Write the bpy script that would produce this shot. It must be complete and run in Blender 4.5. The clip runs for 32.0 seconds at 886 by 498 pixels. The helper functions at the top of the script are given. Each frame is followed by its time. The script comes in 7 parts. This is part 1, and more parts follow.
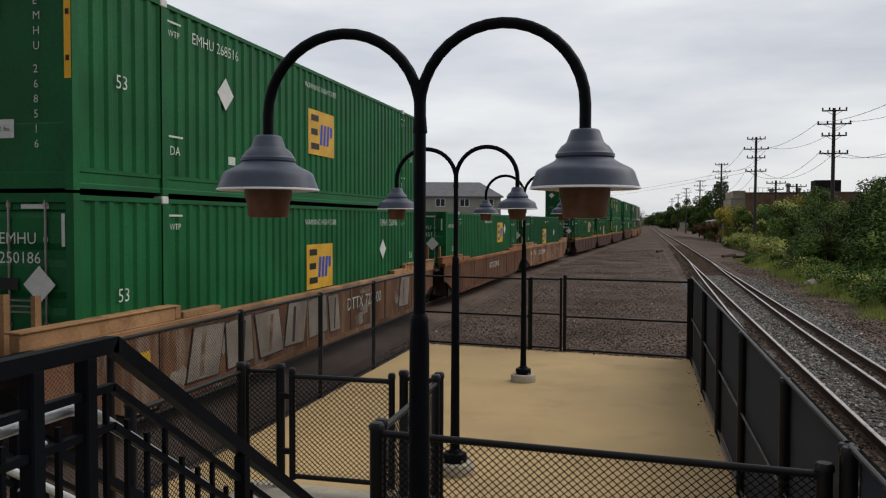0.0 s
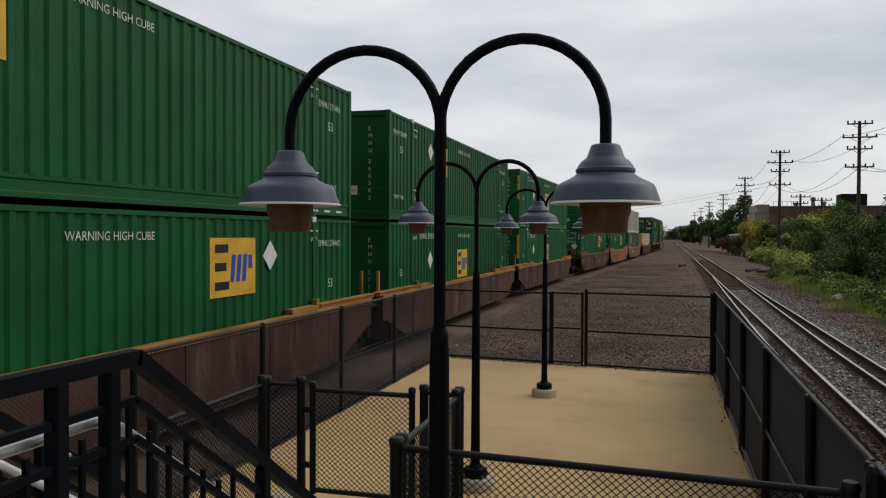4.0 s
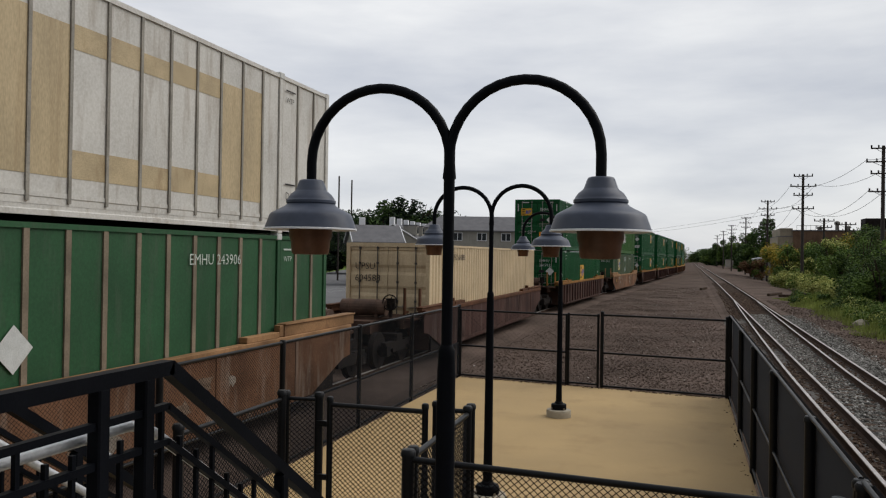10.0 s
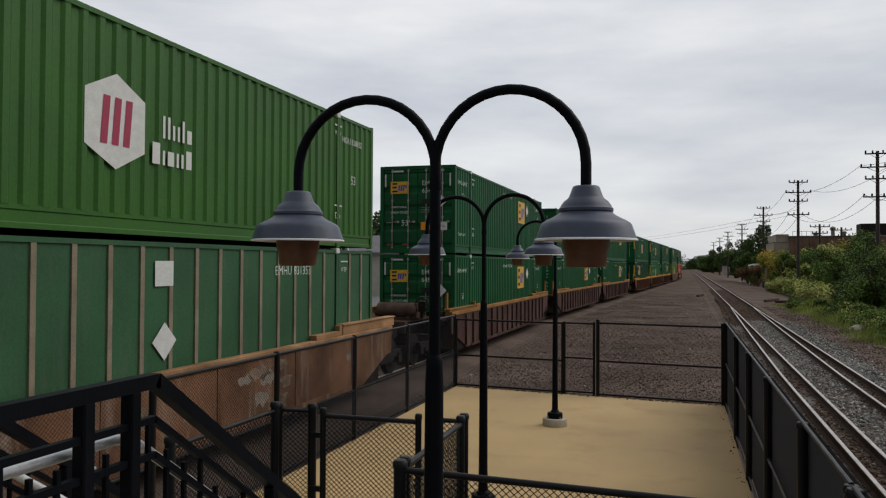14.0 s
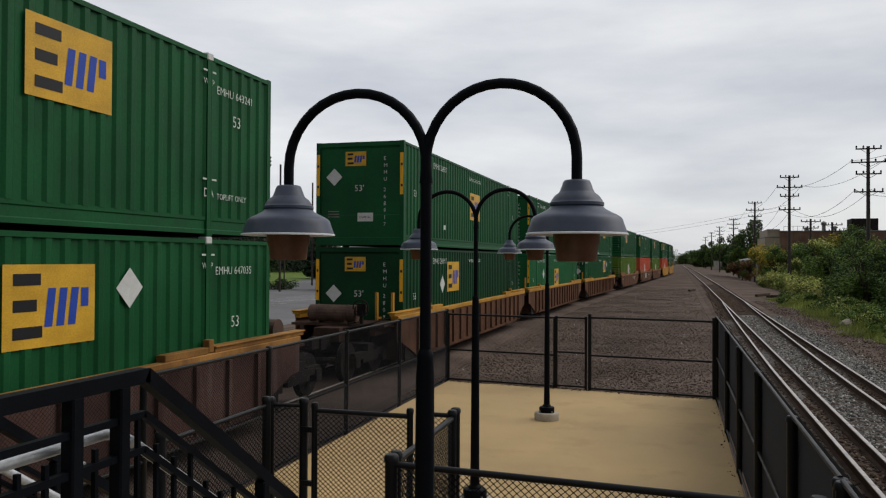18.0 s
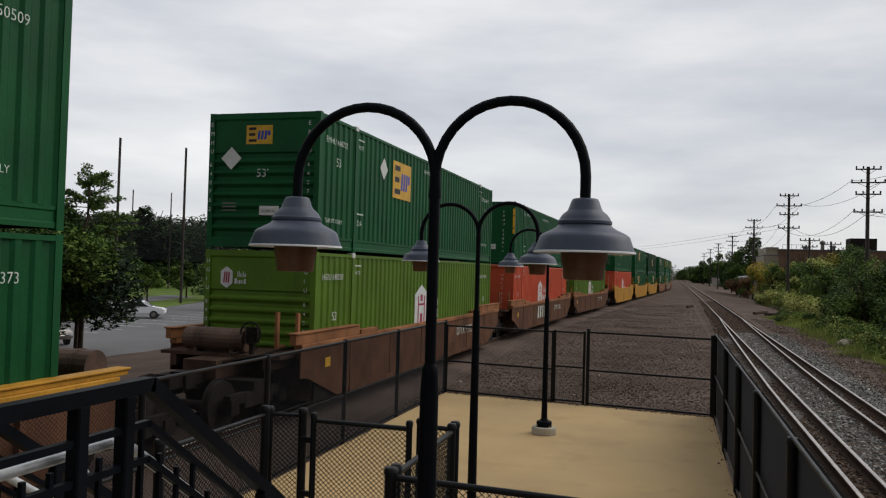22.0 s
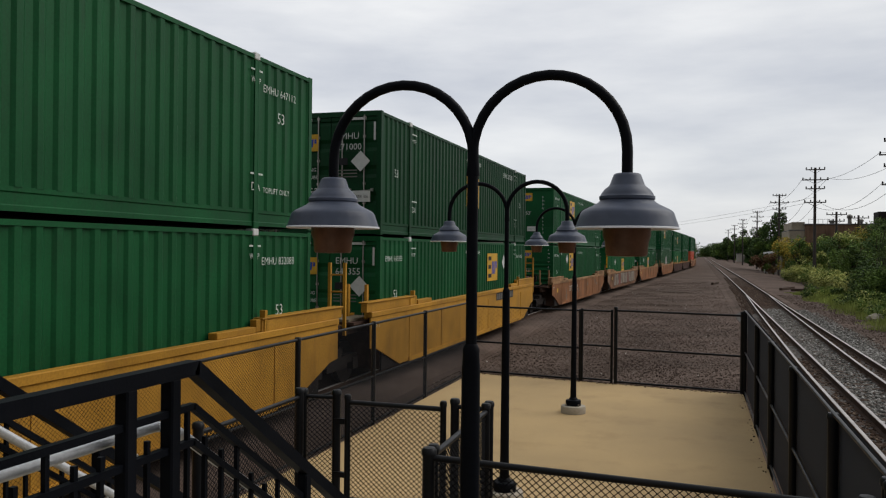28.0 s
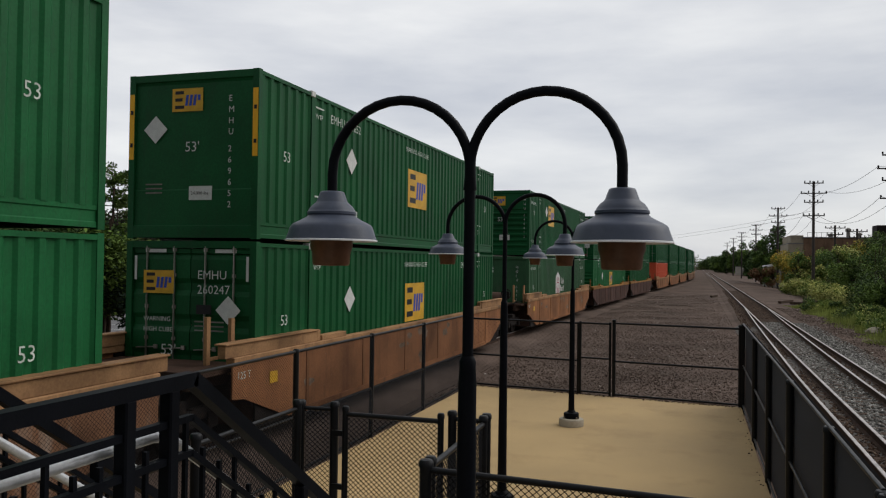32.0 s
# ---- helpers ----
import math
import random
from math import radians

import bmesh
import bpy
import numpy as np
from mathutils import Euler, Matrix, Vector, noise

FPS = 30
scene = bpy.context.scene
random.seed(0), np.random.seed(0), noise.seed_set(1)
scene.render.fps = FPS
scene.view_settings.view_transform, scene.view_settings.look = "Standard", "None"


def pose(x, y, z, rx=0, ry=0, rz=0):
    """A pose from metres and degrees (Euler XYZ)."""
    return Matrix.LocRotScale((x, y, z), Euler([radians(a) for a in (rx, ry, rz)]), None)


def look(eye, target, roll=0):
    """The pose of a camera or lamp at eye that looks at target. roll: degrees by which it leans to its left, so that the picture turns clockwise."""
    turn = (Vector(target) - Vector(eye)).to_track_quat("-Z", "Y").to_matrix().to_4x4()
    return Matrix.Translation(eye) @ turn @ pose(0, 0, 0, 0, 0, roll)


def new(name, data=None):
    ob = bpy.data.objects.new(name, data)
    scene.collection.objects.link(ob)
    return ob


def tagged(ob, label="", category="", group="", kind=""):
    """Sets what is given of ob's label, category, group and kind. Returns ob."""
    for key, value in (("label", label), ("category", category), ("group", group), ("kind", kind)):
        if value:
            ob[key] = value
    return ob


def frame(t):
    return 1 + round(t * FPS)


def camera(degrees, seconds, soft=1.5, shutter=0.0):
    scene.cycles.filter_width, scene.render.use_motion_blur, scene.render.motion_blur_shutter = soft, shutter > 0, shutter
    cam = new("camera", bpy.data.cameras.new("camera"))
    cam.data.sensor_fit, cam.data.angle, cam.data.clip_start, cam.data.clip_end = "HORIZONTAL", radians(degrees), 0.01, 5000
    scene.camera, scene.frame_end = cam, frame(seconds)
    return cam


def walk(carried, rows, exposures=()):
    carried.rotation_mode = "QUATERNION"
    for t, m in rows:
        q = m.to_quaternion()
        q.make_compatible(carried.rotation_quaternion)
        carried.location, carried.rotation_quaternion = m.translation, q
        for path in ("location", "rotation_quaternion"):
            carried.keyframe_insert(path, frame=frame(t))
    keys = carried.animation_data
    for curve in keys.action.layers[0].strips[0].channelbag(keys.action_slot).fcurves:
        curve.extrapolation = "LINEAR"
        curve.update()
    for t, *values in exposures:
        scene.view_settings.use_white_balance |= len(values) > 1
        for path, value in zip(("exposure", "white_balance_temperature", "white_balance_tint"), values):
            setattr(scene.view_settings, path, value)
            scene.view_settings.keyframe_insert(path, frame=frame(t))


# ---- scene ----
cam = camera(58.0, 32.0, 1.2)
PATH = [
    (0, (0.026, 0.119, 2.671), (-0.46, 2.058, 2.601), 0.2),
    (0.5, (0.025, 0.119, 2.67), (-0.462, 2.057, 2.604), 0.3),
    (1, (0.029, 0.115, 2.673), (-0.459, 2.053, 2.609), 0.4),
    (1.5, (0.032, 0.107, 2.67), (-0.456, 2.046, 2.608), 0.4),
    (2, (0.031, 0.109, 2.673), (-0.456, 2.048, 2.611), 0.5),
    (2.5, (0.029, 0.115, 2.673), (-0.461, 2.054, 2.622), 0.5),
    (3, (0.028, 0.113, 2.673), (-0.48, 2.047, 2.638), 0.5),
    (3.5, (0.029, 0.114, 2.676), (-0.492, 2.045, 2.638), 0.4),
    (5.5, (0.043, 0.097, 2.675), (-0.537, 2.011, 2.663), 0.1),
    (6, (0.05, 0.089, 2.677), (-0.506, 2.011, 2.688), 0.0),
    (6.5, (0.057, 0.084, 2.681), (-0.488, 2.008, 2.717), 0.0),
    (7, (0.054, 0.085, 2.684), (-0.49, 2.009, 2.724), 0.3),
    (7.5, (0.061, 0.079, 2.682), (-0.475, 2.005, 2.723), 0.2),
    (8, (0.061, 0.074, 2.683), (-0.46, 2.004, 2.726), 0.3),
    (8.5, (0.08, 0.033, 2.686), (-0.442, 1.964, 2.725), 0.6),
    (9, (0.139, -0.045, 2.686), (-0.413, 1.878, 2.697), 0.9),
    (9.5, (0.152, -0.11, 2.686), (-0.426, 1.805, 2.691), 0.9),
    (10, (0.155, -0.126, 2.692), (-0.432, 1.786, 2.706), 0.9),
    (10.5, (0.164, -0.134, 2.691), (-0.446, 1.771, 2.717), 0.9),
    (11, (0.163, -0.143, 2.693), (-0.455, 1.758, 2.731), 1.1),
    (11.5, (0.165, -0.143, 2.691), (-0.453, 1.758, 2.739), 1.2),
    (12, (0.172, -0.139, 2.692), (-0.449, 1.761, 2.746), 1.3),
    (12.5, (0.179, -0.138, 2.69), (-0.436, 1.764, 2.747), 1.1),
    (13, (0.192, -0.131, 2.694), (-0.418, 1.773, 2.746), 0.8),
    (13.5, (0.197, -0.119, 2.692), (-0.4, 1.79, 2.738), 0.4),
    (14, (0.2, -0.12, 2.694), (-0.38, 1.794, 2.732), 0.3),
    (14.5, (0.197, -0.119, 2.69), (-0.368, 1.799, 2.724), 0.2),
    (16.5, (0.2, -0.12, 2.692), (-0.37, 1.797, 2.727), 0.4),
    (17, (0.204, -0.12, 2.691), (-0.368, 1.796, 2.729), 0.4),
    (17.5, (0.204, -0.115, 2.69), (-0.365, 1.802, 2.722), 0.3),
    (18, (0.206, -0.114, 2.692), (-0.356, 1.805, 2.717), 0.3),
    (18.5, (0.206, -0.105, 2.69), (-0.348, 1.817, 2.707), 0.3),
    (19, (0.207, -0.104, 2.692), (-0.339, 1.82, 2.709), 0.5),
    (19.5, (0.197, -0.115, 2.693), (-0.338, 1.812, 2.717), 0.9),
    (20, (0.184, -0.123, 2.694), (-0.344, 1.806, 2.718), 1.4),
    (20.5, (0.186, -0.118, 2.698), (-0.341, 1.811, 2.73), 1.5),
    (21, (0.193, -0.113, 2.703), (-0.326, 1.818, 2.747), 1.4),
    (21.5, (0.191, -0.122, 2.706), (-0.332, 1.808, 2.756), 1.5),
    (22, (0.172, -0.132, 2.712), (-0.387, 1.787, 2.763), 1.6),
    (22.5, (0.117, -0.134, 2.703), (-0.436, 1.788, 2.746), 1.3),
    (23, (0.096, -0.141, 2.699), (-0.434, 1.787, 2.729), 1.1),
    (23.5, (0.087, -0.143, 2.703), (-0.423, 1.791, 2.727), 1.3),
    (24, (0.084, -0.132, 2.701), (-0.415, 1.804, 2.727), 1.2),
    (24.5, (0.096, -0.116, 2.703), (-0.394, 1.823, 2.735), 0.9),
    (25, (0.105, -0.115, 2.706), (-0.396, 1.821, 2.749), 0.6),
    (25.5, (0.109, -0.12, 2.708), (-0.409, 1.812, 2.745), 0.5),
    (27.5, (0.095, -0.115, 2.702), (-0.492, 1.797, 2.706), 0.6),
    (28, (0.088, -0.118, 2.701), (-0.522, 1.787, 2.704), 0.6),
    (28.5, (0.086, -0.125, 2.703), (-0.526, 1.778, 2.71), 0.7),
    (29, (0.086, -0.132, 2.702), (-0.524, 1.773, 2.712), 0.7),
    (29.5, (0.083, -0.126, 2.702), (-0.526, 1.779, 2.711), 0.8),
    (30, (0.085, -0.136, 2.702), (-0.531, 1.767, 2.715), 0.9),
    (30.5, (0.086, -0.142, 2.702), (-0.53, 1.76, 2.716), 0.9),
    (31, (0.093, -0.151, 2.702), (-0.523, 1.751, 2.72), 1.0),
    (31.5, (0.099, -0.154, 2.702), (-0.512, 1.751, 2.727), 1.0),
    (32, (0.107, -0.15, 2.706), (-0.501, 1.755, 2.739), 0.8),
]
walk(cam, [(t, look(eye, target, roll)) for t, eye, target, roll in PATH],
     [(0, 0.06), (0.8, 0.02), (2, -0.08), (3.5, -0.05), (5.5, 0.08), (7, 0.0), (8, -0.06), (9, -0.03), (10, 0.04), (11, -0.17), (12, -0.22), (13, -0.05), (17, 0.0), (24, -0.03), (28, 0.05), (32, 0.0)])

# ---- world and light ----
world = bpy.data.worlds.new("overcast_sky")
scene.world = world
world.use_nodes = True
wn, wl = world.node_tree.nodes, world.node_tree.links
wn.clear()
w_out = wn.new("ShaderNodeOutputWorld")
w_bg = wn.new("ShaderNodeBackground")
w_sky = wn.new("ShaderNodeTexSky")
w_sky.sky_type, w_sky.sun_disc = "NISHITA", False
w_sky.sun_elevation, w_sky.sun_rotation = radians(44), radians(59.5)
w_co = wn.new("ShaderNodeTexCoord")
w_map = wn.new("ShaderNodeMapping")
w_map.inputs["Scale"].default_value = (1.0, 1.0, 4.5)
w_map.inputs["Rotation"].default_value = (0.0, 0.0, 0.6)
w_noise = wn.new("ShaderNodeTexNoise")
w_noise.inputs["Scale"].default_value, w_noise.inputs["Detail"].default_value = 2.1, 7.0
w_noise.inputs["Roughness"].default_value = 0.52
w_ramp = wn.new("ShaderNodeValToRGB")
w_ramp.color_ramp.elements[0].position, w_ramp.color_ramp.elements[0].color = 0.34, (0.545, 0.565, 0.615, 1)
w_ramp.color_ramp.elements[1].position, w_ramp.color_ramp.elements[1].color = 0.66, (0.865, 0.865, 0.86, 1)
w_add = wn.new("ShaderNodeMix")
w_add.data_type, w_add.blend_type = "RGBA", "ADD"
w_add.inputs[0].default_value = 0.012
wl.new(w_co.outputs["Generated"], w_map.inputs["Vector"])
wl.new(w_map.outputs[0], w_noise.inputs["Vector"])
wl.new(w_noise.outputs["Fac"], w_ramp.inputs[0])
wl.new(w_ramp.outputs[0], w_add.inputs[6])
wl.new(w_sky.outputs[0], w_add.inputs[7])
w_dot = wn.new("ShaderNodeVectorMath")
w_dot.operation = "DOT_PRODUCT"
w_dot.inputs[1].default_value = (-0.55, 0.83, 0.10)
w_lift = wn.new("ShaderNodeMath")
w_lift.operation = "MULTIPLY_ADD"
w_lift.inputs[1].default_value, w_lift.inputs[2].default_value = 0.34, 0.695
w_mul = wn.new("ShaderNodeVectorMath")
w_mul.operation = "SCALE"
wl.new(w_co.outputs["Generated"], w_dot.inputs[0])
wl.new(w_dot.outputs["Value"], w_lift.inputs[0])
wl.new(w_add.outputs[2], w_mul.inputs[0])
wl.new(w_lift.outputs[0], w_mul.inputs["Scale"])
wl.new(w_mul.outputs[0], w_bg.inputs[0])
w_bg.inputs[1].default_value = 0.97
wl.new(w_bg.outputs[0], w_out.inputs[0])
sun_data = bpy.data.lights.new("sun", "SUN")
sun_data.energy, sun_data.angle, sun_data.color = 1.72, radians(55), (1.0, 0.96, 0.9)
sun = new("sun", sun_data)
sun.matrix_world = look((85, 50, 95), (0, 0, 0))
scene.view_settings.exposure = 0.0


# ---- materials ----
def paint(name, colour, rough=0.6, metal=0.0, vary=0.25, scale=6.0, fine=60.0, bump=0.1, stain=None, streak=0.0, dirt=0.5, seeded=False, spec=0.25):
    """A procedural surface: base colour varied at two scales, stains, vertical streaks, fine relief."""
    m = bpy.data.materials.new(name)
    m.use_nodes = True
    n, l = m.node_tree.nodes, m.node_tree.links
    b = n["Principled BSDF"]
    b.inputs["Metallic"].default_value = metal
    b.inputs["Specular IOR Level"].default_value = 0.5 if metal > 0.5 else spec
    co = n.new("ShaderNodeTexCoord")
    big = n.new("ShaderNodeTexNoise")
    big.inputs["Scale"].default_value, big.inputs["Detail"].default_value = scale, 6.0
    small = n.new("ShaderNodeTexNoise")
    small.inputs["Scale"].default_value, small.inputs["Detail"].default_value = fine, 4.0
    vec = co.outputs["Object"]
    if seeded:
        info = n.new("ShaderNodeObjectInfo")
        shift = n.new("ShaderNodeVectorMath")
        shift.operation = "MULTIPLY_ADD"
        shift.inputs[1].default_value = (37.0, 51.0, 23.0)
        l.new(info.outputs["Random"], shift.inputs[0])
        l.new(co.outputs["Object"], shift.inputs[2])
        vec = shift.outputs[0]
    l.new(vec, big.inputs["Vector"])
    l.new(vec, small.inputs["Vector"])
    ramp = n.new("ShaderNodeValToRGB")
    c = Vector(colour)
    ramp.color_ramp.elements[0].position, ramp.color_ramp.elements[0].color = 0.3, (*(c * (1 - vary)), 1)
    ramp.color_ramp.elements[1].position, ramp.color_ramp.elements[1].color = 0.7, (*(c * (1 + vary)), 1)
    l.new(big.outputs["Fac"], ramp.inputs[0])
    mix = n.new("ShaderNodeMix")
    mix.data_type, mix.blend_type = "RGBA", "OVERLAY"
    mix.inputs[0].default_value = 0.35
    l.new(ramp.outputs[0], mix.inputs[6])
    l.new(small.outputs["Fac"], mix.inputs[7])
    last = mix.outputs[2]
    if stain:
        ml = n.new("ShaderNodeMapping")
        ml.inputs["Scale"].default_value = (1.0, 1.0, 0.16 if streak else 1.0)
        sn = n.new("ShaderNodeTexNoise")
        sn.inputs["Scale"].default_value, sn.inputs["Detail"].default_value = (streak or scale * 2.3), 8.0
        sn.inputs["Roughness"].default_value = 0.7
        l.new(vec, ml.inputs["Vector"])
        l.new(ml.outputs[0], sn.inputs["Vector"])
        sr = n.new("ShaderNodeValToRGB")
        sr.color_ramp.elements[0].position, sr.color_ramp.elements[0].color = 0.52, (0, 0, 0, 1)
        sr.color_ramp.elements[1].position, sr.color_ramp.elements[1].color = 0.74, (dirt, dirt, dirt, 1)
        l.new(sn.outputs["Fac"], sr.inputs[0])
        m2 = n.new("ShaderNodeMix")
        m2.data_type = "RGBA"
        l.new(sr.outputs[0], m2.inputs[0])
        l.new(last, m2.inputs[6])
        m2.inputs[7].default_value = (*stain, 1)
        last = m2.outputs[2]
    l.new(last, b.inputs["Base Color"])
    rr = n.new("ShaderNodeMapRange")
    rr.inputs["To Min"].default_value, rr.inputs["To Max"].default_value = max(0.05, rough - 0.12), min(1.0, rough + 0.12)
    l.new(big.outputs["Fac"], rr.inputs["Value"])
    l.new(rr.outputs[0], b.inputs["Roughness"])
    if bump:
        bp = n.new("ShaderNodeBump")
        bp.inputs["Strength"].default_value, bp.inputs["Distance"].default_value = bump, 0.01
        l.new(small.outputs["Fac"], bp.inputs["Height"])
        l.new(bp.outputs[0], b.inputs["Normal"])
    return m


def see_through(name, colour, cover, range_by=0.12):
    """A woven screen too fine to build: part cloth, part gap."""
    m = bpy.data.materials.new(name)
    m.use_nodes = True
    n, l = m.node_tree.nodes, m.node_tree.links
    b, out = n["Principled BSDF"], n["Material Output"]
    b.inputs["Base Color"].default_value = (*colour, 1)
    b.inputs["Roughness"].default_value = 0.8
    b.inputs["Specular IOR Level"].default_value = 0.05
    tr = n.new("ShaderNodeBsdfTransparent")
    mx = n.new("ShaderNodeMixShader")
    co = n.new("ShaderNodeTexCoord")
    ns = n.new("ShaderNodeTexNoise")
    ns.inputs["Scale"].default_value, ns.inputs["Detail"].default_value = 1.3, 5.0
    mr = n.new("ShaderNodeMapRange")
    mr.inputs["To Min"].default_value, mr.inputs["To Max"].default_value = cover - range_by, min(1.0, cover + range_by)
    l.new(co.outputs["Object"], ns.inputs["Vector"])
    l.new(ns.outputs["Fac"], mr.inputs["Value"])
    l.new(mr.outputs[0], mx.inputs[0])
    l.new(tr.outputs[0], mx.inputs[1])
    l.new(b.outputs[0], mx.inputs[2])
    l.new(mx.outputs[0], out.inputs["Surface"])
    return m


M = {}
M["green"] = paint("container_green", (0.0061, 0.0745, 0.0234), 0.5, 0.0, 0.22, 0.9, 30, 0.04, (0.0165, 0.045, 0.0225), 5.0, 0.5, True, spec=0.14)
M["green_deep"] = paint("container_deep_green", (0.0034, 0.041, 0.0135), 0.5, 0.0, 0.22, 0.9, 30, 0.04, (0.011, 0.03, 0.015), 5.0, 0.5, True, spec=0.14)
M["green_fresh"] = paint("container_fresh_green", (0.0090, 0.101, 0.0320), 0.5, 0.0, 0.22, 0.9, 30, 0.04, (0.02, 0.058, 0.03), 5.0, 0.5, True, spec=0.14)
M["green_light"] = paint("container_light_green", (0.0141, 0.1184, 0.0397), 0.5, 0.0, 0.18, 0.9, 30, 0.04, (0.0320, 0.0736, 0.0384), 5.0, 0.4, True, spec=0.14)
M["green_grey"] = paint("faded_green", (0.0240, 0.085, 0.036), 0.6, 0.0, 0.2, 0.9, 30, 0.04, (0.0868, 0.0992, 0.0744), 5.0, 0.5, True)
M["lime"] = paint("container_lime", (0.080, 0.155, 0.0105), 0.5, 0.0, 0.18, 0.9, 30, 0.04, (0.062, 0.08, 0.015), 5.0, 0.5, True, spec=0.22)
M["hub_green"] = paint("container_mid_green", (0.0260, 0.1020, 0.0110), 0.5, 0.0, 0.15, 0.9, 30, 0.04, (0.0300, 0.0660, 0.0180), 5.0, 0.4, True)
M["red"] = paint("container_red", (0.50, 0.076, 0.032), 0.5, 0.0, 0.14, 0.9, 30, 0.04, (0.19, 0.045, 0.022), 5.0, 0.4, True, spec=0.22)
M["tan"] = paint("container_tan", (0.60, 0.475, 0.305), 0.55, 0.0, 0.10, 0.9, 30, 0.04, (0.30, 0.19, 0.11), 5.0, 0.5, True)
M["white"] = paint("container_white", (0.585, 0.575, 0.540), 0.55, 0.0, 0.1, 0.9, 30, 0.04, (0.2040, 0.1428, 0.0816), 4.0, 0.6, True)
M["post_grey"] = paint("weathered_post", (0.1760, 0.1680, 0.1520), 0.6, 0.1, 0.25, 3, 40, 0.05, (0.1600, 0.0960, 0.0480), 5.0, 0.5, True)
M["mark"] = paint("white_marking", (0.5616, 0.5772, 0.5616), 0.6, 0.0, 0.1, 8, 60, 0.0)
M["mark_faint"] = paint("faded_marking", (0.50, 0.56, 0.51), 0.6, 0.0, 0.35, 8, 60, 0.0)
M["mark_dark"] = paint("dark_marking", (0.03, 0.025, 0.025), 0.6, 0.0, 0.1, 8, 60, 0.0)
M["logo_yellow"] = paint("logo_yellow", (0.5760, 0.3312, 0.0288), 0.5, 0.0, 0.18, 3, 50, 0.0)
M["logo_black"] = paint("logo_black", (0.012, 0.012, 0.014), 0.5, 0.0, 0.1, 6, 50, 0.0)
M["logo_blue"] = paint("logo_blue", (0.02, 0.06, 0.36), 0.5, 0.0, 0.1, 6, 50, 0.0)
M["logo_red"] = paint("logo_red", (0.30, 0.03, 0.07), 0.5, 0.0, 0.1, 6, 50, 0.0)
M["stripe"] = paint("yellow_stripe", (0.80, 0.42, 0.02), 0.5, 0.0, 0.1, 6, 50, 0.0)
M["orange_label"] = paint("orange_label", (0.75, 0.28, 0.02), 0.5, 0.0, 0.1, 6, 50, 0.0)
M["cream"] = paint("yellowed_cream", (0.46, 0.37, 0.23), 0.55, 0.0, 0.15, 0.9, 30, 0.04, (0.24, 0.15, 0.07), 3.0, 0.6, True)
M["primer"] = paint("worn_primer", (0.20, 0.145, 0.105), 0.8, 0.0, 0.45, 5, 40, 0.1, (0.12, 0.065, 0.04), 0.0, 0.8, True, spec=0.08)
M["stair_yellow"] = paint("faded_stair_yellow", (0.42, 0.34, 0.10), 0.6, 0.0, 0.2, 3, 30, 0.05)
M["spray_red"] = paint("faded_red_spray", (0.20, 0.055, 0.045), 0.7, 0.0, 0.4, 3, 30, 0.05)
M["post_dark"] = paint("dark_riveted_post", (0.085, 0.078, 0.07), 0.6, 0.1, 0.25, 3, 40, 0.05, (0.12, 0.07, 0.04), 5.0, 0.5, True)
M["logo_pale"] = paint("faded_logo", (0.50, 0.42, 0.19), 0.6, 0.0, 0.25, 3, 50, 0.0)
M["post_tan"] = paint("tan_riveted_post", (0.205, 0.165, 0.120), 0.65, 0.0, 0.3, 2, 40, 0.05, (0.13, 0.10, 0.07), 3.0, 0.5, True)
M["post_worn"] = paint("worn_grey_post", (0.26, 0.245, 0.215), 0.6, 0.0, 0.3, 2, 40, 0.05, (0.15, 0.12, 0.09), 3.0, 0.6, True)
M["post_pale"] = paint("pale_rusty_post", (0.20, 0.17, 0.12), 0.7, 0.0, 0.3, 2, 40, 0.05, (0.12, 0.08, 0.05), 3.0, 0.6, True)
M["car_brown"] = paint("well_car_brown", (0.1050, 0.0504, 0.0294), 0.75, 0.0, 0.35, 1.3, 30, 0.1, (0.0490, 0.0301, 0.0238), 2.2, 0.8, True, spec=0.08)
M["car_rust"] = paint("well_car_rust", (0.155, 0.080, 0.046), 0.8, 0.0, 0.5, 0.8, 30, 0.1, (0.33, 0.27, 0.22), 2.2, 0.85, True, spec=0.08)
M["car_plum"] = paint("well_car_plum", (0.066, 0.036, 0.030), 0.78, 0.0, 0.45, 0.8, 30, 0.1, (0.15, 0.11, 0.095), 2.2, 0.8, True, spec=0.08)
M["car_deck"] = paint("grimy_deck", (0.060, 0.036, 0.027), 0.85, 0.0, 0.45, 1.5, 30, 0.15, (0.11, 0.075, 0.055), 0.0, 0.7, True, spec=0.08)
M["car_redrust"] = paint("well_car_red_rust", (0.175, 0.066, 0.030), 0.75, 0.0, 0.45, 0.8, 30, 0.1, (0.09, 0.042, 0.028), 2.4, 0.8, True, spec=0.08)
M["car_orange"] = paint("well_car_orange", (0.235, 0.105, 0.048), 0.7, 0.0, 0.45, 0.7, 30, 0.1, (0.105, 0.044, 0.025), 2.4, 0.8, True, spec=0.1)
M["car_yellow"] = paint("well_car_yellow", (0.42, 0.212, 0.028), 0.6, 0.0, 0.25, 0.8, 30, 0.08, (0.20, 0.095, 0.022), 2.4, 0.6, True, spec=0.15)
M["car_ochre"] = paint("well_car_ochre", (0.27, 0.135, 0.040), 0.7, 0.0, 0.4, 0.8, 30, 0.08, (0.14, 0.065, 0.03), 2.4, 0.75, True, spec=0.1)
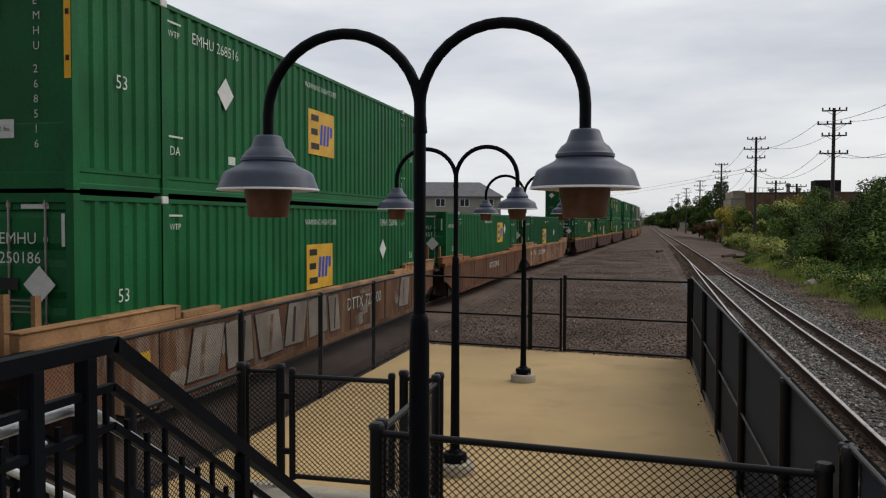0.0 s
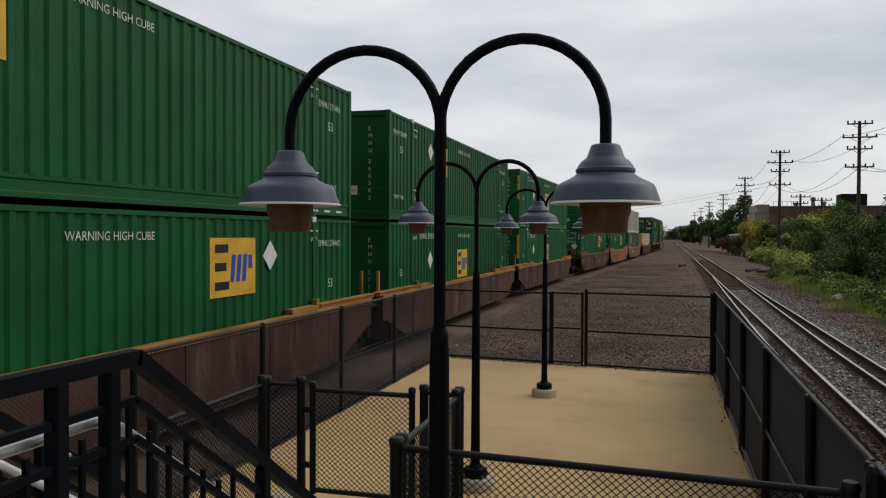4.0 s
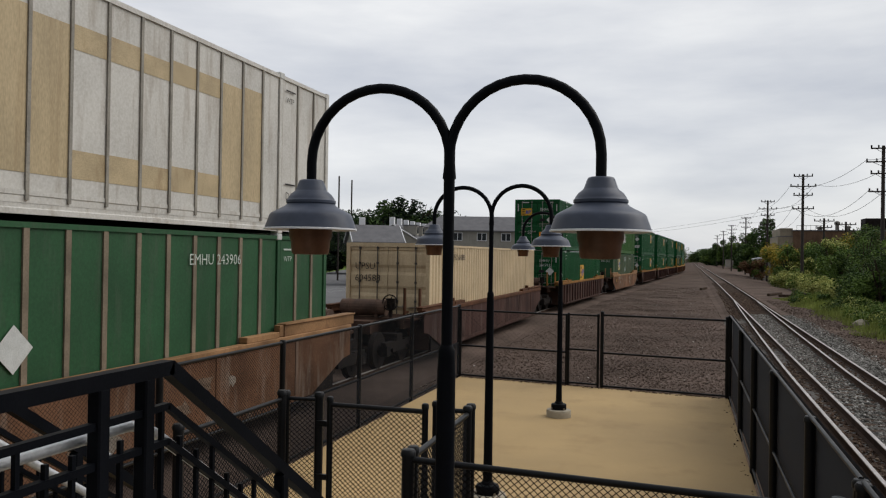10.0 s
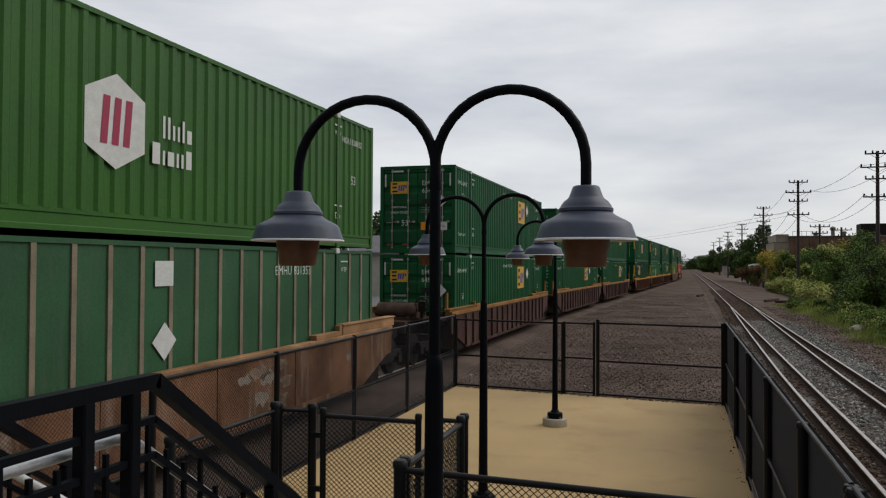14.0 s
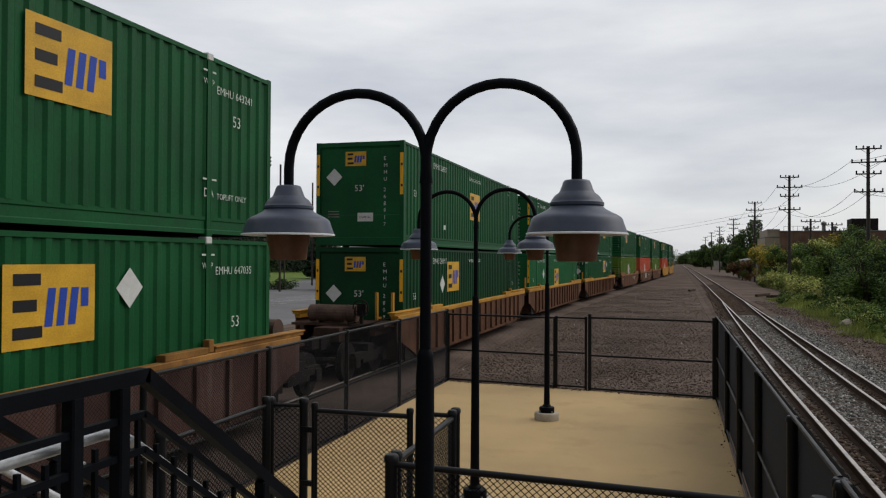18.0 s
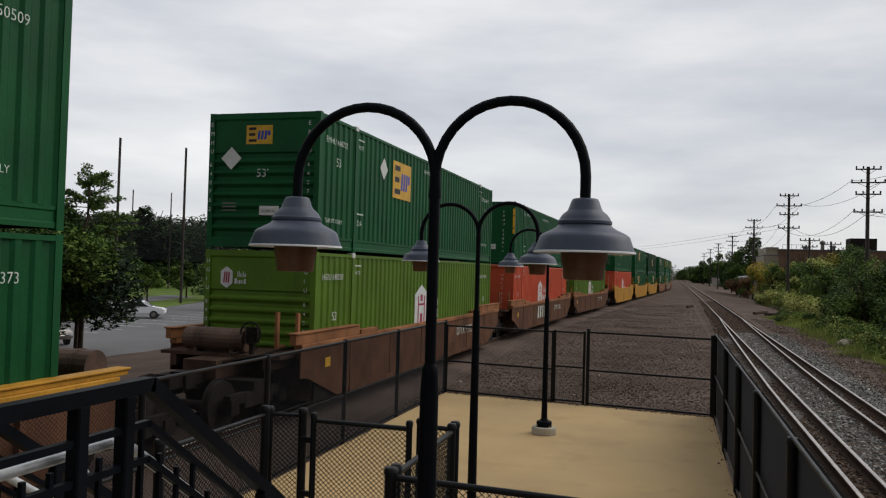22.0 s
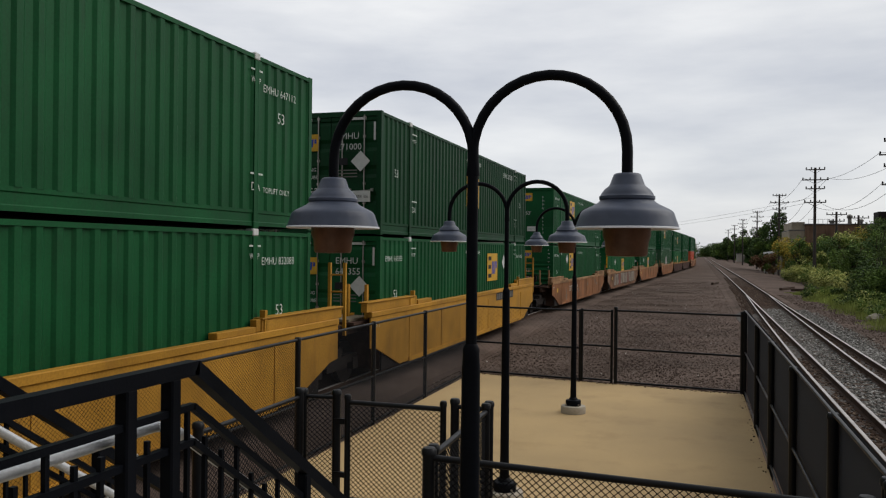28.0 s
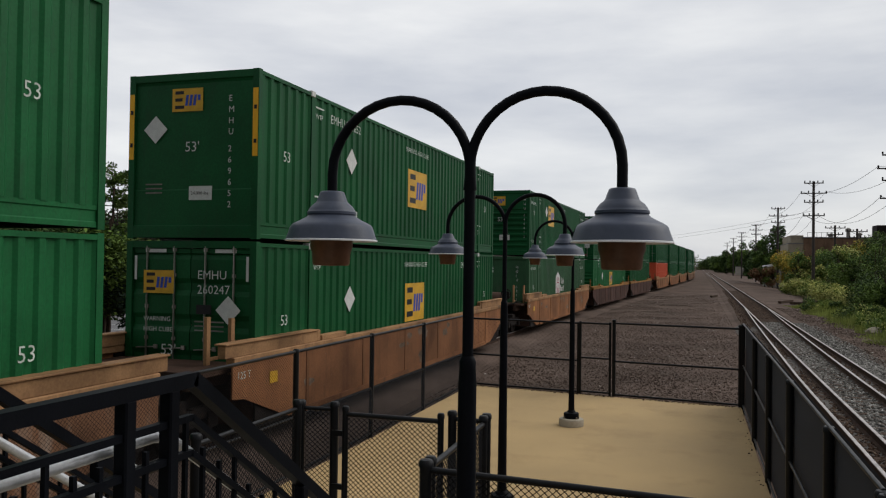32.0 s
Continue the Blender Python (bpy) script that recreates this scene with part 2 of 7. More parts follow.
M["tank_brown"] = paint("grimy_tank", (0.085, 0.052, 0.038), 0.65, 0.1, 0.4, 3, 30, 0.1, (0.035, 0.026, 0.022), 0.0, 0.7, True, spec=0.2)
# worn tan edge with rusty stains; sky light on its top is put into the colour
M["chord_tan"] = paint("worn_tan_edge", (0.29, 0.165, 0.082), 0.7, 0.0, 0.45, 0.9, 30, 0.1, (0.12, 0.06, 0.036), 0.0, 0.9, True, spec=0.12)
M["spray_pale"] = paint("faded_pale_spray", (0.25, 0.215, 0.175), 0.75, 0.0, 0.3, 1.6, 30, 0.05, (0.19, 0.13, 0.09), 2.0, 0.7, True)
M["spray_dark"] = paint("faded_dark_spray", (0.045, 0.033, 0.03), 0.75, 0.0, 0.4, 2.0, 30, 0.05, (0.12, 0.07, 0.05), 2.0, 0.7, True)
M["under"] = paint("greasy_underframe", (0.020, 0.017, 0.016), 0.8, 0.2, 0.35, 3, 40, 0.2, (0.055, 0.036, 0.026), 0.0, 0.6, True, spec=0.08)
M["steel"] = paint("worn_steel", (0.30, 0.28, 0.26), 0.35, 0.9, 0.2, 4, 40, 0.05)
M["rail_top"] = paint("polished_rail", (0.46, 0.42, 0.39), 0.34, 0.7, 0.25, 3, 30, 0.03, (0.16, 0.11, 0.08), 0.0, 0.7)
M["rail_rust"] = paint("rusty_rail", (0.060, 0.038, 0.028), 0.85, 0.1, 0.35, 5, 60, 0.2, spec=0.08)
M["sleeper"] = paint("weathered_sleeper", (0.072, 0.050, 0.038), 0.9, 0.0, 0.35, 4, 40, 0.4, (0.11, 0.085, 0.065), 0.0, 0.6, True, spec=0.08)
M["ballast"] = paint("brown_ballast", (0.103, 0.076, 0.063), 0.95, 0.0, 0.35, 0.35, 45, 1.0, (0.135, 0.104, 0.088), 0.0, 0.5, spec=0.04)
M["ballast_light"] = paint("grey_ballast", (0.115, 0.109, 0.103), 0.95, 0.0, 0.3, 1.5, 30, 1.0, (0.0595, 0.0493, 0.0425), 0.0, 0.6, spec=0.08)
M["concrete_tan"] = paint("tan_concrete", (0.440, 0.310, 0.152), 0.8, 0.0, 0.12, 0.45, 90, 0.15, (0.29, 0.19, 0.09), 0.0, 0.6)
M["concrete"] = paint("pale_concrete", (0.40, 0.36, 0.29), 0.85, 0.0, 0.15, 3, 60, 0.2, (0.22, 0.18, 0.13), 0.0, 0.5)
M["black_paint"] = paint("black_gloss_paint", (0.0036, 0.0045, 0.0068), 0.5, 0.0, 0.2, 5, 80, 0.06, (0.006, 0.007, 0.009), 0.0, 0.5, spec=0.07)
M["black_rail"] = paint("black_coated_tube", (0.006, 0.0065, 0.008), 0.42, 0.0, 0.2, 5, 80, 0.06, (0.012, 0.012, 0.013), 0.0, 0.4, spec=0.22)
M["wire"] = paint("black_coated_wire", (0.006, 0.006, 0.007), 0.6, 0.0, 0.2, 5, 80, 0.0, spec=0.05)
M["screen"] = see_through("black_mesh_screen", (0.010, 0.011, 0.013), 0.36)
# mesh for the lower half, its extra cover standing in for shaded ground behind
M["screen_low_shade"] = see_through("black_mesh_low_shade", (0.016, 0.017, 0.020), 0.62)
M["screen_dense"] = see_through("dense_mesh_screen", (0.032, 0.036, 0.045), 0.965, 0.03)
M["netting"] = see_through("black_ball_netting", (0.014, 0.016, 0.018), 0.42, 0.05)
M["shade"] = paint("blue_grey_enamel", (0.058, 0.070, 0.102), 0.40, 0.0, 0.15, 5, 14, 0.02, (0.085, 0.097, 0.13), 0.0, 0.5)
M["rim"] = paint("white_enamel", (0.80, 0.81, 0.84), 0.35, 0.0, 0.06, 8, 80, 0.0)
M["globe"] = paint("amber_lamp_glass", (0.125, 0.062, 0.036), 0.35, 0.0, 0.25, 8, 30, 0.03)
M["galv"] = paint("galvanised_pipe", (0.60, 0.61, 0.62), 0.38, 0.45, 0.12, 8, 60, 0.03)
M["leaf"] = paint("leaf_green", (0.12, 0.19, 0.042), 0.7, 0.0, 0.45, 0.35, 5, 0.1, (0.20, 0.24, 0.08), 0.0, 0.6, spec=0.08)
M["leaf_dark"] = paint("leaf_dark_green", (0.055, 0.095, 0.030), 0.7, 0.0, 0.45, 0.35, 5, 0.1, (0.09, 0.13, 0.035), 0.0, 0.6, spec=0.08)
M["leaf_yellow"] = paint("leaf_yellow_green", (0.45, 0.47, 0.15), 0.7, 0.0, 0.35, 0.6, 5, 0.1, (0.62, 0.57, 0.30), 0.0, 0.6, spec=0.08)
M["leaf_gold"] = paint("leaf_golden", (0.44, 0.34, 0.06), 0.7, 0.0, 0.35, 0.6, 5, 0.1, (0.30, 0.28, 0.06), 0.0, 0.6, spec=0.08)
M["leaf_brown"] = paint("leaf_red_brown", (0.19, 0.105, 0.062), 0.8, 0.0, 0.35, 0.6, 5, 0.1, (0.12, 0.11, 0.05), 0.0, 0.6, spec=0.08)
M["stem"] = paint("pale_stem", (0.26, 0.24, 0.19), 0.85, 0.0, 0.25, 6, 40, 0.3, spec=0.08)
M["leaf_far"] = paint("distant_leaf", (0.028, 0.045, 0.030), 0.8, 0.0, 0.4, 0.05, 0.6, 0.1, (0.045, 0.065, 0.035), 0.0, 0.6, spec=0.08)
M["grass"] = paint("grass", (0.10, 0.15, 0.03), 0.85, 0.0, 0.3, 0.4, 20, 0.5, (0.16, 0.17, 0.06), 0.0, 0.5, spec=0.08)
M["grass_blade"] = paint("weed_blade", (0.27, 0.32, 0.085), 0.8, 0.0, 0.35, 0.35, 20, 0.0, (0.32, 0.30, 0.13), 0.0, 0.5, spec=0.08)
M["bark"] = paint("bark", (0.06, 0.045, 0.035), 0.9, 0.0, 0.3, 6, 40, 0.5, spec=0.08)
M["pole_wood"] = paint("creosoted_pole", (0.05, 0.042, 0.038), 0.85, 0.0, 0.25, 3, 40, 0.3)
M["asphalt"] = paint("car_park_asphalt", (0.15, 0.15, 0.155), 0.9, 0.0, 0.15, 0.2, 30, 0.2, spec=0.08)
M["roof_grey"] = paint("grey_shingles", (0.15, 0.15, 0.16), 0.85, 0.0, 0.15, 1, 10, 0.2)
M["siding"] = paint("pale_siding", (0.34, 0.325, 0.285), 0.7, 0.0, 0.12, 1, 20, 0.05, (0.24, 0.22, 0.18), 2.0, 0.5)
M["panel_tan"] = paint("weathered_panel", (0.27, 0.235, 0.175), 0.75, 0.0, 0.2, 0.6, 12, 0.05, (0.17, 0.14, 0.10), 2.0, 0.6)
M["brick_dull"] = paint("dull_brick", (0.165, 0.104, 0.068), 0.85, 0.0, 0.3, 0.6, 12, 0.2, (0.07, 0.046, 0.033), 1.2, 0.7)
def stony(name, shades, bump=0.3):
    """Loose stones: each piece takes one of the given shades."""
    m = bpy.data.materials.new(name)
    m.use_nodes = True
    n, l = m.node_tree.nodes, m.node_tree.links
    b = n["Principled BSDF"]
    b.inputs["Roughness"].default_value = 0.95
    b.inputs["Specular IOR Level"].default_value = 0.1
    geo, ramp, co, ns, mix = n.new("ShaderNodeNewGeometry"), n.new("ShaderNodeValToRGB"), n.new("ShaderNodeTexCoord"), n.new("ShaderNodeTexNoise"), n.new("ShaderNodeMix")
    ramp.color_ramp.interpolation = "CONSTANT"
    while len(ramp.color_ramp.elements) < len(shades):
        ramp.color_ramp.elements.new(0.5)
    for e, (at, c) in zip(ramp.color_ramp.elements, shades):
        e.position, e.color = at, (*c, 1)
    ns.inputs["Scale"].default_value, ns.inputs["Detail"].default_value = 60.0, 3.0
    mix.data_type, mix.blend_type = "RGBA", "OVERLAY"
    mix.inputs[0].default_value = 0.5
    l.new(geo.outputs["Random Per Island"], ramp.inputs[0])
    l.new(co.outputs["Object"], ns.inputs["Vector"])
    l.new(ramp.outputs[0], mix.inputs[6])
    l.new(ns.outputs["Fac"], mix.inputs[7])
    l.new(mix.outputs[2], b.inputs["Base Color"])
    bp = n.new("ShaderNodeBump")
    bp.inputs["Strength"].default_value, bp.inputs["Distance"].default_value = bump, 0.01
    l.new(ns.outputs["Fac"], bp.inputs["Height"])
    l.new(bp.outputs[0], b.inputs["Normal"])
    return m


M["stones_brown"] = stony("brown_stones", ((0.0, (0.052, 0.036, 0.029)), (0.22, (0.086, 0.062, 0.050)), (0.55, (0.118, 0.089, 0.074)), (0.84, (0.18, 0.14, 0.118)), (0.97, (0.27, 0.23, 0.20)), (0.993, (0.52, 0.49, 0.45))))
M["stones_grey"] = stony("grey_stones", ((0.0, (0.065, 0.061, 0.056)), (0.25, (0.135, 0.13, 0.12)), (0.55, (0.21, 0.205, 0.19)), (0.82, (0.31, 0.30, 0.28)), (0.96, (0.46, 0.45, 0.43))))
M["stones_rust"] = stony("rusty_stones", ((0.0, (0.035, 0.022, 0.016)), (0.35, (0.07, 0.044, 0.031)), (0.7, (0.105, 0.07, 0.05)), (0.94, (0.2, 0.15, 0.11))))
M["pane"] = paint("dark_window", (0.03, 0.035, 0.04), 0.12, 0.0, 0.2, 2, 20, 0.0)


# ---- mesh helpers ----
def box(bm, cx, cy, cz, sx, sy, sz, m=None):
    r = bmesh.ops.create_cube(bm, size=1.0, matrix=(m or Matrix()) @ Matrix.Translation((cx, cy, cz)) @ Matrix.Diagonal((sx, sy, sz, 1)))
    return r["verts"]


def tube(bm, a, b, r, seg=8, r2=None):
    a, b = Vector(a), Vector(b)
    d = b - a
    m = Matrix.Translation((a + b) / 2) @ d.to_track_quat("Z", "Y").to_matrix().to_4x4()
    bmesh.ops.create_cone(bm, cap_ends=True, segments=seg, radius1=r, radius2=r if r2 is None else r2, depth=d.length, matrix=m)


def bent(bm, pts, r, seg=10):
    """A round tube swept along points."""
    rings = []
    n = len(pts)
    pts = [Vector(p) for p in pts]
    for i, p in enumerate(pts):
        d = (pts[min(i + 1, n - 1)] - pts[max(i - 1, 0)]).normalized()
        q = d.to_track_quat("Z", "Y").to_matrix()
        if i:
            # keep the rings from twisting
            prev = rings[-1][1]
            x = prev - d * prev.dot(d)
            x.normalize()
        else:
            x = q @ Vector((1, 0, 0))
        y = d.cross(x)
        rings.append(([bm.verts.new(p + x * (r * math.cos(k * math.tau / seg)) + y * (r * math.sin(k * math.tau / seg))) for k in range(seg)], x))
    for (a, _), (b, _) in zip(rings, rings[1:]):
        for k in range(seg):
            bm.faces.new((a[k], a[(k + 1) % seg], b[(k + 1) % seg], b[k]))
    bm.faces.new(list(reversed(rings[0][0])))
    bm.faces.new(rings[-1][0])


def turned(bm, profile, seg=32, at=(0, 0, 0)):
    """A surface of revolution from (radius, height) pairs."""
    at = Vector(at)
    rings = [[bm.verts.new(at + Vector((r * math.cos(k * math.tau / seg), r * math.sin(k * math.tau / seg), z))) for k in range(seg)] for r, z in profile]
    for a, b in zip(rings, rings[1:]):
        for k in range(seg):
            bm.faces.new((a[k], a[(k + 1) % seg], b[(k + 1) % seg], b[k]))


def bevelled(bm, width, seg=1):
    bmesh.ops.bevel(bm, geom=bm.edges[:], offset=width, segments=seg, affect="EDGES", clamp_overlap=True)


def finish(name, bm, material, smooth=False):
    me = bpy.data.meshes.new(name)
    bmesh.ops.recalc_face_normals(bm, faces=bm.faces[:])
    bm.to_mesh(me)
    bm.free()
    if smooth:
        me.polygons.foreach_set("use_smooth", [True] * len(me.polygons))
        me.set_sharp_from_angle(angle=radians(40))
    me.materials.append(material)
    return me


def part(name, bm, material, parent, label="", smooth=False, at=None):
    me = bm if isinstance(bm, bpy.types.Mesh) else finish(name, bm, material, smooth)
    ob = new(name, me)
    ob.parent = parent
    if at is not None:
        ob.matrix_basis = at
    if label:
        ob["label"] = label
    return ob


def thing(name, label, category, group="", kind="", at=None):
    ob = new(name)
    ob.empty_display_size = 0.2
    if at is not None:
        ob.matrix_basis = at
    return tagged(ob, label, category, group, kind)


def single(name, bm, material, label, category, group="", kind="", smooth=False, at=None):
    ob = new(name, finish(name, bm, material, smooth))
    if at is not None:
        ob.matrix_basis = at
    return tagged(ob, label, category, group, kind)


MESHES = {}


def dressed(key, material, make):
    """A mesh made once for each key and material, and shared after that."""
    k = (key, material.name)
    if k not in MESHES:
        first = next((me for (kk, _), me in MESHES.items() if kk == key), None)
        if first is None:
            bm = bmesh.new()
            make(bm)
            MESHES[k] = finish(key, bm, material)
        else:
            me = first.copy()
            me.materials[0] = material
            MESHES[k] = me
    return MESHES[k]


def letters(text, size, material):
    """Writing as a thin mesh in the x-z plane facing -y, from its left end."""
    k = ("text:%s:%.3f" % (text, size), material.name)
    if k not in MESHES:
        cu = bpy.data.curves.new("text", "FONT")
        cu.body, cu.size, cu.resolution_u = text, size, 2
        cu.offset = -size * 0.004
        ob = bpy.data.objects.new("text", cu)
        scene.collection.objects.link(ob)
        dg = bpy.context.evaluated_depsgraph_get()
        me = bpy.data.meshes.new_from_object(ob.evaluated_get(dg))
        me.name = "lettering"
        bpy.data.objects.remove(ob)
        me.transform(Matrix.Rotation(radians(90), 4, "X"))
        me.materials.clear()
        me.materials.append(material)
        MESHES[k] = me
    return MESHES[k]


# ---- ground, track beds, platform ----
RAIL_Z = -0.19
FREIGHT_Z = -0.26


def side_x(y):
    """Where the freight train's near side runs: straight past the platform, then a gentle reverse bend."""
    if y < 36:
        return -6.92
    if y < 56:
        return -6.92 + 0.046 * (y - 36) ** 2 / 40
    if y < 165:
        return -6.46 + 0.046 * (y - 56)
    if y < 225:
        return -1.446 + 0.046 * (y - 165) - 0.086 * (y - 165) ** 2 / 120
    return -1.266 - 0.04 * (y - 225)


def sheet(name, xs, ys, height, material, label, category, kind="structure"):
    bm = bmesh.new()
    grid = [[bm.verts.new((x, y, height(x, y))) for x in xs] for y in ys]
    for a, b in zip(grid, grid[1:]):
        for i in range(len(xs) - 1):
            bm.faces.new((a[i], a[i + 1], b[i + 1], b[i]))
    return single(name, bm, material, label, category, kind=kind, smooth=True)


def ground_z(x, y):
    z = -0.50
    z += 0.05 * noise.noise((x * 0.35, y * 0.35, 0.0))
    if x > 9:
        z -= min(0.9, (x - 9) * 0.12)
    if x < -14:
        z -= min(1.6, (-14 - x) * 0.12)
    return z


def spread(lo, hi, near, step, grow):
    """Grid lines, close round near and wider with distance."""
    out, v, s = [near], near, step
    while v < hi:
        v += s
        s *= grow
        out.append(min(v, hi))
    v, s = near, step
    while v > lo:
        v -= s
        s *= grow
        out.append(max(v, lo))
    return sorted(set(out))


sheet("ground", spread(-2500, 2500, -2, 0.8, 1.06), spread(-800, 4500, 18, 0.8, 1.05), ground_z, M["ballast"], "brown gravelly ground beside the railway tracks", "ground")


def rail_pair(name, centre, y0, y1, step, z, label, tops=True):
    """Two rails along a centre line, each with base, web and head."""
    t = thing(name, label, "railway track", kind="structure")
    for s in (-0.7525, 0.7525):
        for pname, mat, prof in (("rail_web", M["rail_rust"], ((-0.07, -0.17), (0.07, -0.17), (0.07, -0.155), (0.012, -0.14), (0.012, -0.045), (0.034, -0.035), (0.034, -0.012), (-0.034, -0.012), (-0.034, -0.035), (-0.012, -0.045), (-0.012, -0.14), (-0.07, -0.155))),
                                 ("rail_head", M["rail_top"], ((0.034, -0.011), (0.030, 0.0), (-0.030, 0.0), (-0.034, -0.011)))):
            bm = bmesh.new()
            rows, y = [], y0
            while y <= y1 + 0.01:
                x = centre(y) + s
                rows.append([bm.verts.new((x + px, y, z + pz)) for px, pz in prof])
                y += step
            k = len(prof)
            for a, b in zip(rows, rows[1:]):
                for i in range(k):
                    bm.faces.new((a[i], a[(i + 1) % k], b[(i + 1) % k], b[i]))
            part(pname, bm, mat, t)
    return t


def main_x(y):
    return 3.86 + 0.0042 * max(0.0, min(y, 100.0) - 15)


def gauntlet_x(y):
    """The second pair of rails, nearer to the platform, which joins the main pair beyond it."""
    k = min(1.0, max(0.0, (y - 22) / 40))
    return 3.39 * (1 - k) + main_x(y) * k


rail_pair("main_track", main_x, -40, 900, 10.0, RAIL_Z, "polished steel rails beside the platform fence")
rail_pair("gauntlet_track", gauntlet_x, -40, 59, 3.0, RAIL_Z, "second pair of polished rails laid over the first")
rail_pair("freight_track", lambda y: side_x(y) - 1.3, -60, 700, 5.0, FREIGHT_Z, "steel rails under the freight train")


def bed(name, centre, half, y0, y1, step, z, material, label):
    """A raised bed of stones with sloping shoulders."""
    bm = bmesh.new()
    rows, y = [], y0
    prof = ((-half - 0.7, -0.42), (-half, 0.0), (-half * 0.5, 0.02), (0.0, 0.0), (half * 0.5, 0.02), (half, 0.0), (half + 0.7, -0.42))
    while y <= y1 + 0.01:
        rows.append([bm.verts.new((centre(y) + px + 0.06 * noise.noise((px * 3, y * 0.9, 1.0)), y, z + pz + 0.03 * noise.noise((px * 2, y * 1.3, 4.0)))) for px, pz in prof])
        y += step
    for a, b in zip(rows, rows[1:]):
        for i in range(len(prof) - 1):
            bm.faces.new((a[i], a[i + 1], b[i + 1], b[i]))
    return single(name, bm, material, label, "ballast bed", kind="structure", smooth=True)


bed("main_ballast", lambda y: main_x(y) - 0.1, 1.75, -40, 44, 2.0, RAIL_Z - 0.180, M["ballast_light"], "pale grey crushed stone bed under the main track")
bed("main_ballast_far", lambda y: main_x(y), 1.6, 44, 900, 4.0, RAIL_Z - 0.20, M["ballast"], "brown stone bed under the main track")
bed("freight_ballast", lambda y: side_x(y) - 1.3, 1.9, -60, 700, 3.0, FREIGHT_Z - 0.16, M["ballast"], "brown crushed stone bed under the freight track")


# platform slab: its far edge runs slightly askew
def far_y(x):
    return 16.28 + (0.95 - x) * 0.125


def prism(bm, corners, z0, z1):
    lo = [bm.verts.new((x, y, z0)) for x, y in corners]
    hi = [bm.verts.new((x, y, z1)) for x, y in corners]
    n = len(corners)
    bm.faces.new(hi)
    bm.faces.new(list(reversed(lo)))
    for i in range(n):
        bm.faces.new((lo[i], lo[(i + 1) % n], hi[(i + 1) % n], hi[i]))


bm = bmesh.new()
prism(bm, [(-4.66, -6.0), (1.00, -6.0), (0.93, far_y(0.93)), (-4.66, far_y(-4.66))], -0.65, 0.0)
bevelled(bm, 0.015, 2)
single("platform", bm, M["concrete_tan"], "tan painted concrete low platform inside the fences", "platform", kind="structure")

# high landing on which the viewer stands, mid landing by the gate, and the stairs between
bm = bmesh.new()
prism(bm, [(-3.0, -5.5), (0.80, -5.5), (0.80, 1.3), (-1.62, 1.3), (-1.62, 2.60), (-3.0, 2.60)], 0.002, 1.08)
single("high_platform", bm, M["concrete"], "grey concrete high platform with stairs down", "platform", kind="structure")
bm = bmesh.new()
prism(bm, [(-3.16, 4.0), (-1.44, 4.0), (-1.44, 6.16), (-3.16, 6.16)], 0.002, 0.5)
bevelled(bm, 0.01, 1)
single("gate_landing", bm, M["concrete"], "pale concrete landing below the gate", "landing", kind="structure")
stairs = thing("stairs", "short grey concrete stairs down from the high platform", "stairs", kind="structure")
for i in range(4):
    bm = bmesh.new()
    box(bm, -2.36, 2.60 + 0.35 * i + 0.175, (0.96 - 0.125 * i) / 2 + 0.002, 1.24, 0.348, 0.96 - 0.125 * i)
    part("step", bm, M["concrete"], stairs)


# ---- fences ----
def capped_post(bm, x, y, z0, z1, r):
    tube(bm, (x, y, z0), (x, y, z1 - 0.03), r, 12)
    turned(bm, ((r * 1.18, z1 - 0.045), (r * 1.18, z1 - 0.02), (r * 0.9, z1 - 0.004), (r * 0.3, z1), (0.0005, z1)), 12, (x, y, 0))


def link_mesh(bm, a, b, z0, z1, pitch, w):
    """Chain link: two families of slanting wires between two points of the plan."""
    a, b = Vector((a[0], a[1], 0)), Vector((b[0], b[1], 0))
    run = (b - a).length
    d = (b - a) / run
    nrm = Vector((-d.y, d.x, 0))
    h = z1 - z0
    k = 0.86
    n = int((run + h / k) / pitch) + 1
    for fam in (0, 1):
        for i in range(n):
            u0 = i * pitch - h / k
            u1 = u0 + h / k
            lo, hi = max(0.0, u0), min(run, u1)
            if hi - lo < 0.01:
                continue
            za, zb = z0 + (lo - u0) * k, z0 + (hi - u0) * k
            if fam:
                za, zb = z1 + z0 - za, z1 + z0 - zb
            off = nrm * (w * 0.5 if fam else -w * 0.5)
            p, q = a + d * lo + off, a + d * hi + off
            p.z, q.z = za, zb
            ax = (q - p).normalized()
            up = ax.cross(nrm) * (w / 2)
            side = nrm * (w / 2)
            ring = []
            for c in (p, q):
                ring.append([bm.verts.new(c + up), bm.verts.new(c - up * 0.5 + side), bm.verts.new(c - up * 0.5 - side)])
            for j in range(3):
                bm.faces.new((ring[0][j], ring[0][(j + 1) % 3], ring[1][(j + 1) % 3], ring[1][j]))


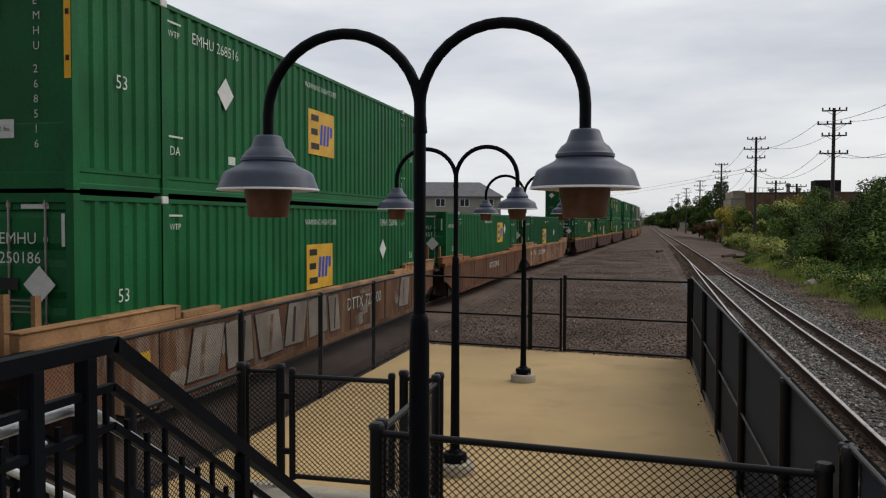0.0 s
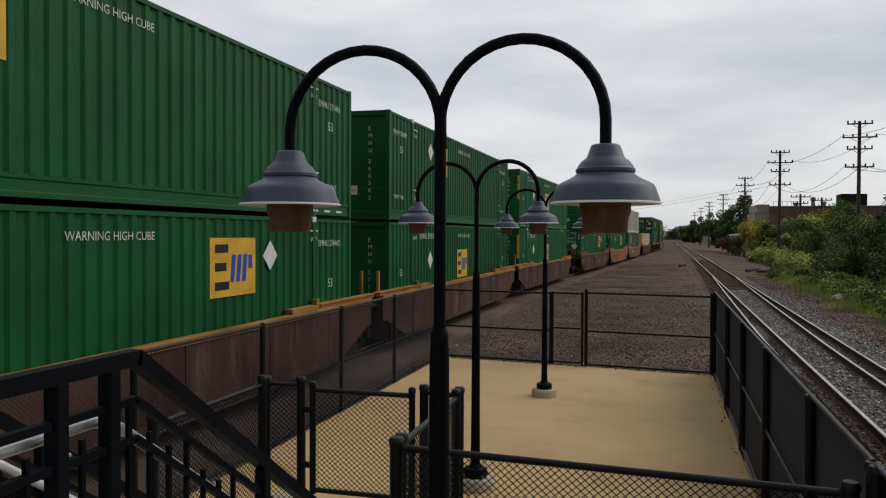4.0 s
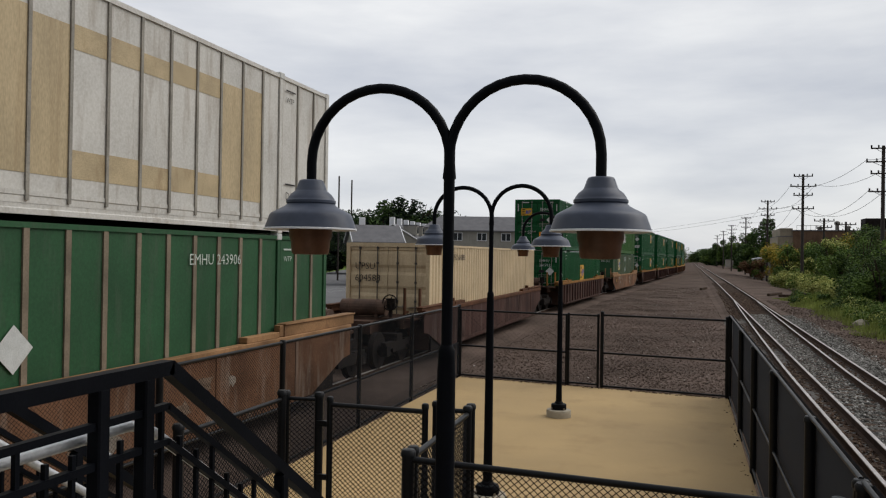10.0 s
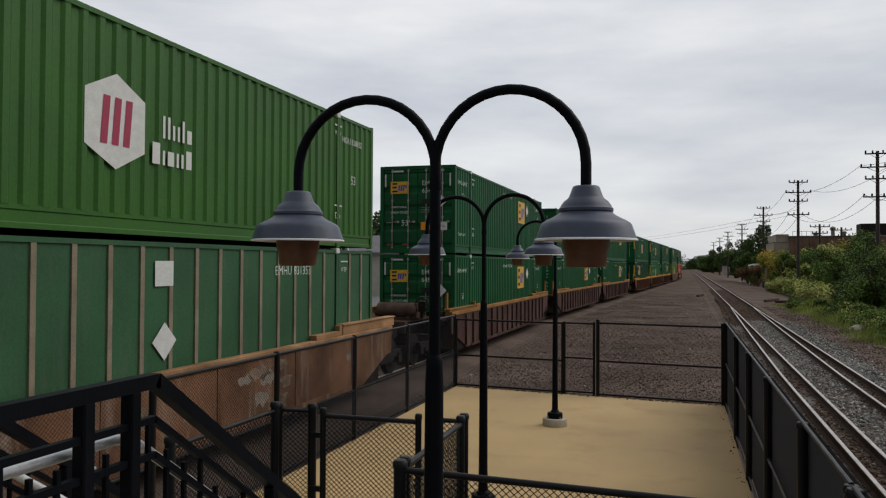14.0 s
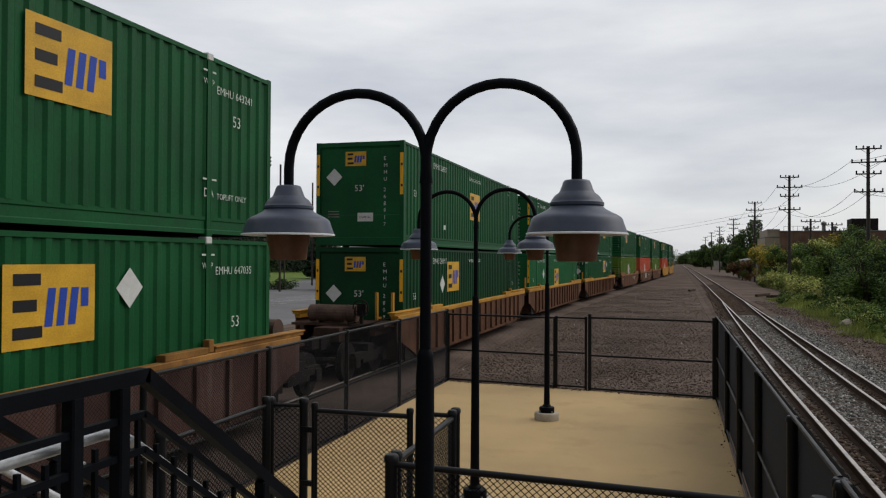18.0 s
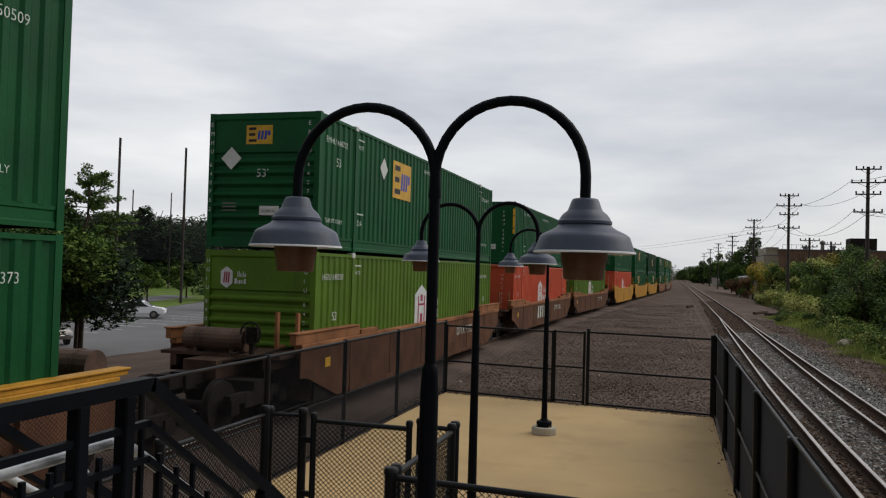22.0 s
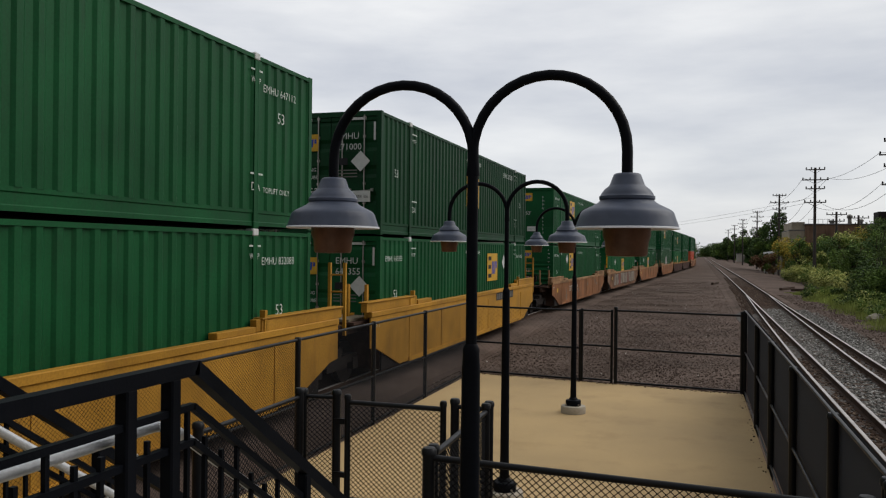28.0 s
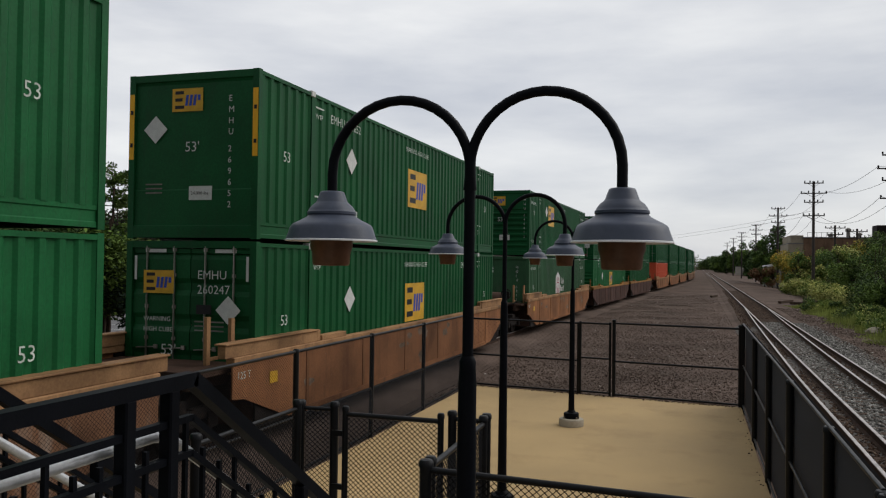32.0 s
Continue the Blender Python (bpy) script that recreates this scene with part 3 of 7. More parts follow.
def fence(name, label, posts, z0, z1, rails, infill, r_post=0.036, r_rail=0.02, pitch=0.047, wire=0.0062, group=""):
    """Posts with caps, rails at the given heights, and a screen or chain link between."""
    t = thing(name, label, "fence", group)
    for x, y in posts:
        bm = bmesh.new()
        capped_post(bm, x, y, z0 - 0.15, z1, r_post)
        part("post", bm, M["black_rail"], t, smooth=True)
    for (xa, ya), (xb, yb) in zip(posts, posts[1:]):
        for z in rails:
            bm = bmesh.new()
            tube(bm, (xa, ya, z), (xb, yb, z), r_rail, 10)
            part("rail", bm, M["black_rail"], t, smooth=True)
        if infill == "link":
            bm = bmesh.new()
            link_mesh(bm, (xa, ya), (xb, yb), z0 + 0.02, max(rails) - 0.01, pitch, wire)
            part("chain_link", bm, M["wire"], t, "black coated chain link mesh")
        elif infill == "open" and ya < 6.5:
            bm = bmesh.new()
            link_mesh(bm, (xa, ya), (xb, yb), z0 + 0.02, max(rails) - 0.01, pitch, 0.0032)
            part("chain_link", bm, M["wire"], t, "black coated chain link mesh")
        elif infill:
            d = Vector((yb - ya, xa - xb)).normalized() * (0.03 if infill != "dense" else 0.042)
            cut = 0.77
            # below the cut the denser mesh also darkens for the shade beyond the fence
            for lo, hi, mm in (((z0, max(rails), M["screen_dense"]),) if infill == "dense" else ((z0, cut, M["screen_low_shade"]), (cut, max(rails), M["screen"]))):
                bm = bmesh.new()
                vs = [bm.verts.new(p) for p in ((xa + d.x, ya + d.y, lo), (xb + d.x, yb + d.y, lo), (xb + d.x, yb + d.y, hi), (xa + d.x, ya + d.y, hi))]
                bm.faces.new(vs)
                part("screen", bm, mm, t, "dark woven mesh screen")
    return t


right_posts = [(1.0, 4.34), (0.99, 6.02), (0.98, 8.40), (0.97, 10.74), (0.96, 13.18), (0.95, far_y(0.95))]
fence("trackside_fence", "black fence with dark mesh screen beside the tracks", right_posts, 0.0, 1.60, (0.04, 0.80, 1.595), "dense", 0.038, 0.015)
fence("trackside_fence", "black fence with dark mesh screen beside the tracks", [(1.03, -5.0), (1.02, -2.6), (1.01, -0.3), (1.005, 2.0), (1.0, 4.27)], 0.0, 1.60, (0.04, 0.80, 1.595), "dense", 0.038, 0.015)
left_posts = [(-4.70, y) for y in (-0.92, 1.54, 4.0, 6.45, 8.90, 11.36, 13.82, far_y(-4.70))]
fence("yard_fence", "black fence with see-through mesh beside the freight track", left_posts, 0.0, 1.59, (0.04, 0.735, 1.555), "open")
fy = far_y
fence("end_fence", "black chain link fence across the platform's end", [(-4.66, fy(-4.66)), (-2.26, fy(-2.26))], 0.0, 1.50, (0.04, 0.69, 1.47), "link", 0.03, 0.021, 0.11, 0.0024)
fence("end_gate", "narrow black chain link gate in the end fence", [(-2.22, fy(-2.22)), (-1.60, fy(-1.60))], 0.0, 1.52, (0.06, 0.76, 1.48), "link", 0.026, 0.020, 0.11, 0.0024)
fence("end_fence", "black chain link fence across the platform's end", [(-1.52, fy(-1.52)), (0.90, fy(0.90))], 0.0, 1.58, (0.04, 0.72, 1.50), "link", 0.036, 0.021, 0.11, 0.0024)
fence("front_fence", "black chain link fence in front of the platform", [(-1.47, 4.51), (0.90, 4.33)], 0.02, 1.5, (0.06, 1.435), "link", 0.04, 0.021)
fence("jog_fence", "short black chain link return beside the gate", [(-1.47, 4.60), (-1.50, 6.00)], 0.52, 1.5, (0.56, 1.43), "link", 0.034, 0.021)
fence("gate_side_fence", "short black chain link panel beside the gate", [(-1.50, 6.10), (-1.79, 6.11)], 0.52, 1.5, (0.56, 1.43), "link", 0.036, 0.019)
fence("stair_side_fence", "short black chain link return beside the stairs", [(-3.14, 6.00), (-3.14, 4.55)], 0.05, 1.52, (0.10, 1.44), "link", 0.036, 0.018)
fence("gate_side_fence", "narrow black chain link panel beside the gate", [(-2.83, 6.08), (-3.13, 6.05)], 0.05, 1.51, (0.10, 1.44), "link", 0.036, 0.017)
gate = thing("gate", "closed black chain link gate between round posts", "gate")
for x in (-1.86, -2.70):
    bm = bmesh.new()
    capped_post(bm, x, 6.02, 0.58, 1.49, 0.026)
    part("gate_post", bm, M["black_rail"], gate, smooth=True)
for z in (0.61, 1.42):
    bm = bmesh.new()
    tube(bm, (-1.86, 6.02, z), (-2.70, 6.02, z), 0.021, 10)
    part("gate_rail", bm, M["black_rail"], gate, smooth=True)
bm = bmesh.new()
link_mesh(bm, (-2.68, 6.02), (-1.88, 6.02), 0.62, 1.41, 0.047, 0.0062)
part("chain_link", bm, M["wire"], gate, "black coated chain link mesh")
for z in (0.8, 1.25):
    bm = bmesh.new()
    box(bm, -2.77, 6.05, z, 0.13, 0.03, 0.045)
    part("hinge", bm, M["black_rail"], gate)


# ---- stair railings ----
def guard(name, x, label, bars=True, y_flat=-2.0):
    t = thing(name, label, "railing")
    zt, yk, sl = 2.27, 2.50, 0.675
    y_end = 4.6
    def path(z):
        return [(x, y_flat, z), (x, yk, z), (x, y_end, z - sl * (y_end - yk))]
    def beam(pname, z, w, h, mat):
        bm = bmesh.new()
        p = path(z)
        for a, b in zip(p, p[1:]):
            a, b = Vector(a), Vector(b)
            d = b - a
            m = Matrix.Translation((a + b) / 2) @ Matrix.Rotation(math.atan2(d.z, d.y), 4, "X")
            box(bm, 0, 0, 0, w, d.length + h * 0.30, h, m)
        part(pname, bm, mat, t)
    beam("top_rail", zt - 0.027, 0.054, 0.054, M["black_paint"])
    beam("middle_rail", zt - 0.175, 0.028, 0.026, M["black_paint"])
    beam("picket_rail", zt - 0.31, 0.028, 0.026, M["black_paint"])
    beam("bottom_rail", zt - 0.98, 0.03, 0.03, M["black_paint"])
    def drop(y):
        return 0 if y < yk else sl * (y - yk)
    for y in (-1.8, -0.6, 0.6, 2.13, 2.37, 3.42, 4.5):
        bm = bmesh.new()
        box(bm, x, y, zt - 0.05 - drop(y) - 0.57, 0.055, 0.055, 1.14)
        bevelled(bm, 0.006, 1)
        part("post", bm, M["black_paint"], t)
    if bars:
        y, k = y_flat + 0.1, 0
        while y < y_end - 0.05:
            k += 1
            if min(abs(y - 2.13), abs(y - 2.37), abs(y - 3.42)) > 0.05:
                up = zt - (0.175 if k % 3 == 0 else 0.25) - drop(y)
                bm = bmesh.new()
                box(bm, x, y, (up + zt - 0.98 - drop(y)) / 2, 0.017, 0.017, up - (zt - 0.98 - drop(y)))
                part("baluster", bm, M["black_paint"], t)
            y += 0.115
    return t


guard("stair_railing", -1.75, "black steel stair railing with square bars")
guard("stair_railing", -2.98, "black steel railing on the far side of the stairs")
pipe = thing("handrail", "bright galvanised pipe handrail along the stairs", "handrail")
for x, z in ((-1.83, 2.035), (-2.90, 2.035)):
    bm = bmesh.new()
    bent(bm, [(x, -2.0, z), (x, 2.38, z), (x, 2.46, z - 0.015), (x, 2.54, z - 0.06), (x, 4.5, z - 1.38)], 0.021)
    part("pipe", bm, M["galv"], pipe, smooth=True)
    for y in (0.3, 1.5, 2.2, 3.4):
        bm = bmesh.new()
        zz = z - max(0, y - 2.43) * 0.67
        tube(bm, (x, y, zz - 0.02), (x + (0.07 if x > -2 else -0.07), y, zz - 0.06), 0.008, 6)
        part("bracket", bm, M["galv"], pipe)


# ---- twin-arm lamps ----
def lamp(at, z_base):
    """A post with two swan-neck arms and bell shades; heights are above the platform."""
    t = thing("platform_lamp", "black twin-arm swan-neck lamp with blue-grey bell shades", "lamp post", "platform lamps", at=at)
    bm = bmesh.new()
    turned(bm, ((0.055, z_base + 0.12), (0.048, z_base + 0.5), (0.040, 2.18), (0.036, 2.25), (0.037, 2.275), (0.026, 2.30)), 20)
    part("lower_post", bm, M["black_paint"], t, smooth=True)
    bm = bmesh.new()
    tube(bm, (0, 0, 2.28), (0, 0, 3.14), 0.0245, 16)
    part("upper_post", bm, M["black_paint"], t, smooth=True)
    bm = bmesh.new()
    turned(bm, ((0.128, z_base + 0.125), (0.128, z_base + 0.20), (0.118, z_base + 0.215), (0.075, z_base + 0.225), (0.062, z_base + 0.25), (0.05, z_base + 0.26)), 24)
    part("base_flange", bm, M["black_paint"], t, smooth=True)
    for k in range(4):
        bm = bmesh.new()
        a = math.pi / 4 + k * math.pi / 2
        tube(bm, (0.145 * math.cos(a), 0.145 * math.sin(a), z_base + 0.12), (0.145 * math.cos(a), 0.145 * math.sin(a), z_base + 0.16), 0.012, 6)
        part("bolt", bm, M["steel"], t)
    bm = bmesh.new()
    turned(bm, ((0.0005, z_base + 0.001), (0.205, z_base + 0.001), (0.207, z_base + 0.095), (0.196, z_base + 0.118), (0.178, z_base + 0.124), (0.0005, z_base + 0.124)), 28)
    part("footing", bm, M["concrete"], t, "round pale concrete footing", smooth=True)
    for s in (-1, 1):
        R = 0.325
        bm = bmesh.new()
        pts = [(0.008 * s, 0, 3.02)] + [(s * (R - R * math.cos(a)), 0, 3.118 - (0.014 if s < 0 else 0) + R * math.sin(a)) for a in [math.pi * k / 18 for k in range(19)]] + [(s * 2 * R, 0, 3.01)]
        bent(bm, pts, 0.0225, 12)
        part("arm", bm, M["black_paint"], t, smooth=True)
        rim = 2.797
        bm = bmesh.new()
        turned(bm, ((0.024, rim + 0.227), (0.046, rim + 0.226), (0.053, rim + 0.223), (0.057, rim + 0.216), (0.070, rim + 0.180), (0.075, rim + 0.173), (0.092, rim + 0.160), (0.104, rim + 0.143), (0.108, rim + 0.134), (0.1125, rim + 0.131), (0.1125, rim + 0.120), (0.108, rim + 0.116),
                    (0.117, rim + 0.106), (0.140, rim + 0.093), (0.165, rim + 0.081), (0.180, rim + 0.072), (0.187, rim + 0.063), (0.193, rim + 0.045), (0.2070, rim + 0.006)), 44, (s * 2 * R, 0, 0))
        shade = part("shade", bm, M["shade"], t, "blue-grey enamel bell shade", smooth=True)
        bm = bmesh.new()
        turned(bm, ((0.2065, rim + 0.006), (0.2105, rim + 0.004), (0.2105, rim - 0.002), (0.206, rim - 0.003), (0.17, rim + 0.03), (0.1, rim + 0.06), (0.02, rim + 0.08)), 40, (s * 2 * R, 0, 0))
        part("rim", bm, M["rim"], shade, "white enamel rim and reflector", smooth=True)
        bm = bmesh.new()
        turned(bm, ((0.098, rim + 0.05), (0.097, rim - 0.03), (0.088, rim - 0.055), (0.084, rim - 0.105), (0.078, rim - 0.113), (0.0005, rim - 0.115)), 28, (s * 2 * R, 0, 0))
        part("globe", bm, M["globe"], t, "amber ribbed lamp glass, unlit", smooth=True)
    return t


lamp(pose(-0.844, 3.205, 0.0, 0, 0, 2.0), 0.0)
lamp(pose(-1.888, 8.307, 0.0), 0.0)
lamp(pose(-1.895, 13.33, 0.0), 0.0)


# ---- containers ----
LEN, HALF, TALL = 16.15, 1.3, 2.896


def corrugation(bm, y0, y1, z0, z1, x, depth=0.034, pitch=0.298):
    """A pressed steel wall: trapezoid ribs that stand upright along y."""
    n = max(1, round((y1 - y0) / pitch))
    p = (y1 - y0) / n
    pts = []
    for i in range(n):
        b = y0 + i * p
        pts += [(b, x), (b + p * 0.30, x), (b + p * 0.46, x - depth), (b + p * 0.84, x - depth)]
    pts.append((y1, x))
    lo = [bm.verts.new((px, py, z0)) for py, px in pts]
    hi = [bm.verts.new((px, py, z1)) for py, px in pts]
    for i in range(len(pts) - 1):
        bm.faces.new((lo[i], lo[i + 1], hi[i + 1], hi[i]))


def mk_side(bm):
    for y0, y1 in ((0.12, 1.90), (2.06, 14.09), (14.25, 16.03)):
        corrugation(bm, y0, y1, 0.30, 2.80, HALF - 0.012)


def mk_side_flat(bm):
    for y0, y1 in ((0.12, 1.90), (2.06, 14.09), (14.25, 16.03)):
        vs = [bm.verts.new(p) for p in ((HALF - 0.03, y0, 0.16), (HALF - 0.03, y1, 0.16), (HALF - 0.03, y1, 2.82), (HALF - 0.03, y0, 2.82))]
        bm.faces.new(vs)


def extrude_y(bm, prof, y0, y1):
    lo = [bm.verts.new((x, y0, z)) for x, z in prof]
    hi = [bm.verts.new((x, y1, z)) for x, z in prof]
    n = len(prof)
    bm.faces.new(lo)
    bm.faces.new(list(reversed(hi)))
    for i in range(n):
        bm.faces.new((lo[i], hi[i], hi[(i + 1) % n], lo[(i + 1) % n]))


def extrude_x(bm, prof, x0, x1, back):
    """A pressed sheet across x from (depth, height) pairs, closed at the back."""
    lo = [bm.verts.new((x0, y, z)) for y, z in prof] + [bm.verts.new((x0, back, prof[-1][1])), bm.verts.new((x0, back, prof[0][1]))]
    hi = [bm.verts.new((x1, y, z)) for y, z in prof] + [bm.verts.new((x1, back, prof[-1][1])), bm.verts.new((x1, back, prof[0][1]))]
    n = len(lo)
    bm.faces.new(lo)
    bm.faces.new(list(reversed(hi)))
    for i in range(n):
        bm.faces.new((lo[i], hi[i], hi[(i + 1) % n], lo[(i + 1) % n]))


def mk_bottom_rail(bm):
    h = HALF
    extrude_y(bm, ((h - 0.05, 0.305), (h - 0.02, 0.305), (h - 0.02, 0.25), (h - 0.035, 0.235), (h - 0.035, 0.11), (h - 0.02, 0.095), (h - 0.02, 0.034), (h - 0.09, 0.034), (h - 0.09, 0.10), (h - 0.05, 0.12)), 0.12, LEN - 0.12)


def mk_top_rail(bm):
    box(bm, HALF - 0.025, LEN / 2, 2.833, 0.046, LEN - 0.24, 0.066)


def mk_corner(bm):
    box(bm, HALF - 0.06, 0.06, TALL / 2, 0.118, 0.118, TALL - 0.02)


def mk_mid(bm):
    box(bm, HALF - 0.035, 1.98, TALL / 2 - 0.02, 0.075, 0.13, TALL - 0.1)
    box(bm, HALF - 0.01, 1.93, TALL / 2, 0.03, 0.03, TALL - 0.2)


def mk_casting(bm):
    box(bm, 0, 0, 0, 0.16, 0.17, 0.12)
    bevelled(bm, 0.015, 1)


def mk_roof(bm):
    n = 34
    prev = None
    for i in range(n * 2 + 1):
        y = 0.06 + (LEN - 0.12) * i / (n * 2)
        z = 2.852 - (0.022 if i % 2 else 0.0)
        cur = [bm.verts.new((x, y, z)) for x in (-HALF + 0.04, HALF - 0.04)]
        if prev:
            bm.faces.new((prev[0], prev[1], cur[1], cur[0]))
        prev = cur


def mk_floor(bm):
    box(bm, 0, LEN / 2, 0.13, 2 * HALF - 0.19, LEN - 0.1, 0.16)


def mk_end_flat(bm):
    extrude_x(bm, ((0.006, 0.03), (0.006, 0.23), (0.036, 0.25), (0.036, 0.85), (0.046, 0.87), (0.046, 2.70), (0.03, 2.74), (0.006, 2.76), (0.006, 2.88)), -HALF + 0.115, HALF - 0.115, 0.09)


def mk_end_ribbed(bm):
    prof = [(0.006, 0.03), (0.006, 0.23), (0.07, 0.26)]
    for i in range(7):
        z = 0.36 + i * 0.235
        prof += [(0.07, z), (0.012, z + 0.075), (0.012, z + 0.115), (0.07, z + 0.165)]
    prof += [(0.07, 2.02), (0.03, 2.05), (0.03, 2.72), (0.006, 2.76), (0.006, 2.88)]
    extrude_x(bm, prof, -HALF + 0.115, HALF - 0.115, 0.1)


def mk_door(bm):
    """One leaf, hinged at x = 0 and reaching to x = 1.165."""
    prof = [(0.04, 0.19), (0.04, 0.26)]
    for z0, z1 in ((0.28, 0.80), (0.92, 1.42), (1.54, 2.04), (2.16, 2.66)):
        prof += [(0.075, z0), (0.038, z0 + 0.09), (0.038, z1 - 0.09), (0.075, z1)]
    prof += [(0.04, 2.68), (0.04, 2.76)]
    extrude_x(bm, prof, 0.004, 1.165, 0.095)


def mk_rod(bm):
    tube(bm, (0, 0.018, 0.14), (0, 0.018, 2.80), 0.017, 8)
    for z in (0.2, 0.75, 1.2, 1.75, 2.3, 2.74):
        box(bm, 0, 0.03, z, 0.07, 0.03, 0.06)


def mk_handle(bm):
    tube(bm, (0, 0.012, 0), (0.42, 0.012, 0.03), 0.012, 6)
    box(bm, 0.4, 0.02, 0.03, 0.07, 0.03, 0.07)


def mk_diamond(bm):
    vs = [bm.verts.new(p) for p in ((-0.29, 0, 0), (0, 0, -0.29), (0.29, 0, 0), (0, 0, 0.29))]
    bm.faces.new(vs)


def mk_plate(bm):
    vs = [bm.verts.new(p) for p in ((-0.5, 0, -0.5), (0.5, 0, -0.5), (0.5, 0, 0.5), (-0.5, 0, 0.5))]
    bm.faces.new(vs)


def flat_bar(bm, x0, z0, x1, z1, y=0.0):
    vs = [bm.verts.new(p) for p in ((x0, y, z0), (x1, y, z0), (x1, y, z1), (x0, y, z1))]
    bm.faces.new(vs)


def poly(bm, pts, y=0.0):
    bm.faces.new([bm.verts.new((x, y, z)) for x, z in pts])


def mk_logo_black(bm):
    """Three thick bars."""
    for z, w in ((-0.38, 0.30), (-0.06, 0.24), (0.25, 0.28)):
        flat_bar(bm, -0.40, z, -0.40 + w, z + 0.14)


def mk_logo_blue(bm):
    """Slanting strokes."""
    for x in (-0.08, 0.05, 0.18):
        poly(bm, ((x, -0.26), (x + 0.085, -0.26), (x + 0.125, 0.21), (x + 0.04, 0.21)))
    flat_bar(bm, 0.33, -0.04, 0.42, 0.20)


def mk_hub_white(bm):
    poly(bm, ((-0.42, -0.62), (0.42, -0.62), (0.42, 0.36), (0.0, 0.68), (-0.42, 0.36)))


def mk_hub_red(bm):
    flat_bar(bm, -0.23, -0.62, -0.17, 0.30)
    flat_bar(bm, 0.17, -0.62, 0.23, 0.30)
    flat_bar(bm, -0.165, -0.02, 0.165, 0.045)
    flat_bar(bm, -0.07, -0.62, 0.07, -0.30)
    flat_bar(bm, -0.07, 0.12, 0.07, 0.34)


HUB_BARS = ((0.04, 0.0, ((0.05, 0.40), (0.05, 0.40), (0.05, 0.27), (0.05, 0.27), (0.05, 0.40), (0.11, 0.25))),
            (-0.44, -0.22, ((0.16, 0.38), (0.05, 0.26), (0.14, 0.26), (0.05, 0.26), (0.05, 0.26), (0.13, 0.34), (0.05, 0.38), (0.05, 0.26), (0.11, 0.26))))


def badge_bars(t, at, second=9):
    """A two-line company name as plain upright bars."""
    for z, x, row in HUB_BARS:
        for w, h in row[:second]:
            add(t, "badge_bar", "plate", M["mark"], mk_plate, at @ Matrix.Translation((x + w / 2, 0, z + h / 2)) @ Matrix.Diagonal((w, 1, h, 1)))
            x += w + 0.06


def mk_hub_hex(bm):
    poly(bm, ((-0.40, -0.36), (0.0, -0.64), (0.40, -0.36), (0.40, 0.36), (0.0, 0.64), (-0.40, 0.36)))


def mk_hub_cut(bm):
    for x in (-0.21, -0.06, 0.09):
        poly(bm, ((x, -0.32), (x + 0.09, -0.32), (x + 0.13, 0.32), (x + 0.04, 0.32)))


def mk_small_bars(bm):
    """A row of writing too small to read: one thin bar."""
    flat_bar(bm, 0.0, 0.0, 0.34, 0.024)


SIDE = Matrix.Rotation(radians(90), 4, "Z")


def on_side(y, z, scale=1.0, sx=None):
    """A flat mark on the near wall, reading along +y."""
    return Matrix.Translation((HALF - 0.004, y, z)) @ SIDE @ Matrix.Diagonal((sx or scale, 1, scale, 1))


def on_end(x, z, scale=1.0, y=0.030, sx=None):
    return Matrix.Translation((x, y, z)) @ Matrix.Diagonal((sx or scale, 1, scale, 1))


def add(t, name, key, mat, make, at=None, label="", parent=None):
    return part(name, dressed(key, mat, make), mat, parent or t, label, at=at)


def word(t, name, text, size, mat, at, parent=None):
    """Writing, one part a word."""
    x = 0.0
    for w in text.split(" "):
        me = letters(w, size, mat)
        part(name, me, mat, parent or t, at=at @ Matrix.Translation((x, 0, 0)))
        x += max(v.co.x for v in me.vertices) + size * 0.36


def logo(t, at, parent=None, ground="logo_yellow"):
    base = add(t, "logo_panel", "logo_panel", M[ground], mk_plate, at, "yellow company panel with dark shapes", parent)
    up = Matrix.Translation((0, -0.004, 0))
    add(t, "logo_shape", "logo_black", M["logo_black"], mk_logo_black, up, "black shape", base)
    add(t, "logo_shape", "logo_blue", M["logo_blue"], mk_logo_blue, up, "blue shape", base)


NAMES = {"green": "green", "green_deep": "deep green", "green_fresh": "bright green", "green_light": "light green", "green_grey": "faded green", "lime": "lime green", "hub_green": "mid green", "red": "orange-red", "tan": "tan", "white": "dirty white"}


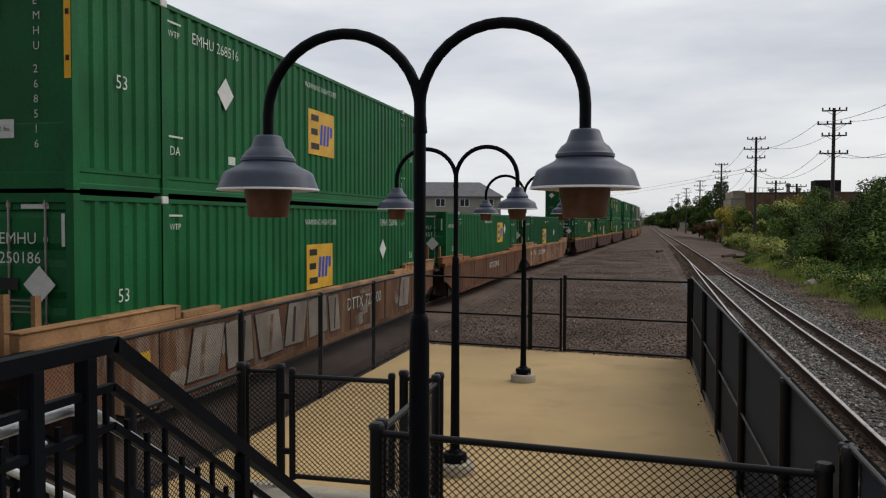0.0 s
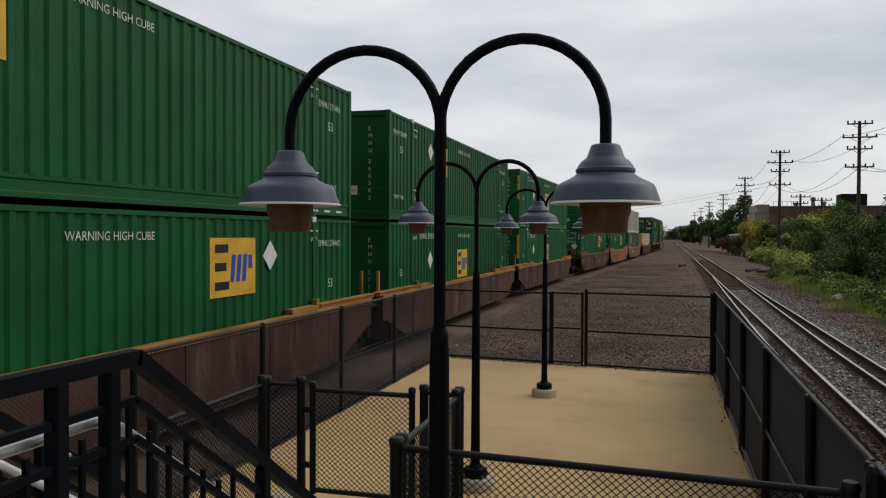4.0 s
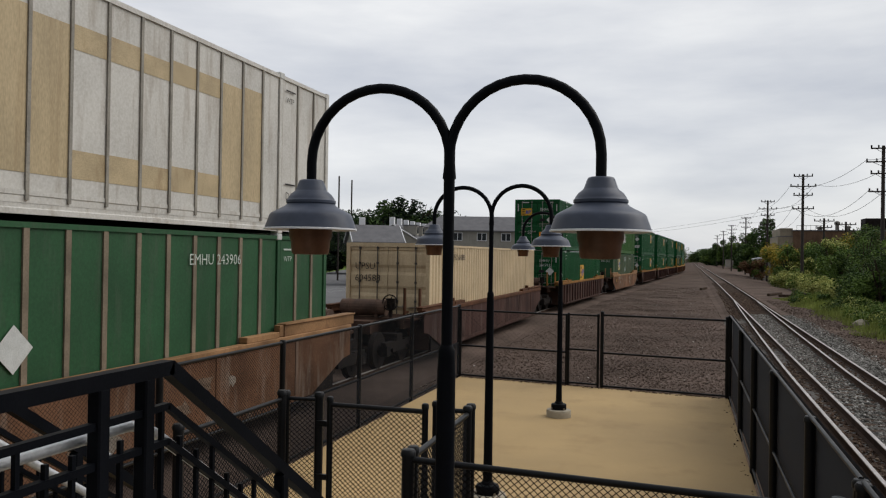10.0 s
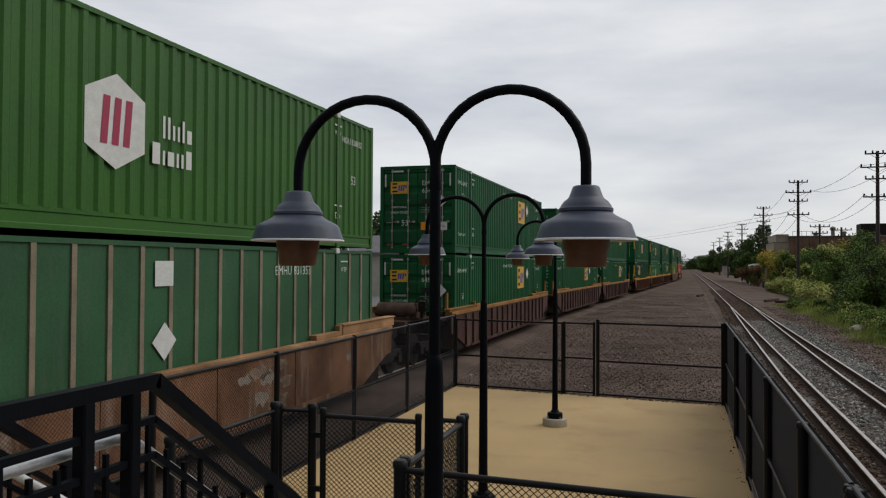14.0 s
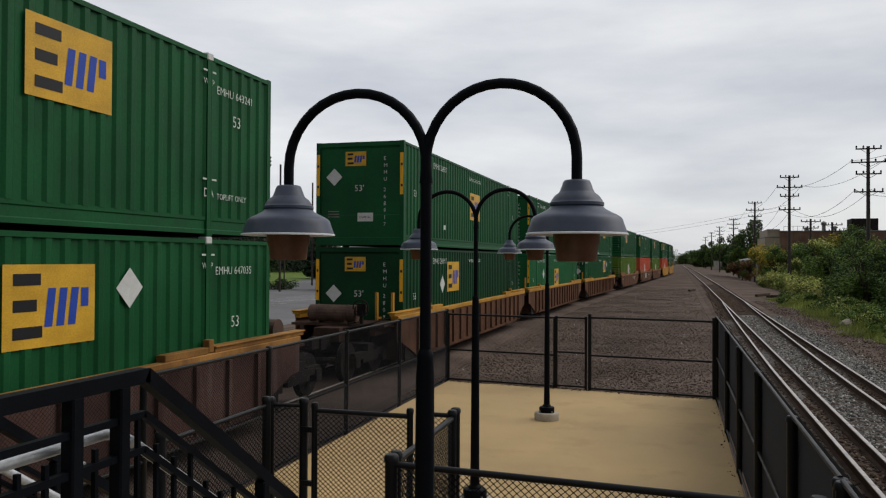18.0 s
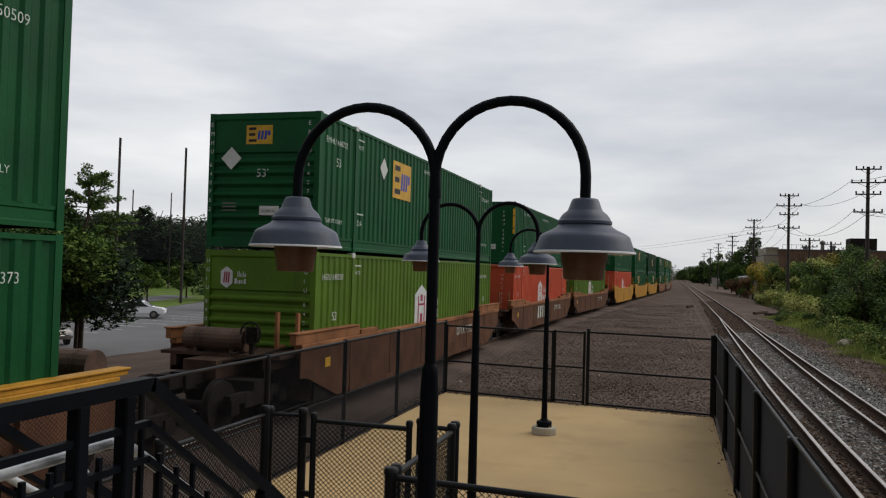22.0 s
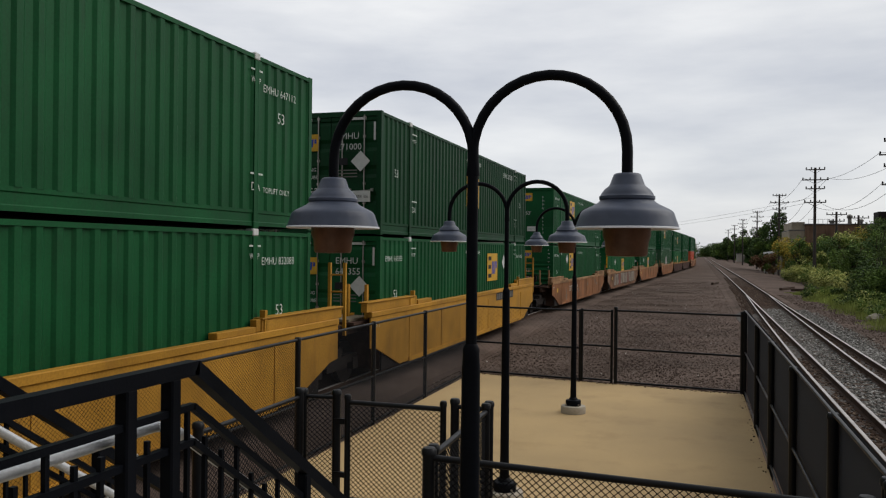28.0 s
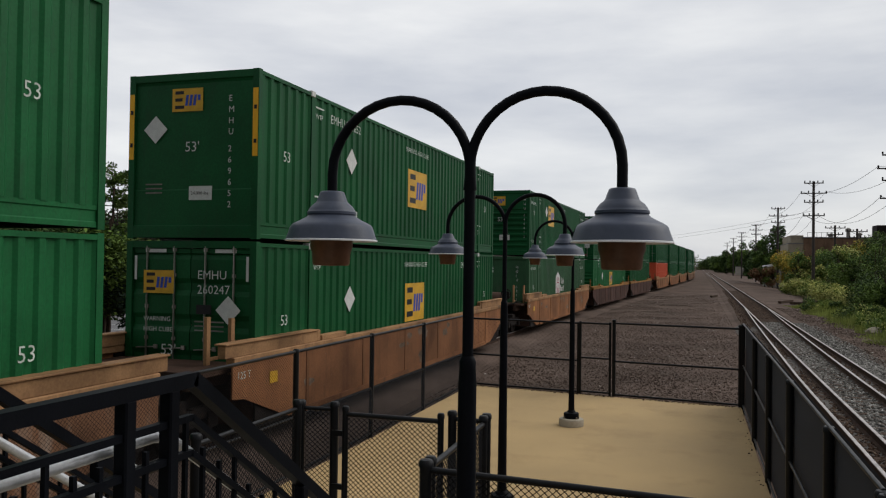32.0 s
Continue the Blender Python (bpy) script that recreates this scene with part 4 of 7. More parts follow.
def container(colour, end, side="ribs", logo_y=None, logo_z=1.7, mark="", brand="emp", tier="bottom", stripes=False, plain=False, pale_posts=False, placard_y=None, dashes=False):
    """A 53-foot container: origin under its leading end; its near wall faces +x."""
    c = M[colour]
    lift_type = brand == "emp" and logo_y is not None and not stripes and not 6.5 < logo_y < 9.5
    if brand == "emp" and logo_y is not None and side == "ribs":
        logo_z = 2.0 if logo_y < 6.5 or logo_y > 9.5 else 1.55
    how = {"flat": "smooth leading end", "ribbed": "ribbed leading end", "doors": "double doors leading"}[end]
    t = thing("freight_container", "%s steel container, %s, %s tier" % (NAMES[colour], how, tier), "container", "containers on the train")
    back = Matrix.Translation((0, LEN, 0)) @ Matrix.Rotation(math.pi, 4, "Z")
    side_make = mk_side if side == "ribs" else mk_side_flat
    for m in (None, back):
        add(t, "side_wall", "side_" + side, c, side_make, m)
        add(t, "bottom_rail", "bottom_rail", c, mk_bottom_rail, m)
        add(t, "top_rail", "top_rail", c, mk_top_rail, m)
    for m in (None, back, Matrix.Diagonal((-1, 1, 1, 1)), back @ Matrix.Diagonal((-1, 1, 1, 1))):
        add(t, "corner_post", "corner_post", c, mk_corner, m)
        add(t, "stacking_post", "stacking_post", c, mk_mid, m)
    for x in (-1, 1):
        for y in (1.98, LEN - 1.98):
            for z in (0.05, TALL - 0.05):
                add(t, "corner_casting", "corner_casting", M["mark"] if z > 1 else c, mk_casting, Matrix.Translation((x * (HALF - 0.066), y, z)))
    add(t, "roof", "roof", c, mk_roof)
    add(t, "floor", "floor", M["under"], mk_floor)
    add(t, "rear_wall", "end_flat", c, mk_end_flat, back)
    if side == "posts":
        pm = M["post_worn"] if colour == "white" else M["post_pale"] if pale_posts else M["post_tan"]
        bay = (LEN - 3.96) / 19
        for k, y in enumerate([0.66, 1.32] + [1.98 + bay * i for i in range(1, 19)] + [LEN - 1.32, LEN - 0.66]):
            add(t, "wall_post", "wall_post" if colour == "white" else "wall_post_wide", pm, lambda bm: box(bm, 0, 0, 1.5, 0.03, 0.05 if colour == "white" else 0.085, 2.62), Matrix.Translation((HALF - 0.02, y, 0)), "" if k else "riveted post")
        if colour == "white":
            # yellowed glue left where a large panel was taken off
            for k in range(9, 18):
                y = 1.98 + bay * (k + 0.5)
                for z0, z1 in (((0.50, 0.84), (2.06, 2.36)) if 11 <= k <= 15 else ((0.50, 2.36),)):
                    lift = 0.03 * math.sin(k * 2.3)
                    add(t, "yellowed_patch", "plate", M["cream"], mk_plate, Matrix.Translation((HALF - 0.0255, y, (z0 + z1) / 2 + lift / 2)) @ SIDE @ Matrix.Diagonal((bay - 0.052, 1, z1 - z0 + lift, 1)), "yellowed patch on the panel")
    white = M["mark_dark"] if colour in ("tan", "white") else M["mark"]
    ec = M["cream"] if colour == "white" else c
    if end == "flat":
        add(t, "front_wall", "end_flat", ec, mk_end_flat)
    elif end == "ribbed":
        add(t, "front_wall", "end_ribbed", ec, mk_end_ribbed)
    else:
        for s in (-1, 1):
            m = Matrix.Translation((-1.175 if s < 0 else 0.005, 0, 0))
            door = add(t, "door", "door", c, mk_door, m)
            for x in (0.30, 0.86):
                add(t, "lock_rod", "lock_rod", M["steel"] if colour != "tan" else M["post_dark"], mk_rod, Matrix.Translation((x, 0, 0)), parent=door)
                add(t, "door_handle", "door_handle", M["steel"], mk_handle, Matrix.Translation((x - 0.2, 0, 1.02)), parent=door)
        add(t, "door_header", "door_header", c, lambda bm: box(bm, 0, 0.05, 2.83, 2 * HALF - 0.23, 0.09, 0.12))
        add(t, "door_sill", "door_sill", c, lambda bm: box(bm, 0, 0.05, 0.11, 2 * HALF - 0.23, 0.09, 0.17))
    if plain:
        return t
    # writing on the leading end
    yo = 0.012 if end == "ribbed" else 0.028
    code, num = (mark.split(" ", 1) + [""])[:2]
    if side == "posts" and colour != "white":
        word(t, "owner_code", code, 0.24, white, on_end(0.30, 2.42, y=yo))
        word(t, "serial_number", num, 0.24, white, on_end(0.30, 2.16, y=yo))
    elif brand == "emp" and logo_y is not None:
        if end == "doors":
            logo(t, on_end(-0.62, 2.18, 0.40, 0.0, 0.62))
        else:
            logo(t, on_end(-0.12, 2.42, 0.40, 0.028, 0.62))
    elif brand == "hub":
        add(t, "badge", "hub_hex", M["mark"], mk_hub_hex, on_end(-0.78, 2.30, 0.36, 0.0 if end == "doors" else yo), "white six-sided badge")
        add(t, "badge_shape", "hub_cut", M["logo_red"], mk_hub_cut, on_end(-0.78, 2.30, 0.36, -0.006 if end == "doors" else yo - 0.006))
        badge_bars(t, on_end(-0.52, 2.30, 0.30, 0.0 if end == "doors" else yo), 6)
    if end == "doors":
        for s in (-1, 1) if colour != "tan" else ():
            add(t, "reflector", "plate", M["mark"], mk_plate, on_end(s * 0.70, 2.72, 0.06, 0.026, 0.42), "white reflective strip")
            add(t, "reflector", "plate", M["mark"], mk_plate, on_end(s * 1.12, 2.42, 0.42, 0.026, 0.05))
        if code:
            cx, size = (-1.02, 0.27) if colour == "tan" else (0.16, 0.215)
            word(t, "owner_code", code, size, white, on_end(cx, 2.24 - (0.12 if colour == "tan" else 0), y=0.0))
            word(t, "serial_number", num, size, white, on_end(cx, 1.99 - (0.22 if colour == "tan" else 0), y=0.0))
        if colour != "tan":
            word(t, "length_mark", "53'", 0.27, white, on_end(-0.56, 0.92, y=0.0))
        if colour in ("green", "green_light", "green_deep", "green_fresh"):
            word(t, "warning_text", "WARNING", 0.115, white, on_end(-0.92, 1.50, y=0.0))
            word(t, "warning_text", "HIGH CUBE", 0.115, white, on_end(-0.92, 1.32, y=0.0))
            add(t, "placard", "diamond", M["mark"], mk_diamond, on_end(0.78, 1.72, 0.84, -0.006), "blank white diamond placard")
            for r in range(3):
                add(t, "data_bar", "small_bars", M["post_grey"], mk_small_bars, on_end(0.12, 1.50 - r * 0.075, 1.0, 0.0, 1.7))
            add(t, "dark_sticker", "plate", M["logo_black"], mk_plate, on_end(0.30, 1.72, 0.16, 0.0, 0.30), "small dark sticker")
            if tier == "top":
                lab = add(t, "orange_sticker", "plate", M["orange_label"], mk_plate, on_end(0.32, 0.90, 0.26, 0.0, 0.38), "orange warning sticker")
                tag = add(t, "weight_sticker", "plate", M["mark"], mk_plate, on_end(0.78, 0.90, 0.26, 0.0, 0.50), "white weight sticker")
                word(t, "weight_text", "24,000 lbs", 0.10, M["mark_dark"], Matrix.Translation((0.56, -0.006, 0.865)))
                for x in (-0.95, -0.42, 0.15, 0.78):
                    add(t, "tail_reflector", "plate", M["logo_red"], mk_plate, on_end(x, 0.30, 0.05, 0.02, 0.22), "red reflective strip")
    else:
        if colour in ("green", "green_light", "green_deep", "green_fresh"):
            add(t, "placard", "diamond", M["mark"], mk_diamond, on_end(-0.76, 1.92 if tier == "top" else 1.60, 0.84, yo - 0.004), "blank white diamond placard")
            word(t, "length_mark", "53'", 0.25, white, on_end(-0.16, 1.52, y=yo))
            if tier == "top":
                add(t, "weight_sticker", "plate", M["mark"], mk_plate, on_end(0.17, 0.80, 0.24, yo, 0.46), "white weight sticker")
                word(t, "weight_text", "24,000 lbs", 0.085, M["mark_dark"], on_end(-0.02, 0.77, y=yo - 0.005))
                for r in range(3):
                    add(t, "data_bar", "small_bars", M["post_grey"], mk_small_bars, on_end(-0.95, 0.95 - r * 0.075, 1.0, yo))
        if stripes:
            for s in (-1, 1):
                st = add(t, "edge_stripe", "plate", M["stripe"], mk_plate, on_end(s * 1.24, 1.98, 1.15, -0.004, 0.10), "yellow and black edge stripe")
                for k in (-0.28, 0.22):
                    add(t, "stripe_band", "plate", M["logo_black"], mk_plate, Matrix.Translation((0, -0.004, k)) @ Matrix.Diagonal((0.55, 1, 0.06, 1)), parent=st)
        if num and not (side == "posts" and colour != "white"):
            far_in = end == "ribbed"
            for x in ((-1.27, 1.02) if far_in else (0.70,)):
                z = 2.74 if far_in else 2.5
                for ch in (code + " " + num.replace(" ", "")):
                    if ch != " ":
                        word(t, "serial_letter", ch, 0.125 if far_in else 0.15, white, on_end(x, z - 0.14, y=yo if x > -1.1 else -0.004))
                    z -= 0.19 if ch != " " else 0.1
    # writing on the near wall
    faint = M["mark_faint"] if colour.startswith("green") else white
    if colour == "tan":
        word(t, "serial_number", mark, 0.27, faint, on_side(2.25, 2.40))
        return t
    if colour != "white" and side != "posts":
        word(t, "length_mark", "53", 0.27, faint, on_side(0.86, 1.84 if lift_type and tier == "top" else 1.42))
    if colour != "white" and side != "posts":
        word(t, "length_mark", "53", 0.27, faint, on_side(LEN - 1.30, 1.84 if lift_type and tier == "top" else 1.42))
    for y in (2.10, LEN - 1.80 if side == "posts" else LEN - 2.15):
        word(t, "class_mark", "WTP", 0.14, faint, on_side(y, 2.40))
        add(t, "class_bar", "plate", faint, mk_plate, on_side(y + 0.17, 2.62, 0.03, 0.36))
        if tier == "top":
            word(t, "class_mark", "DA", 0.20, faint, on_side(y + 0.02, 0.62))
            add(t, "class_bar", "plate", faint, mk_plate, on_side(y + 0.19, 0.90, 0.03, 0.38))
    if mark and colour != "white":
        flip = end == "doors"
        if side == "posts":
            word(t, "serial_number", mark, 0.24, faint, on_side(2.75, 2.36))
            word(t, "serial_number", mark, 0.24, faint, on_side(LEN - 4.7, 2.36))
        elif num[:2] in ("63", "64", "65") or lift_type:
            word(t, "serial_number", mark, 0.19, faint, on_side(0.32, 2.30))
            word(t, "serial_number", mark, 0.19, faint, on_side(LEN - 1.78, 2.30))
            if tier == "top" and brand == "emp":
                for y in (0.34, LEN - 1.76):
                    word(t, "handling_mark", "TOPLIFT ONLY", 0.135, faint, on_side(y, 0.60))
        else:
            word(t, "serial_number", mark, 0.25, faint, on_side(LEN - 4.05 if flip else 2.75, 2.42))
    if mark and colour == "white":
        word(t, "serial_number", mark, 0.20, M["mark_dark"], on_side(2.75, 2.45))
    if colour in ("green", "green_light", "green_deep", "green_fresh"):
        word(t, "warning_text", "WARNING HIGH CUBE", 0.17, faint, on_side(7.1, 2.46))
    if logo_y is not None:
        if brand == "emp":
            logo(t, on_side(logo_y, logo_z, 0.97, 1.46 if side == "ribs" else 1.25), None, "logo_yellow" if side == "ribs" else "logo_pale")
            py = placard_y if placard_y is not None else 12.28 if logo_y > 9.5 else 3.8
            pz = 1.78 if 6.5 < logo_y < 9.5 or stripes else 2.16
            if py > 0:
                add(t, "placard", "diamond", M["mark"], mk_diamond, on_side(py, 1.45 if side == "posts" else pz, 0.95), "blank white diamond placard")
        elif brand == "hub":
            six = colour == "hub_green"
            add(t, "badge", "hub_hex" if six else "hub_white", M["mark"], mk_hub_hex if six else mk_hub_white, on_side(logo_y, logo_z, 0.98 if six else 0.86, 1.45), "white six-sided badge" if six else "white house-shaped badge")
            red = M["logo_red"] if colour != "red" else M["red"]
            add(t, "badge_shape", "hub_cut" if six else "hub_red", red, mk_hub_cut if six else mk_hub_red, Matrix.Translation((0.005, 0, 0)) @ on_side(logo_y, logo_z, 0.98 if six else 0.86, 1.45))
            badge_bars(t, on_side(logo_y + 0.98, logo_z - 0.1, 0.8, 1.05), 6 if colour != "red" else 9)
    if dashes:
        for k in range(5):
            add(t, "reflector", "plate", M["mark"], mk_plate, Matrix.Translation((HALF + 0.003, LEN - 3.2 + k * 0.62, 0.12)) @ SIDE @ Matrix.Diagonal((0.30, 1, 0.045, 1)), "" if k else "white reflective dash")
    if stripes:
        add(t, "small_label", "plate", M["mark_faint"], mk_plate, on_side(4.0, 0.66, 0.14, 0.24), "small white label")
    if pale_posts:
        add(t, "placard", "diamond", M["mark"], mk_diamond, on_end(-0.45, 1.35, 0.8, yo - 0.004), "blank white diamond placard")
        add(t, "notice", "plate", M["mark"], mk_plate, on_side(8.23, 2.42, 0.36, 0.42), "small white notice")
    if logo_y is None and colour in ("green", "green_deep", "green_fresh"):
        add(t, "placard", "diamond", M["mark"], mk_diamond, on_side(7.95, 1.2, 0.55), "torn remains of a white placard")
    return t


# ---- well cars ----
CAR_TOP = {"plum": 1.17, "umber": 1.17, "old_ribbed": 1.20, "dark": 1.14, "brown": 1.14, "rust": 1.17, "ribbed": 1.20, "orange": 1.17, "yellow": 1.32}


def well_car(style, first, last, mark=""):
    """A five-axis deep-well wagon unit; origin on the rail under the load's leading end."""
    body = {"plum": "car_plum", "umber": "car_brown", "old_ribbed": "car_plum", "dark": "car_plum", "brown": "car_plum", "rust": "car_rust", "ribbed": "car_brown", "orange": "car_orange", "yellow": "car_yellow"}[style]
    chord = {"plum": "car_redrust", "umber": "car_orange", "old_ribbed": "car_ochre", "dark": "car_brown", "brown": "car_ochre", "rust": "chord_tan", "ribbed": "car_yellow", "orange": "chord_tan", "yellow": "car_yellow"}[style]
    look_of = {"plum": "dark purple-brown sides and rust-red top edges", "dark": "dark brown sides and edges", "old_ribbed": "brown ribbed sides and an ochre top edge", "umber": "brown plated sides and orange top edges", "brown": "dark brown sides and orange edges", "rust": "pale rusty plated sides", "ribbed": "brown ribbed sides and a yellow top edge", "orange": "faded orange-brown plated sides", "yellow": "yellow plated sides with black ends"}[style]
    t = thing("well_wagon", "deep-well railway wagon with " + look_of, "railway wagon", "wagons of the train")
    top = CAR_TOP[style] - FREIGHT_Z
    bm_key = "%s_%.2f" % (style, top)
    flip = Matrix.Translation((0, LEN, 0)) @ Matrix.Rotation(math.pi, 4, "Z")
    X = 1.46

    def sill(bm):
        pts = ((0.9, 0.22), (15.25, 0.22), (16.70, 0.74), (17.05, 0.78), (17.05, top - 0.12), (-0.9, top - 0.12), (-0.9, 0.78), (-0.55, 0.74))
        lo = [bm.verts.new((X - 0.03, y, z)) for y, z in pts]
        hi = [bm.verts.new((X, y, z)) for y, z in pts]
        bm.faces.new(hi)
        bm.faces.new(list(reversed(lo)))
        for i in range(len(pts)):
            j = (i + 1) % len(pts)
            bm.faces.new((lo[i], lo[j], hi[j], hi[i]))

    def chord_bar(bm):
        box(bm, X - 0.05, LEN / 2, top - 0.06, 0.16, LEN + 1.8, 0.12)
        bevelled(bm, 0.012, 1)

    def low_bar(bm):
        box(bm, X - 0.02, LEN / 2, 0.25, 0.10, 13.1, 0.10)

    def end_lip(bm):
        lift = 0.07 if style.endswith("ribbed") or style in ("brown", "dark") else 0.20
        box(bm, X - 0.08, 0.45, top + lift / 2, 0.14, 3.1, lift)
        box(bm, X - 0.09, 0.45, top + lift + 0.015, 0.22, 3.14, 0.03)
        box(bm, X - 0.08, 2.09, top + 0.11, 0.12, 0.14, 0.20)
        box(bm, X - 0.08, 2.75, top + 0.05, 0.16, 1.1, 0.10)
        bevelled(bm, 0.008, 1)

    def deck(bm):
        box(bm, 0, -0.75, top - 0.22, 2.6, 1.4, 0.06)
        box(bm, 0, -1.1, top - 0.42, 0.7, 2.0, 0.34)
        for x in (-1.0, 1.0):
            box(bm, x, -0.7, top - 0.36, 0.12, 1.5, 0.22)
        box(bm, 0, -0.1, 0.5 * (top - 0.2 + 0.22), 2.7, 0.10, top - 0.42)

    def guides(bm):
        box(bm, 0, -0.55, top + 0.14, 0.06, 0.10, 0.9)
        box(bm, 0, -0.40, top - 0.1, 0.05, 0.3, 0.05)

    def brake_stand(bm):
        box(bm, 0.62, -1.3, top + 0.0, 0.08, 0.08, 0.6)
        bent(bm, [(0.62 + 0.21 * math.cos(a), -1.37, top + 0.22 + 0.21 * math.sin(a)) for a in [math.tau * k / 20 for k in range(21)]], 0.018, 6)
        for k in range(5):
            tube(bm, (0.62, -1.34, top + 0.22), (0.62 + 0.2 * math.cos(k * 1.2566), -1.37, top + 0.22 + 0.2 * math.sin(k * 1.2566)), 0.012, 5)
        box(bm, 0.62, -1.28, top + 0.18, 0.24, 0.1, 0.30)
        

    def reservoir(bm):
        tube(bm, (-0.85, -1.2, top + 0.06), (0.45, -1.2, top + 0.06), 0.225, 18)
        for x in (-0.6, 0.2):
            tube(bm, (x - 0.02, -1.2, top + 0.06), (x + 0.02, -1.2, top + 0.06), 0.235, 18)
            box(bm, x, -1.2, top - 0.14, 0.08, 0.3, 0.14)

    def deck_pipes(bm):
        bent(bm, [(-1.1, -0.62, top - 0.12), (0.3, -0.62, top - 0.12), (0.42, -0.75, top - 0.12), (0.42, -1.7, top - 0.16)], 0.022, 6)
        bent(bm, [(1.1, -0.4, top - 0.1), (1.1, -1.2, top - 0.1), (0.9, -1.5, top - 0.18), (0.3, -1.9, top - 0.3)], 0.026, 6)

    def floor(bm):
        box(bm, 0, LEN / 2, 0.30, 2.7, 14.0, 0.06)

    end_mat = M["car_yellow"] if style == "yellow" else M[chord]
    for m in (None, flip):
        add(t, "side_sill", "sill_" + bm_key, M[body], sill, m)
        add(t, "top_chord", "chord_" + bm_key, M[chord], chord_bar, m)
        add(t, "bottom_chord", "low_" + bm_key, M[body], low_bar, m)
    for m in (None, flip, Matrix.Diagonal((-1, 1, 1, 1)), flip @ Matrix.Diagonal((-1, 1, 1, 1))):
        add(t, "end_lip", "lip_" + bm_key, M[chord], end_lip, m)
        if style == "yellow":
            add(t, "end_bracket", "endbracket", M["car_yellow"], lambda bm: (box(bm, 1.42, 1.75, 1.66, 0.1, 0.3, 0.2), box(bm, 1.42, 1.9, 1.75, 0.1, 0.08, 0.36)), m)
    for m in (None, flip):
        add(t, "end_deck", "deck_" + bm_key, M["car_deck"], deck, m, "grimy end deck")
    for m in (Matrix(), flip):
        for x in (0.75, 1.2):
            add(t, "guide_post", "guides_" + bm_key, end_mat, guides, m @ Matrix.Translation((x, 0, 0)))
    # added dark plates that stand in for the shaded structure at the well's ends
    for m in (None, flip, Matrix.Diagonal((-1, 1, 1, 1)), flip @ Matrix.Diagonal((-1, 1, 1, 1))):
        add(t, "end_shield", "shield_" + bm_key, M["under"], lambda bm: box(bm, X - 0.06, 0.8, 0.5 * (0.2 + top - 0.14), 0.03, 1.9, top - 0.34), m, "added dark plate standing in for the shaded well end")
    if style == "yellow":
        for m in (None, flip):
            add(t, "walkway", "walkway_" + bm_key, M["post_pale"], lambda bm: box(bm, 0, -0.78, top - 0.16, 2.3, 1.2, 0.05), m, "pale grating walkway")
        for x in (1.02, 1.36):
            add(t, "ladder_rail", "ladrail_" + bm_key, M["car_yellow"], lambda bm: box(bm, 0, LEN + 1.42, top + 0.35, 0.06, 0.06, 1.5), Matrix.Translation((x, 0, 0)))
        for z in (-0.2, 0.15, 0.5, 0.85):
            add(t, "rung", "rung_" + bm_key, M["car_yellow"], lambda bm: tube(bm, (1.02, LEN + 1.42, top), (1.36, LEN + 1.42, top), 0.018, 6), Matrix.Translation((0, 0, z)))
        plate = None if not last else add(t, "number_plate", "plate", M["logo_black"], mk_plate, Matrix.Translation((X + 0.006, LEN - 4.3, top - 0.26)) @ SIDE @ Matrix.Diagonal((2.7, 1, 0.27, 1)), "black band with worn white figures")
        for k in range(9):
            if last and k not in (4,):
                add(t, "figure_bar", "plate", M["post_grey"], mk_plate, Matrix.Translation((-0.42 + k * 0.105, -0.004, 0)) @ Matrix.Diagonal((0.055, 1, 0.72, 1)), parent=plate)
    add(t, "floor", "wellfloor", M["under"], floor)
    if first:
        add(t, "brake_stand", "brake_" + bm_key, M["under"], brake_stand, None, "hand brake wheel on its stand")
    for m, on in ((None, first), (flip, last)):
        if on:
            add(t, "air_reservoir", "reservoir_" + bm_key, M["tank_brown"], reservoir, m, "grimy brown air reservoir")
            add(t, "brake_pipe", "pipes_" + bm_key, M["under"], deck_pipes, m)
    if style.endswith("ribbed"):
        for i in range(17):
            add(t, "rib", "rib_" + body, M[body], lambda bm: box(bm, 1.49, 0, 0.80, 0.07, 0.09, 1.02), Matrix.Translation((0, 0.75 + i * 0.916, 0)))
    else:
        for i in range(6):
            add(t, "seam", "seam", M[body], lambda bm: box(bm, 1.466, 0, 0.80, 0.014, 0.10, 1.0), Matrix.Translation((0, 1.6 + i * 2.6, 0)))
    trucks = [-1.72] + ([LEN + 1.72] if last else [])
    for y in trucks:
        tr = add(t, "bogie", "bogie", M["under"], mk_bogie, Matrix.Translation((0, y, 0)), "black cast bogie frame")
        for dy in (-0.89, 0.89):
            w = add(t, "wheelset", "wheelset", M["under"], mk_wheels, Matrix.Translation((0, dy, 0.457)), "grimy steel wheels on an axle", parent=tr)
            WHEELS.append([w, dy, y, 0.0])
    if last or first:
        for yy, on in ((-2.6, first), (LEN + 2.6, last)):
            if on:
                add(t, "coupler", "coupler", M["under"], lambda bm: (box(bm, 0, 0, 0.88, 0.22, 1.1, 0.22), box(bm, 0, 0.0, 0.88, 0.34, 0.3, 0.3)), Matrix.Translation((0, yy, 0)))
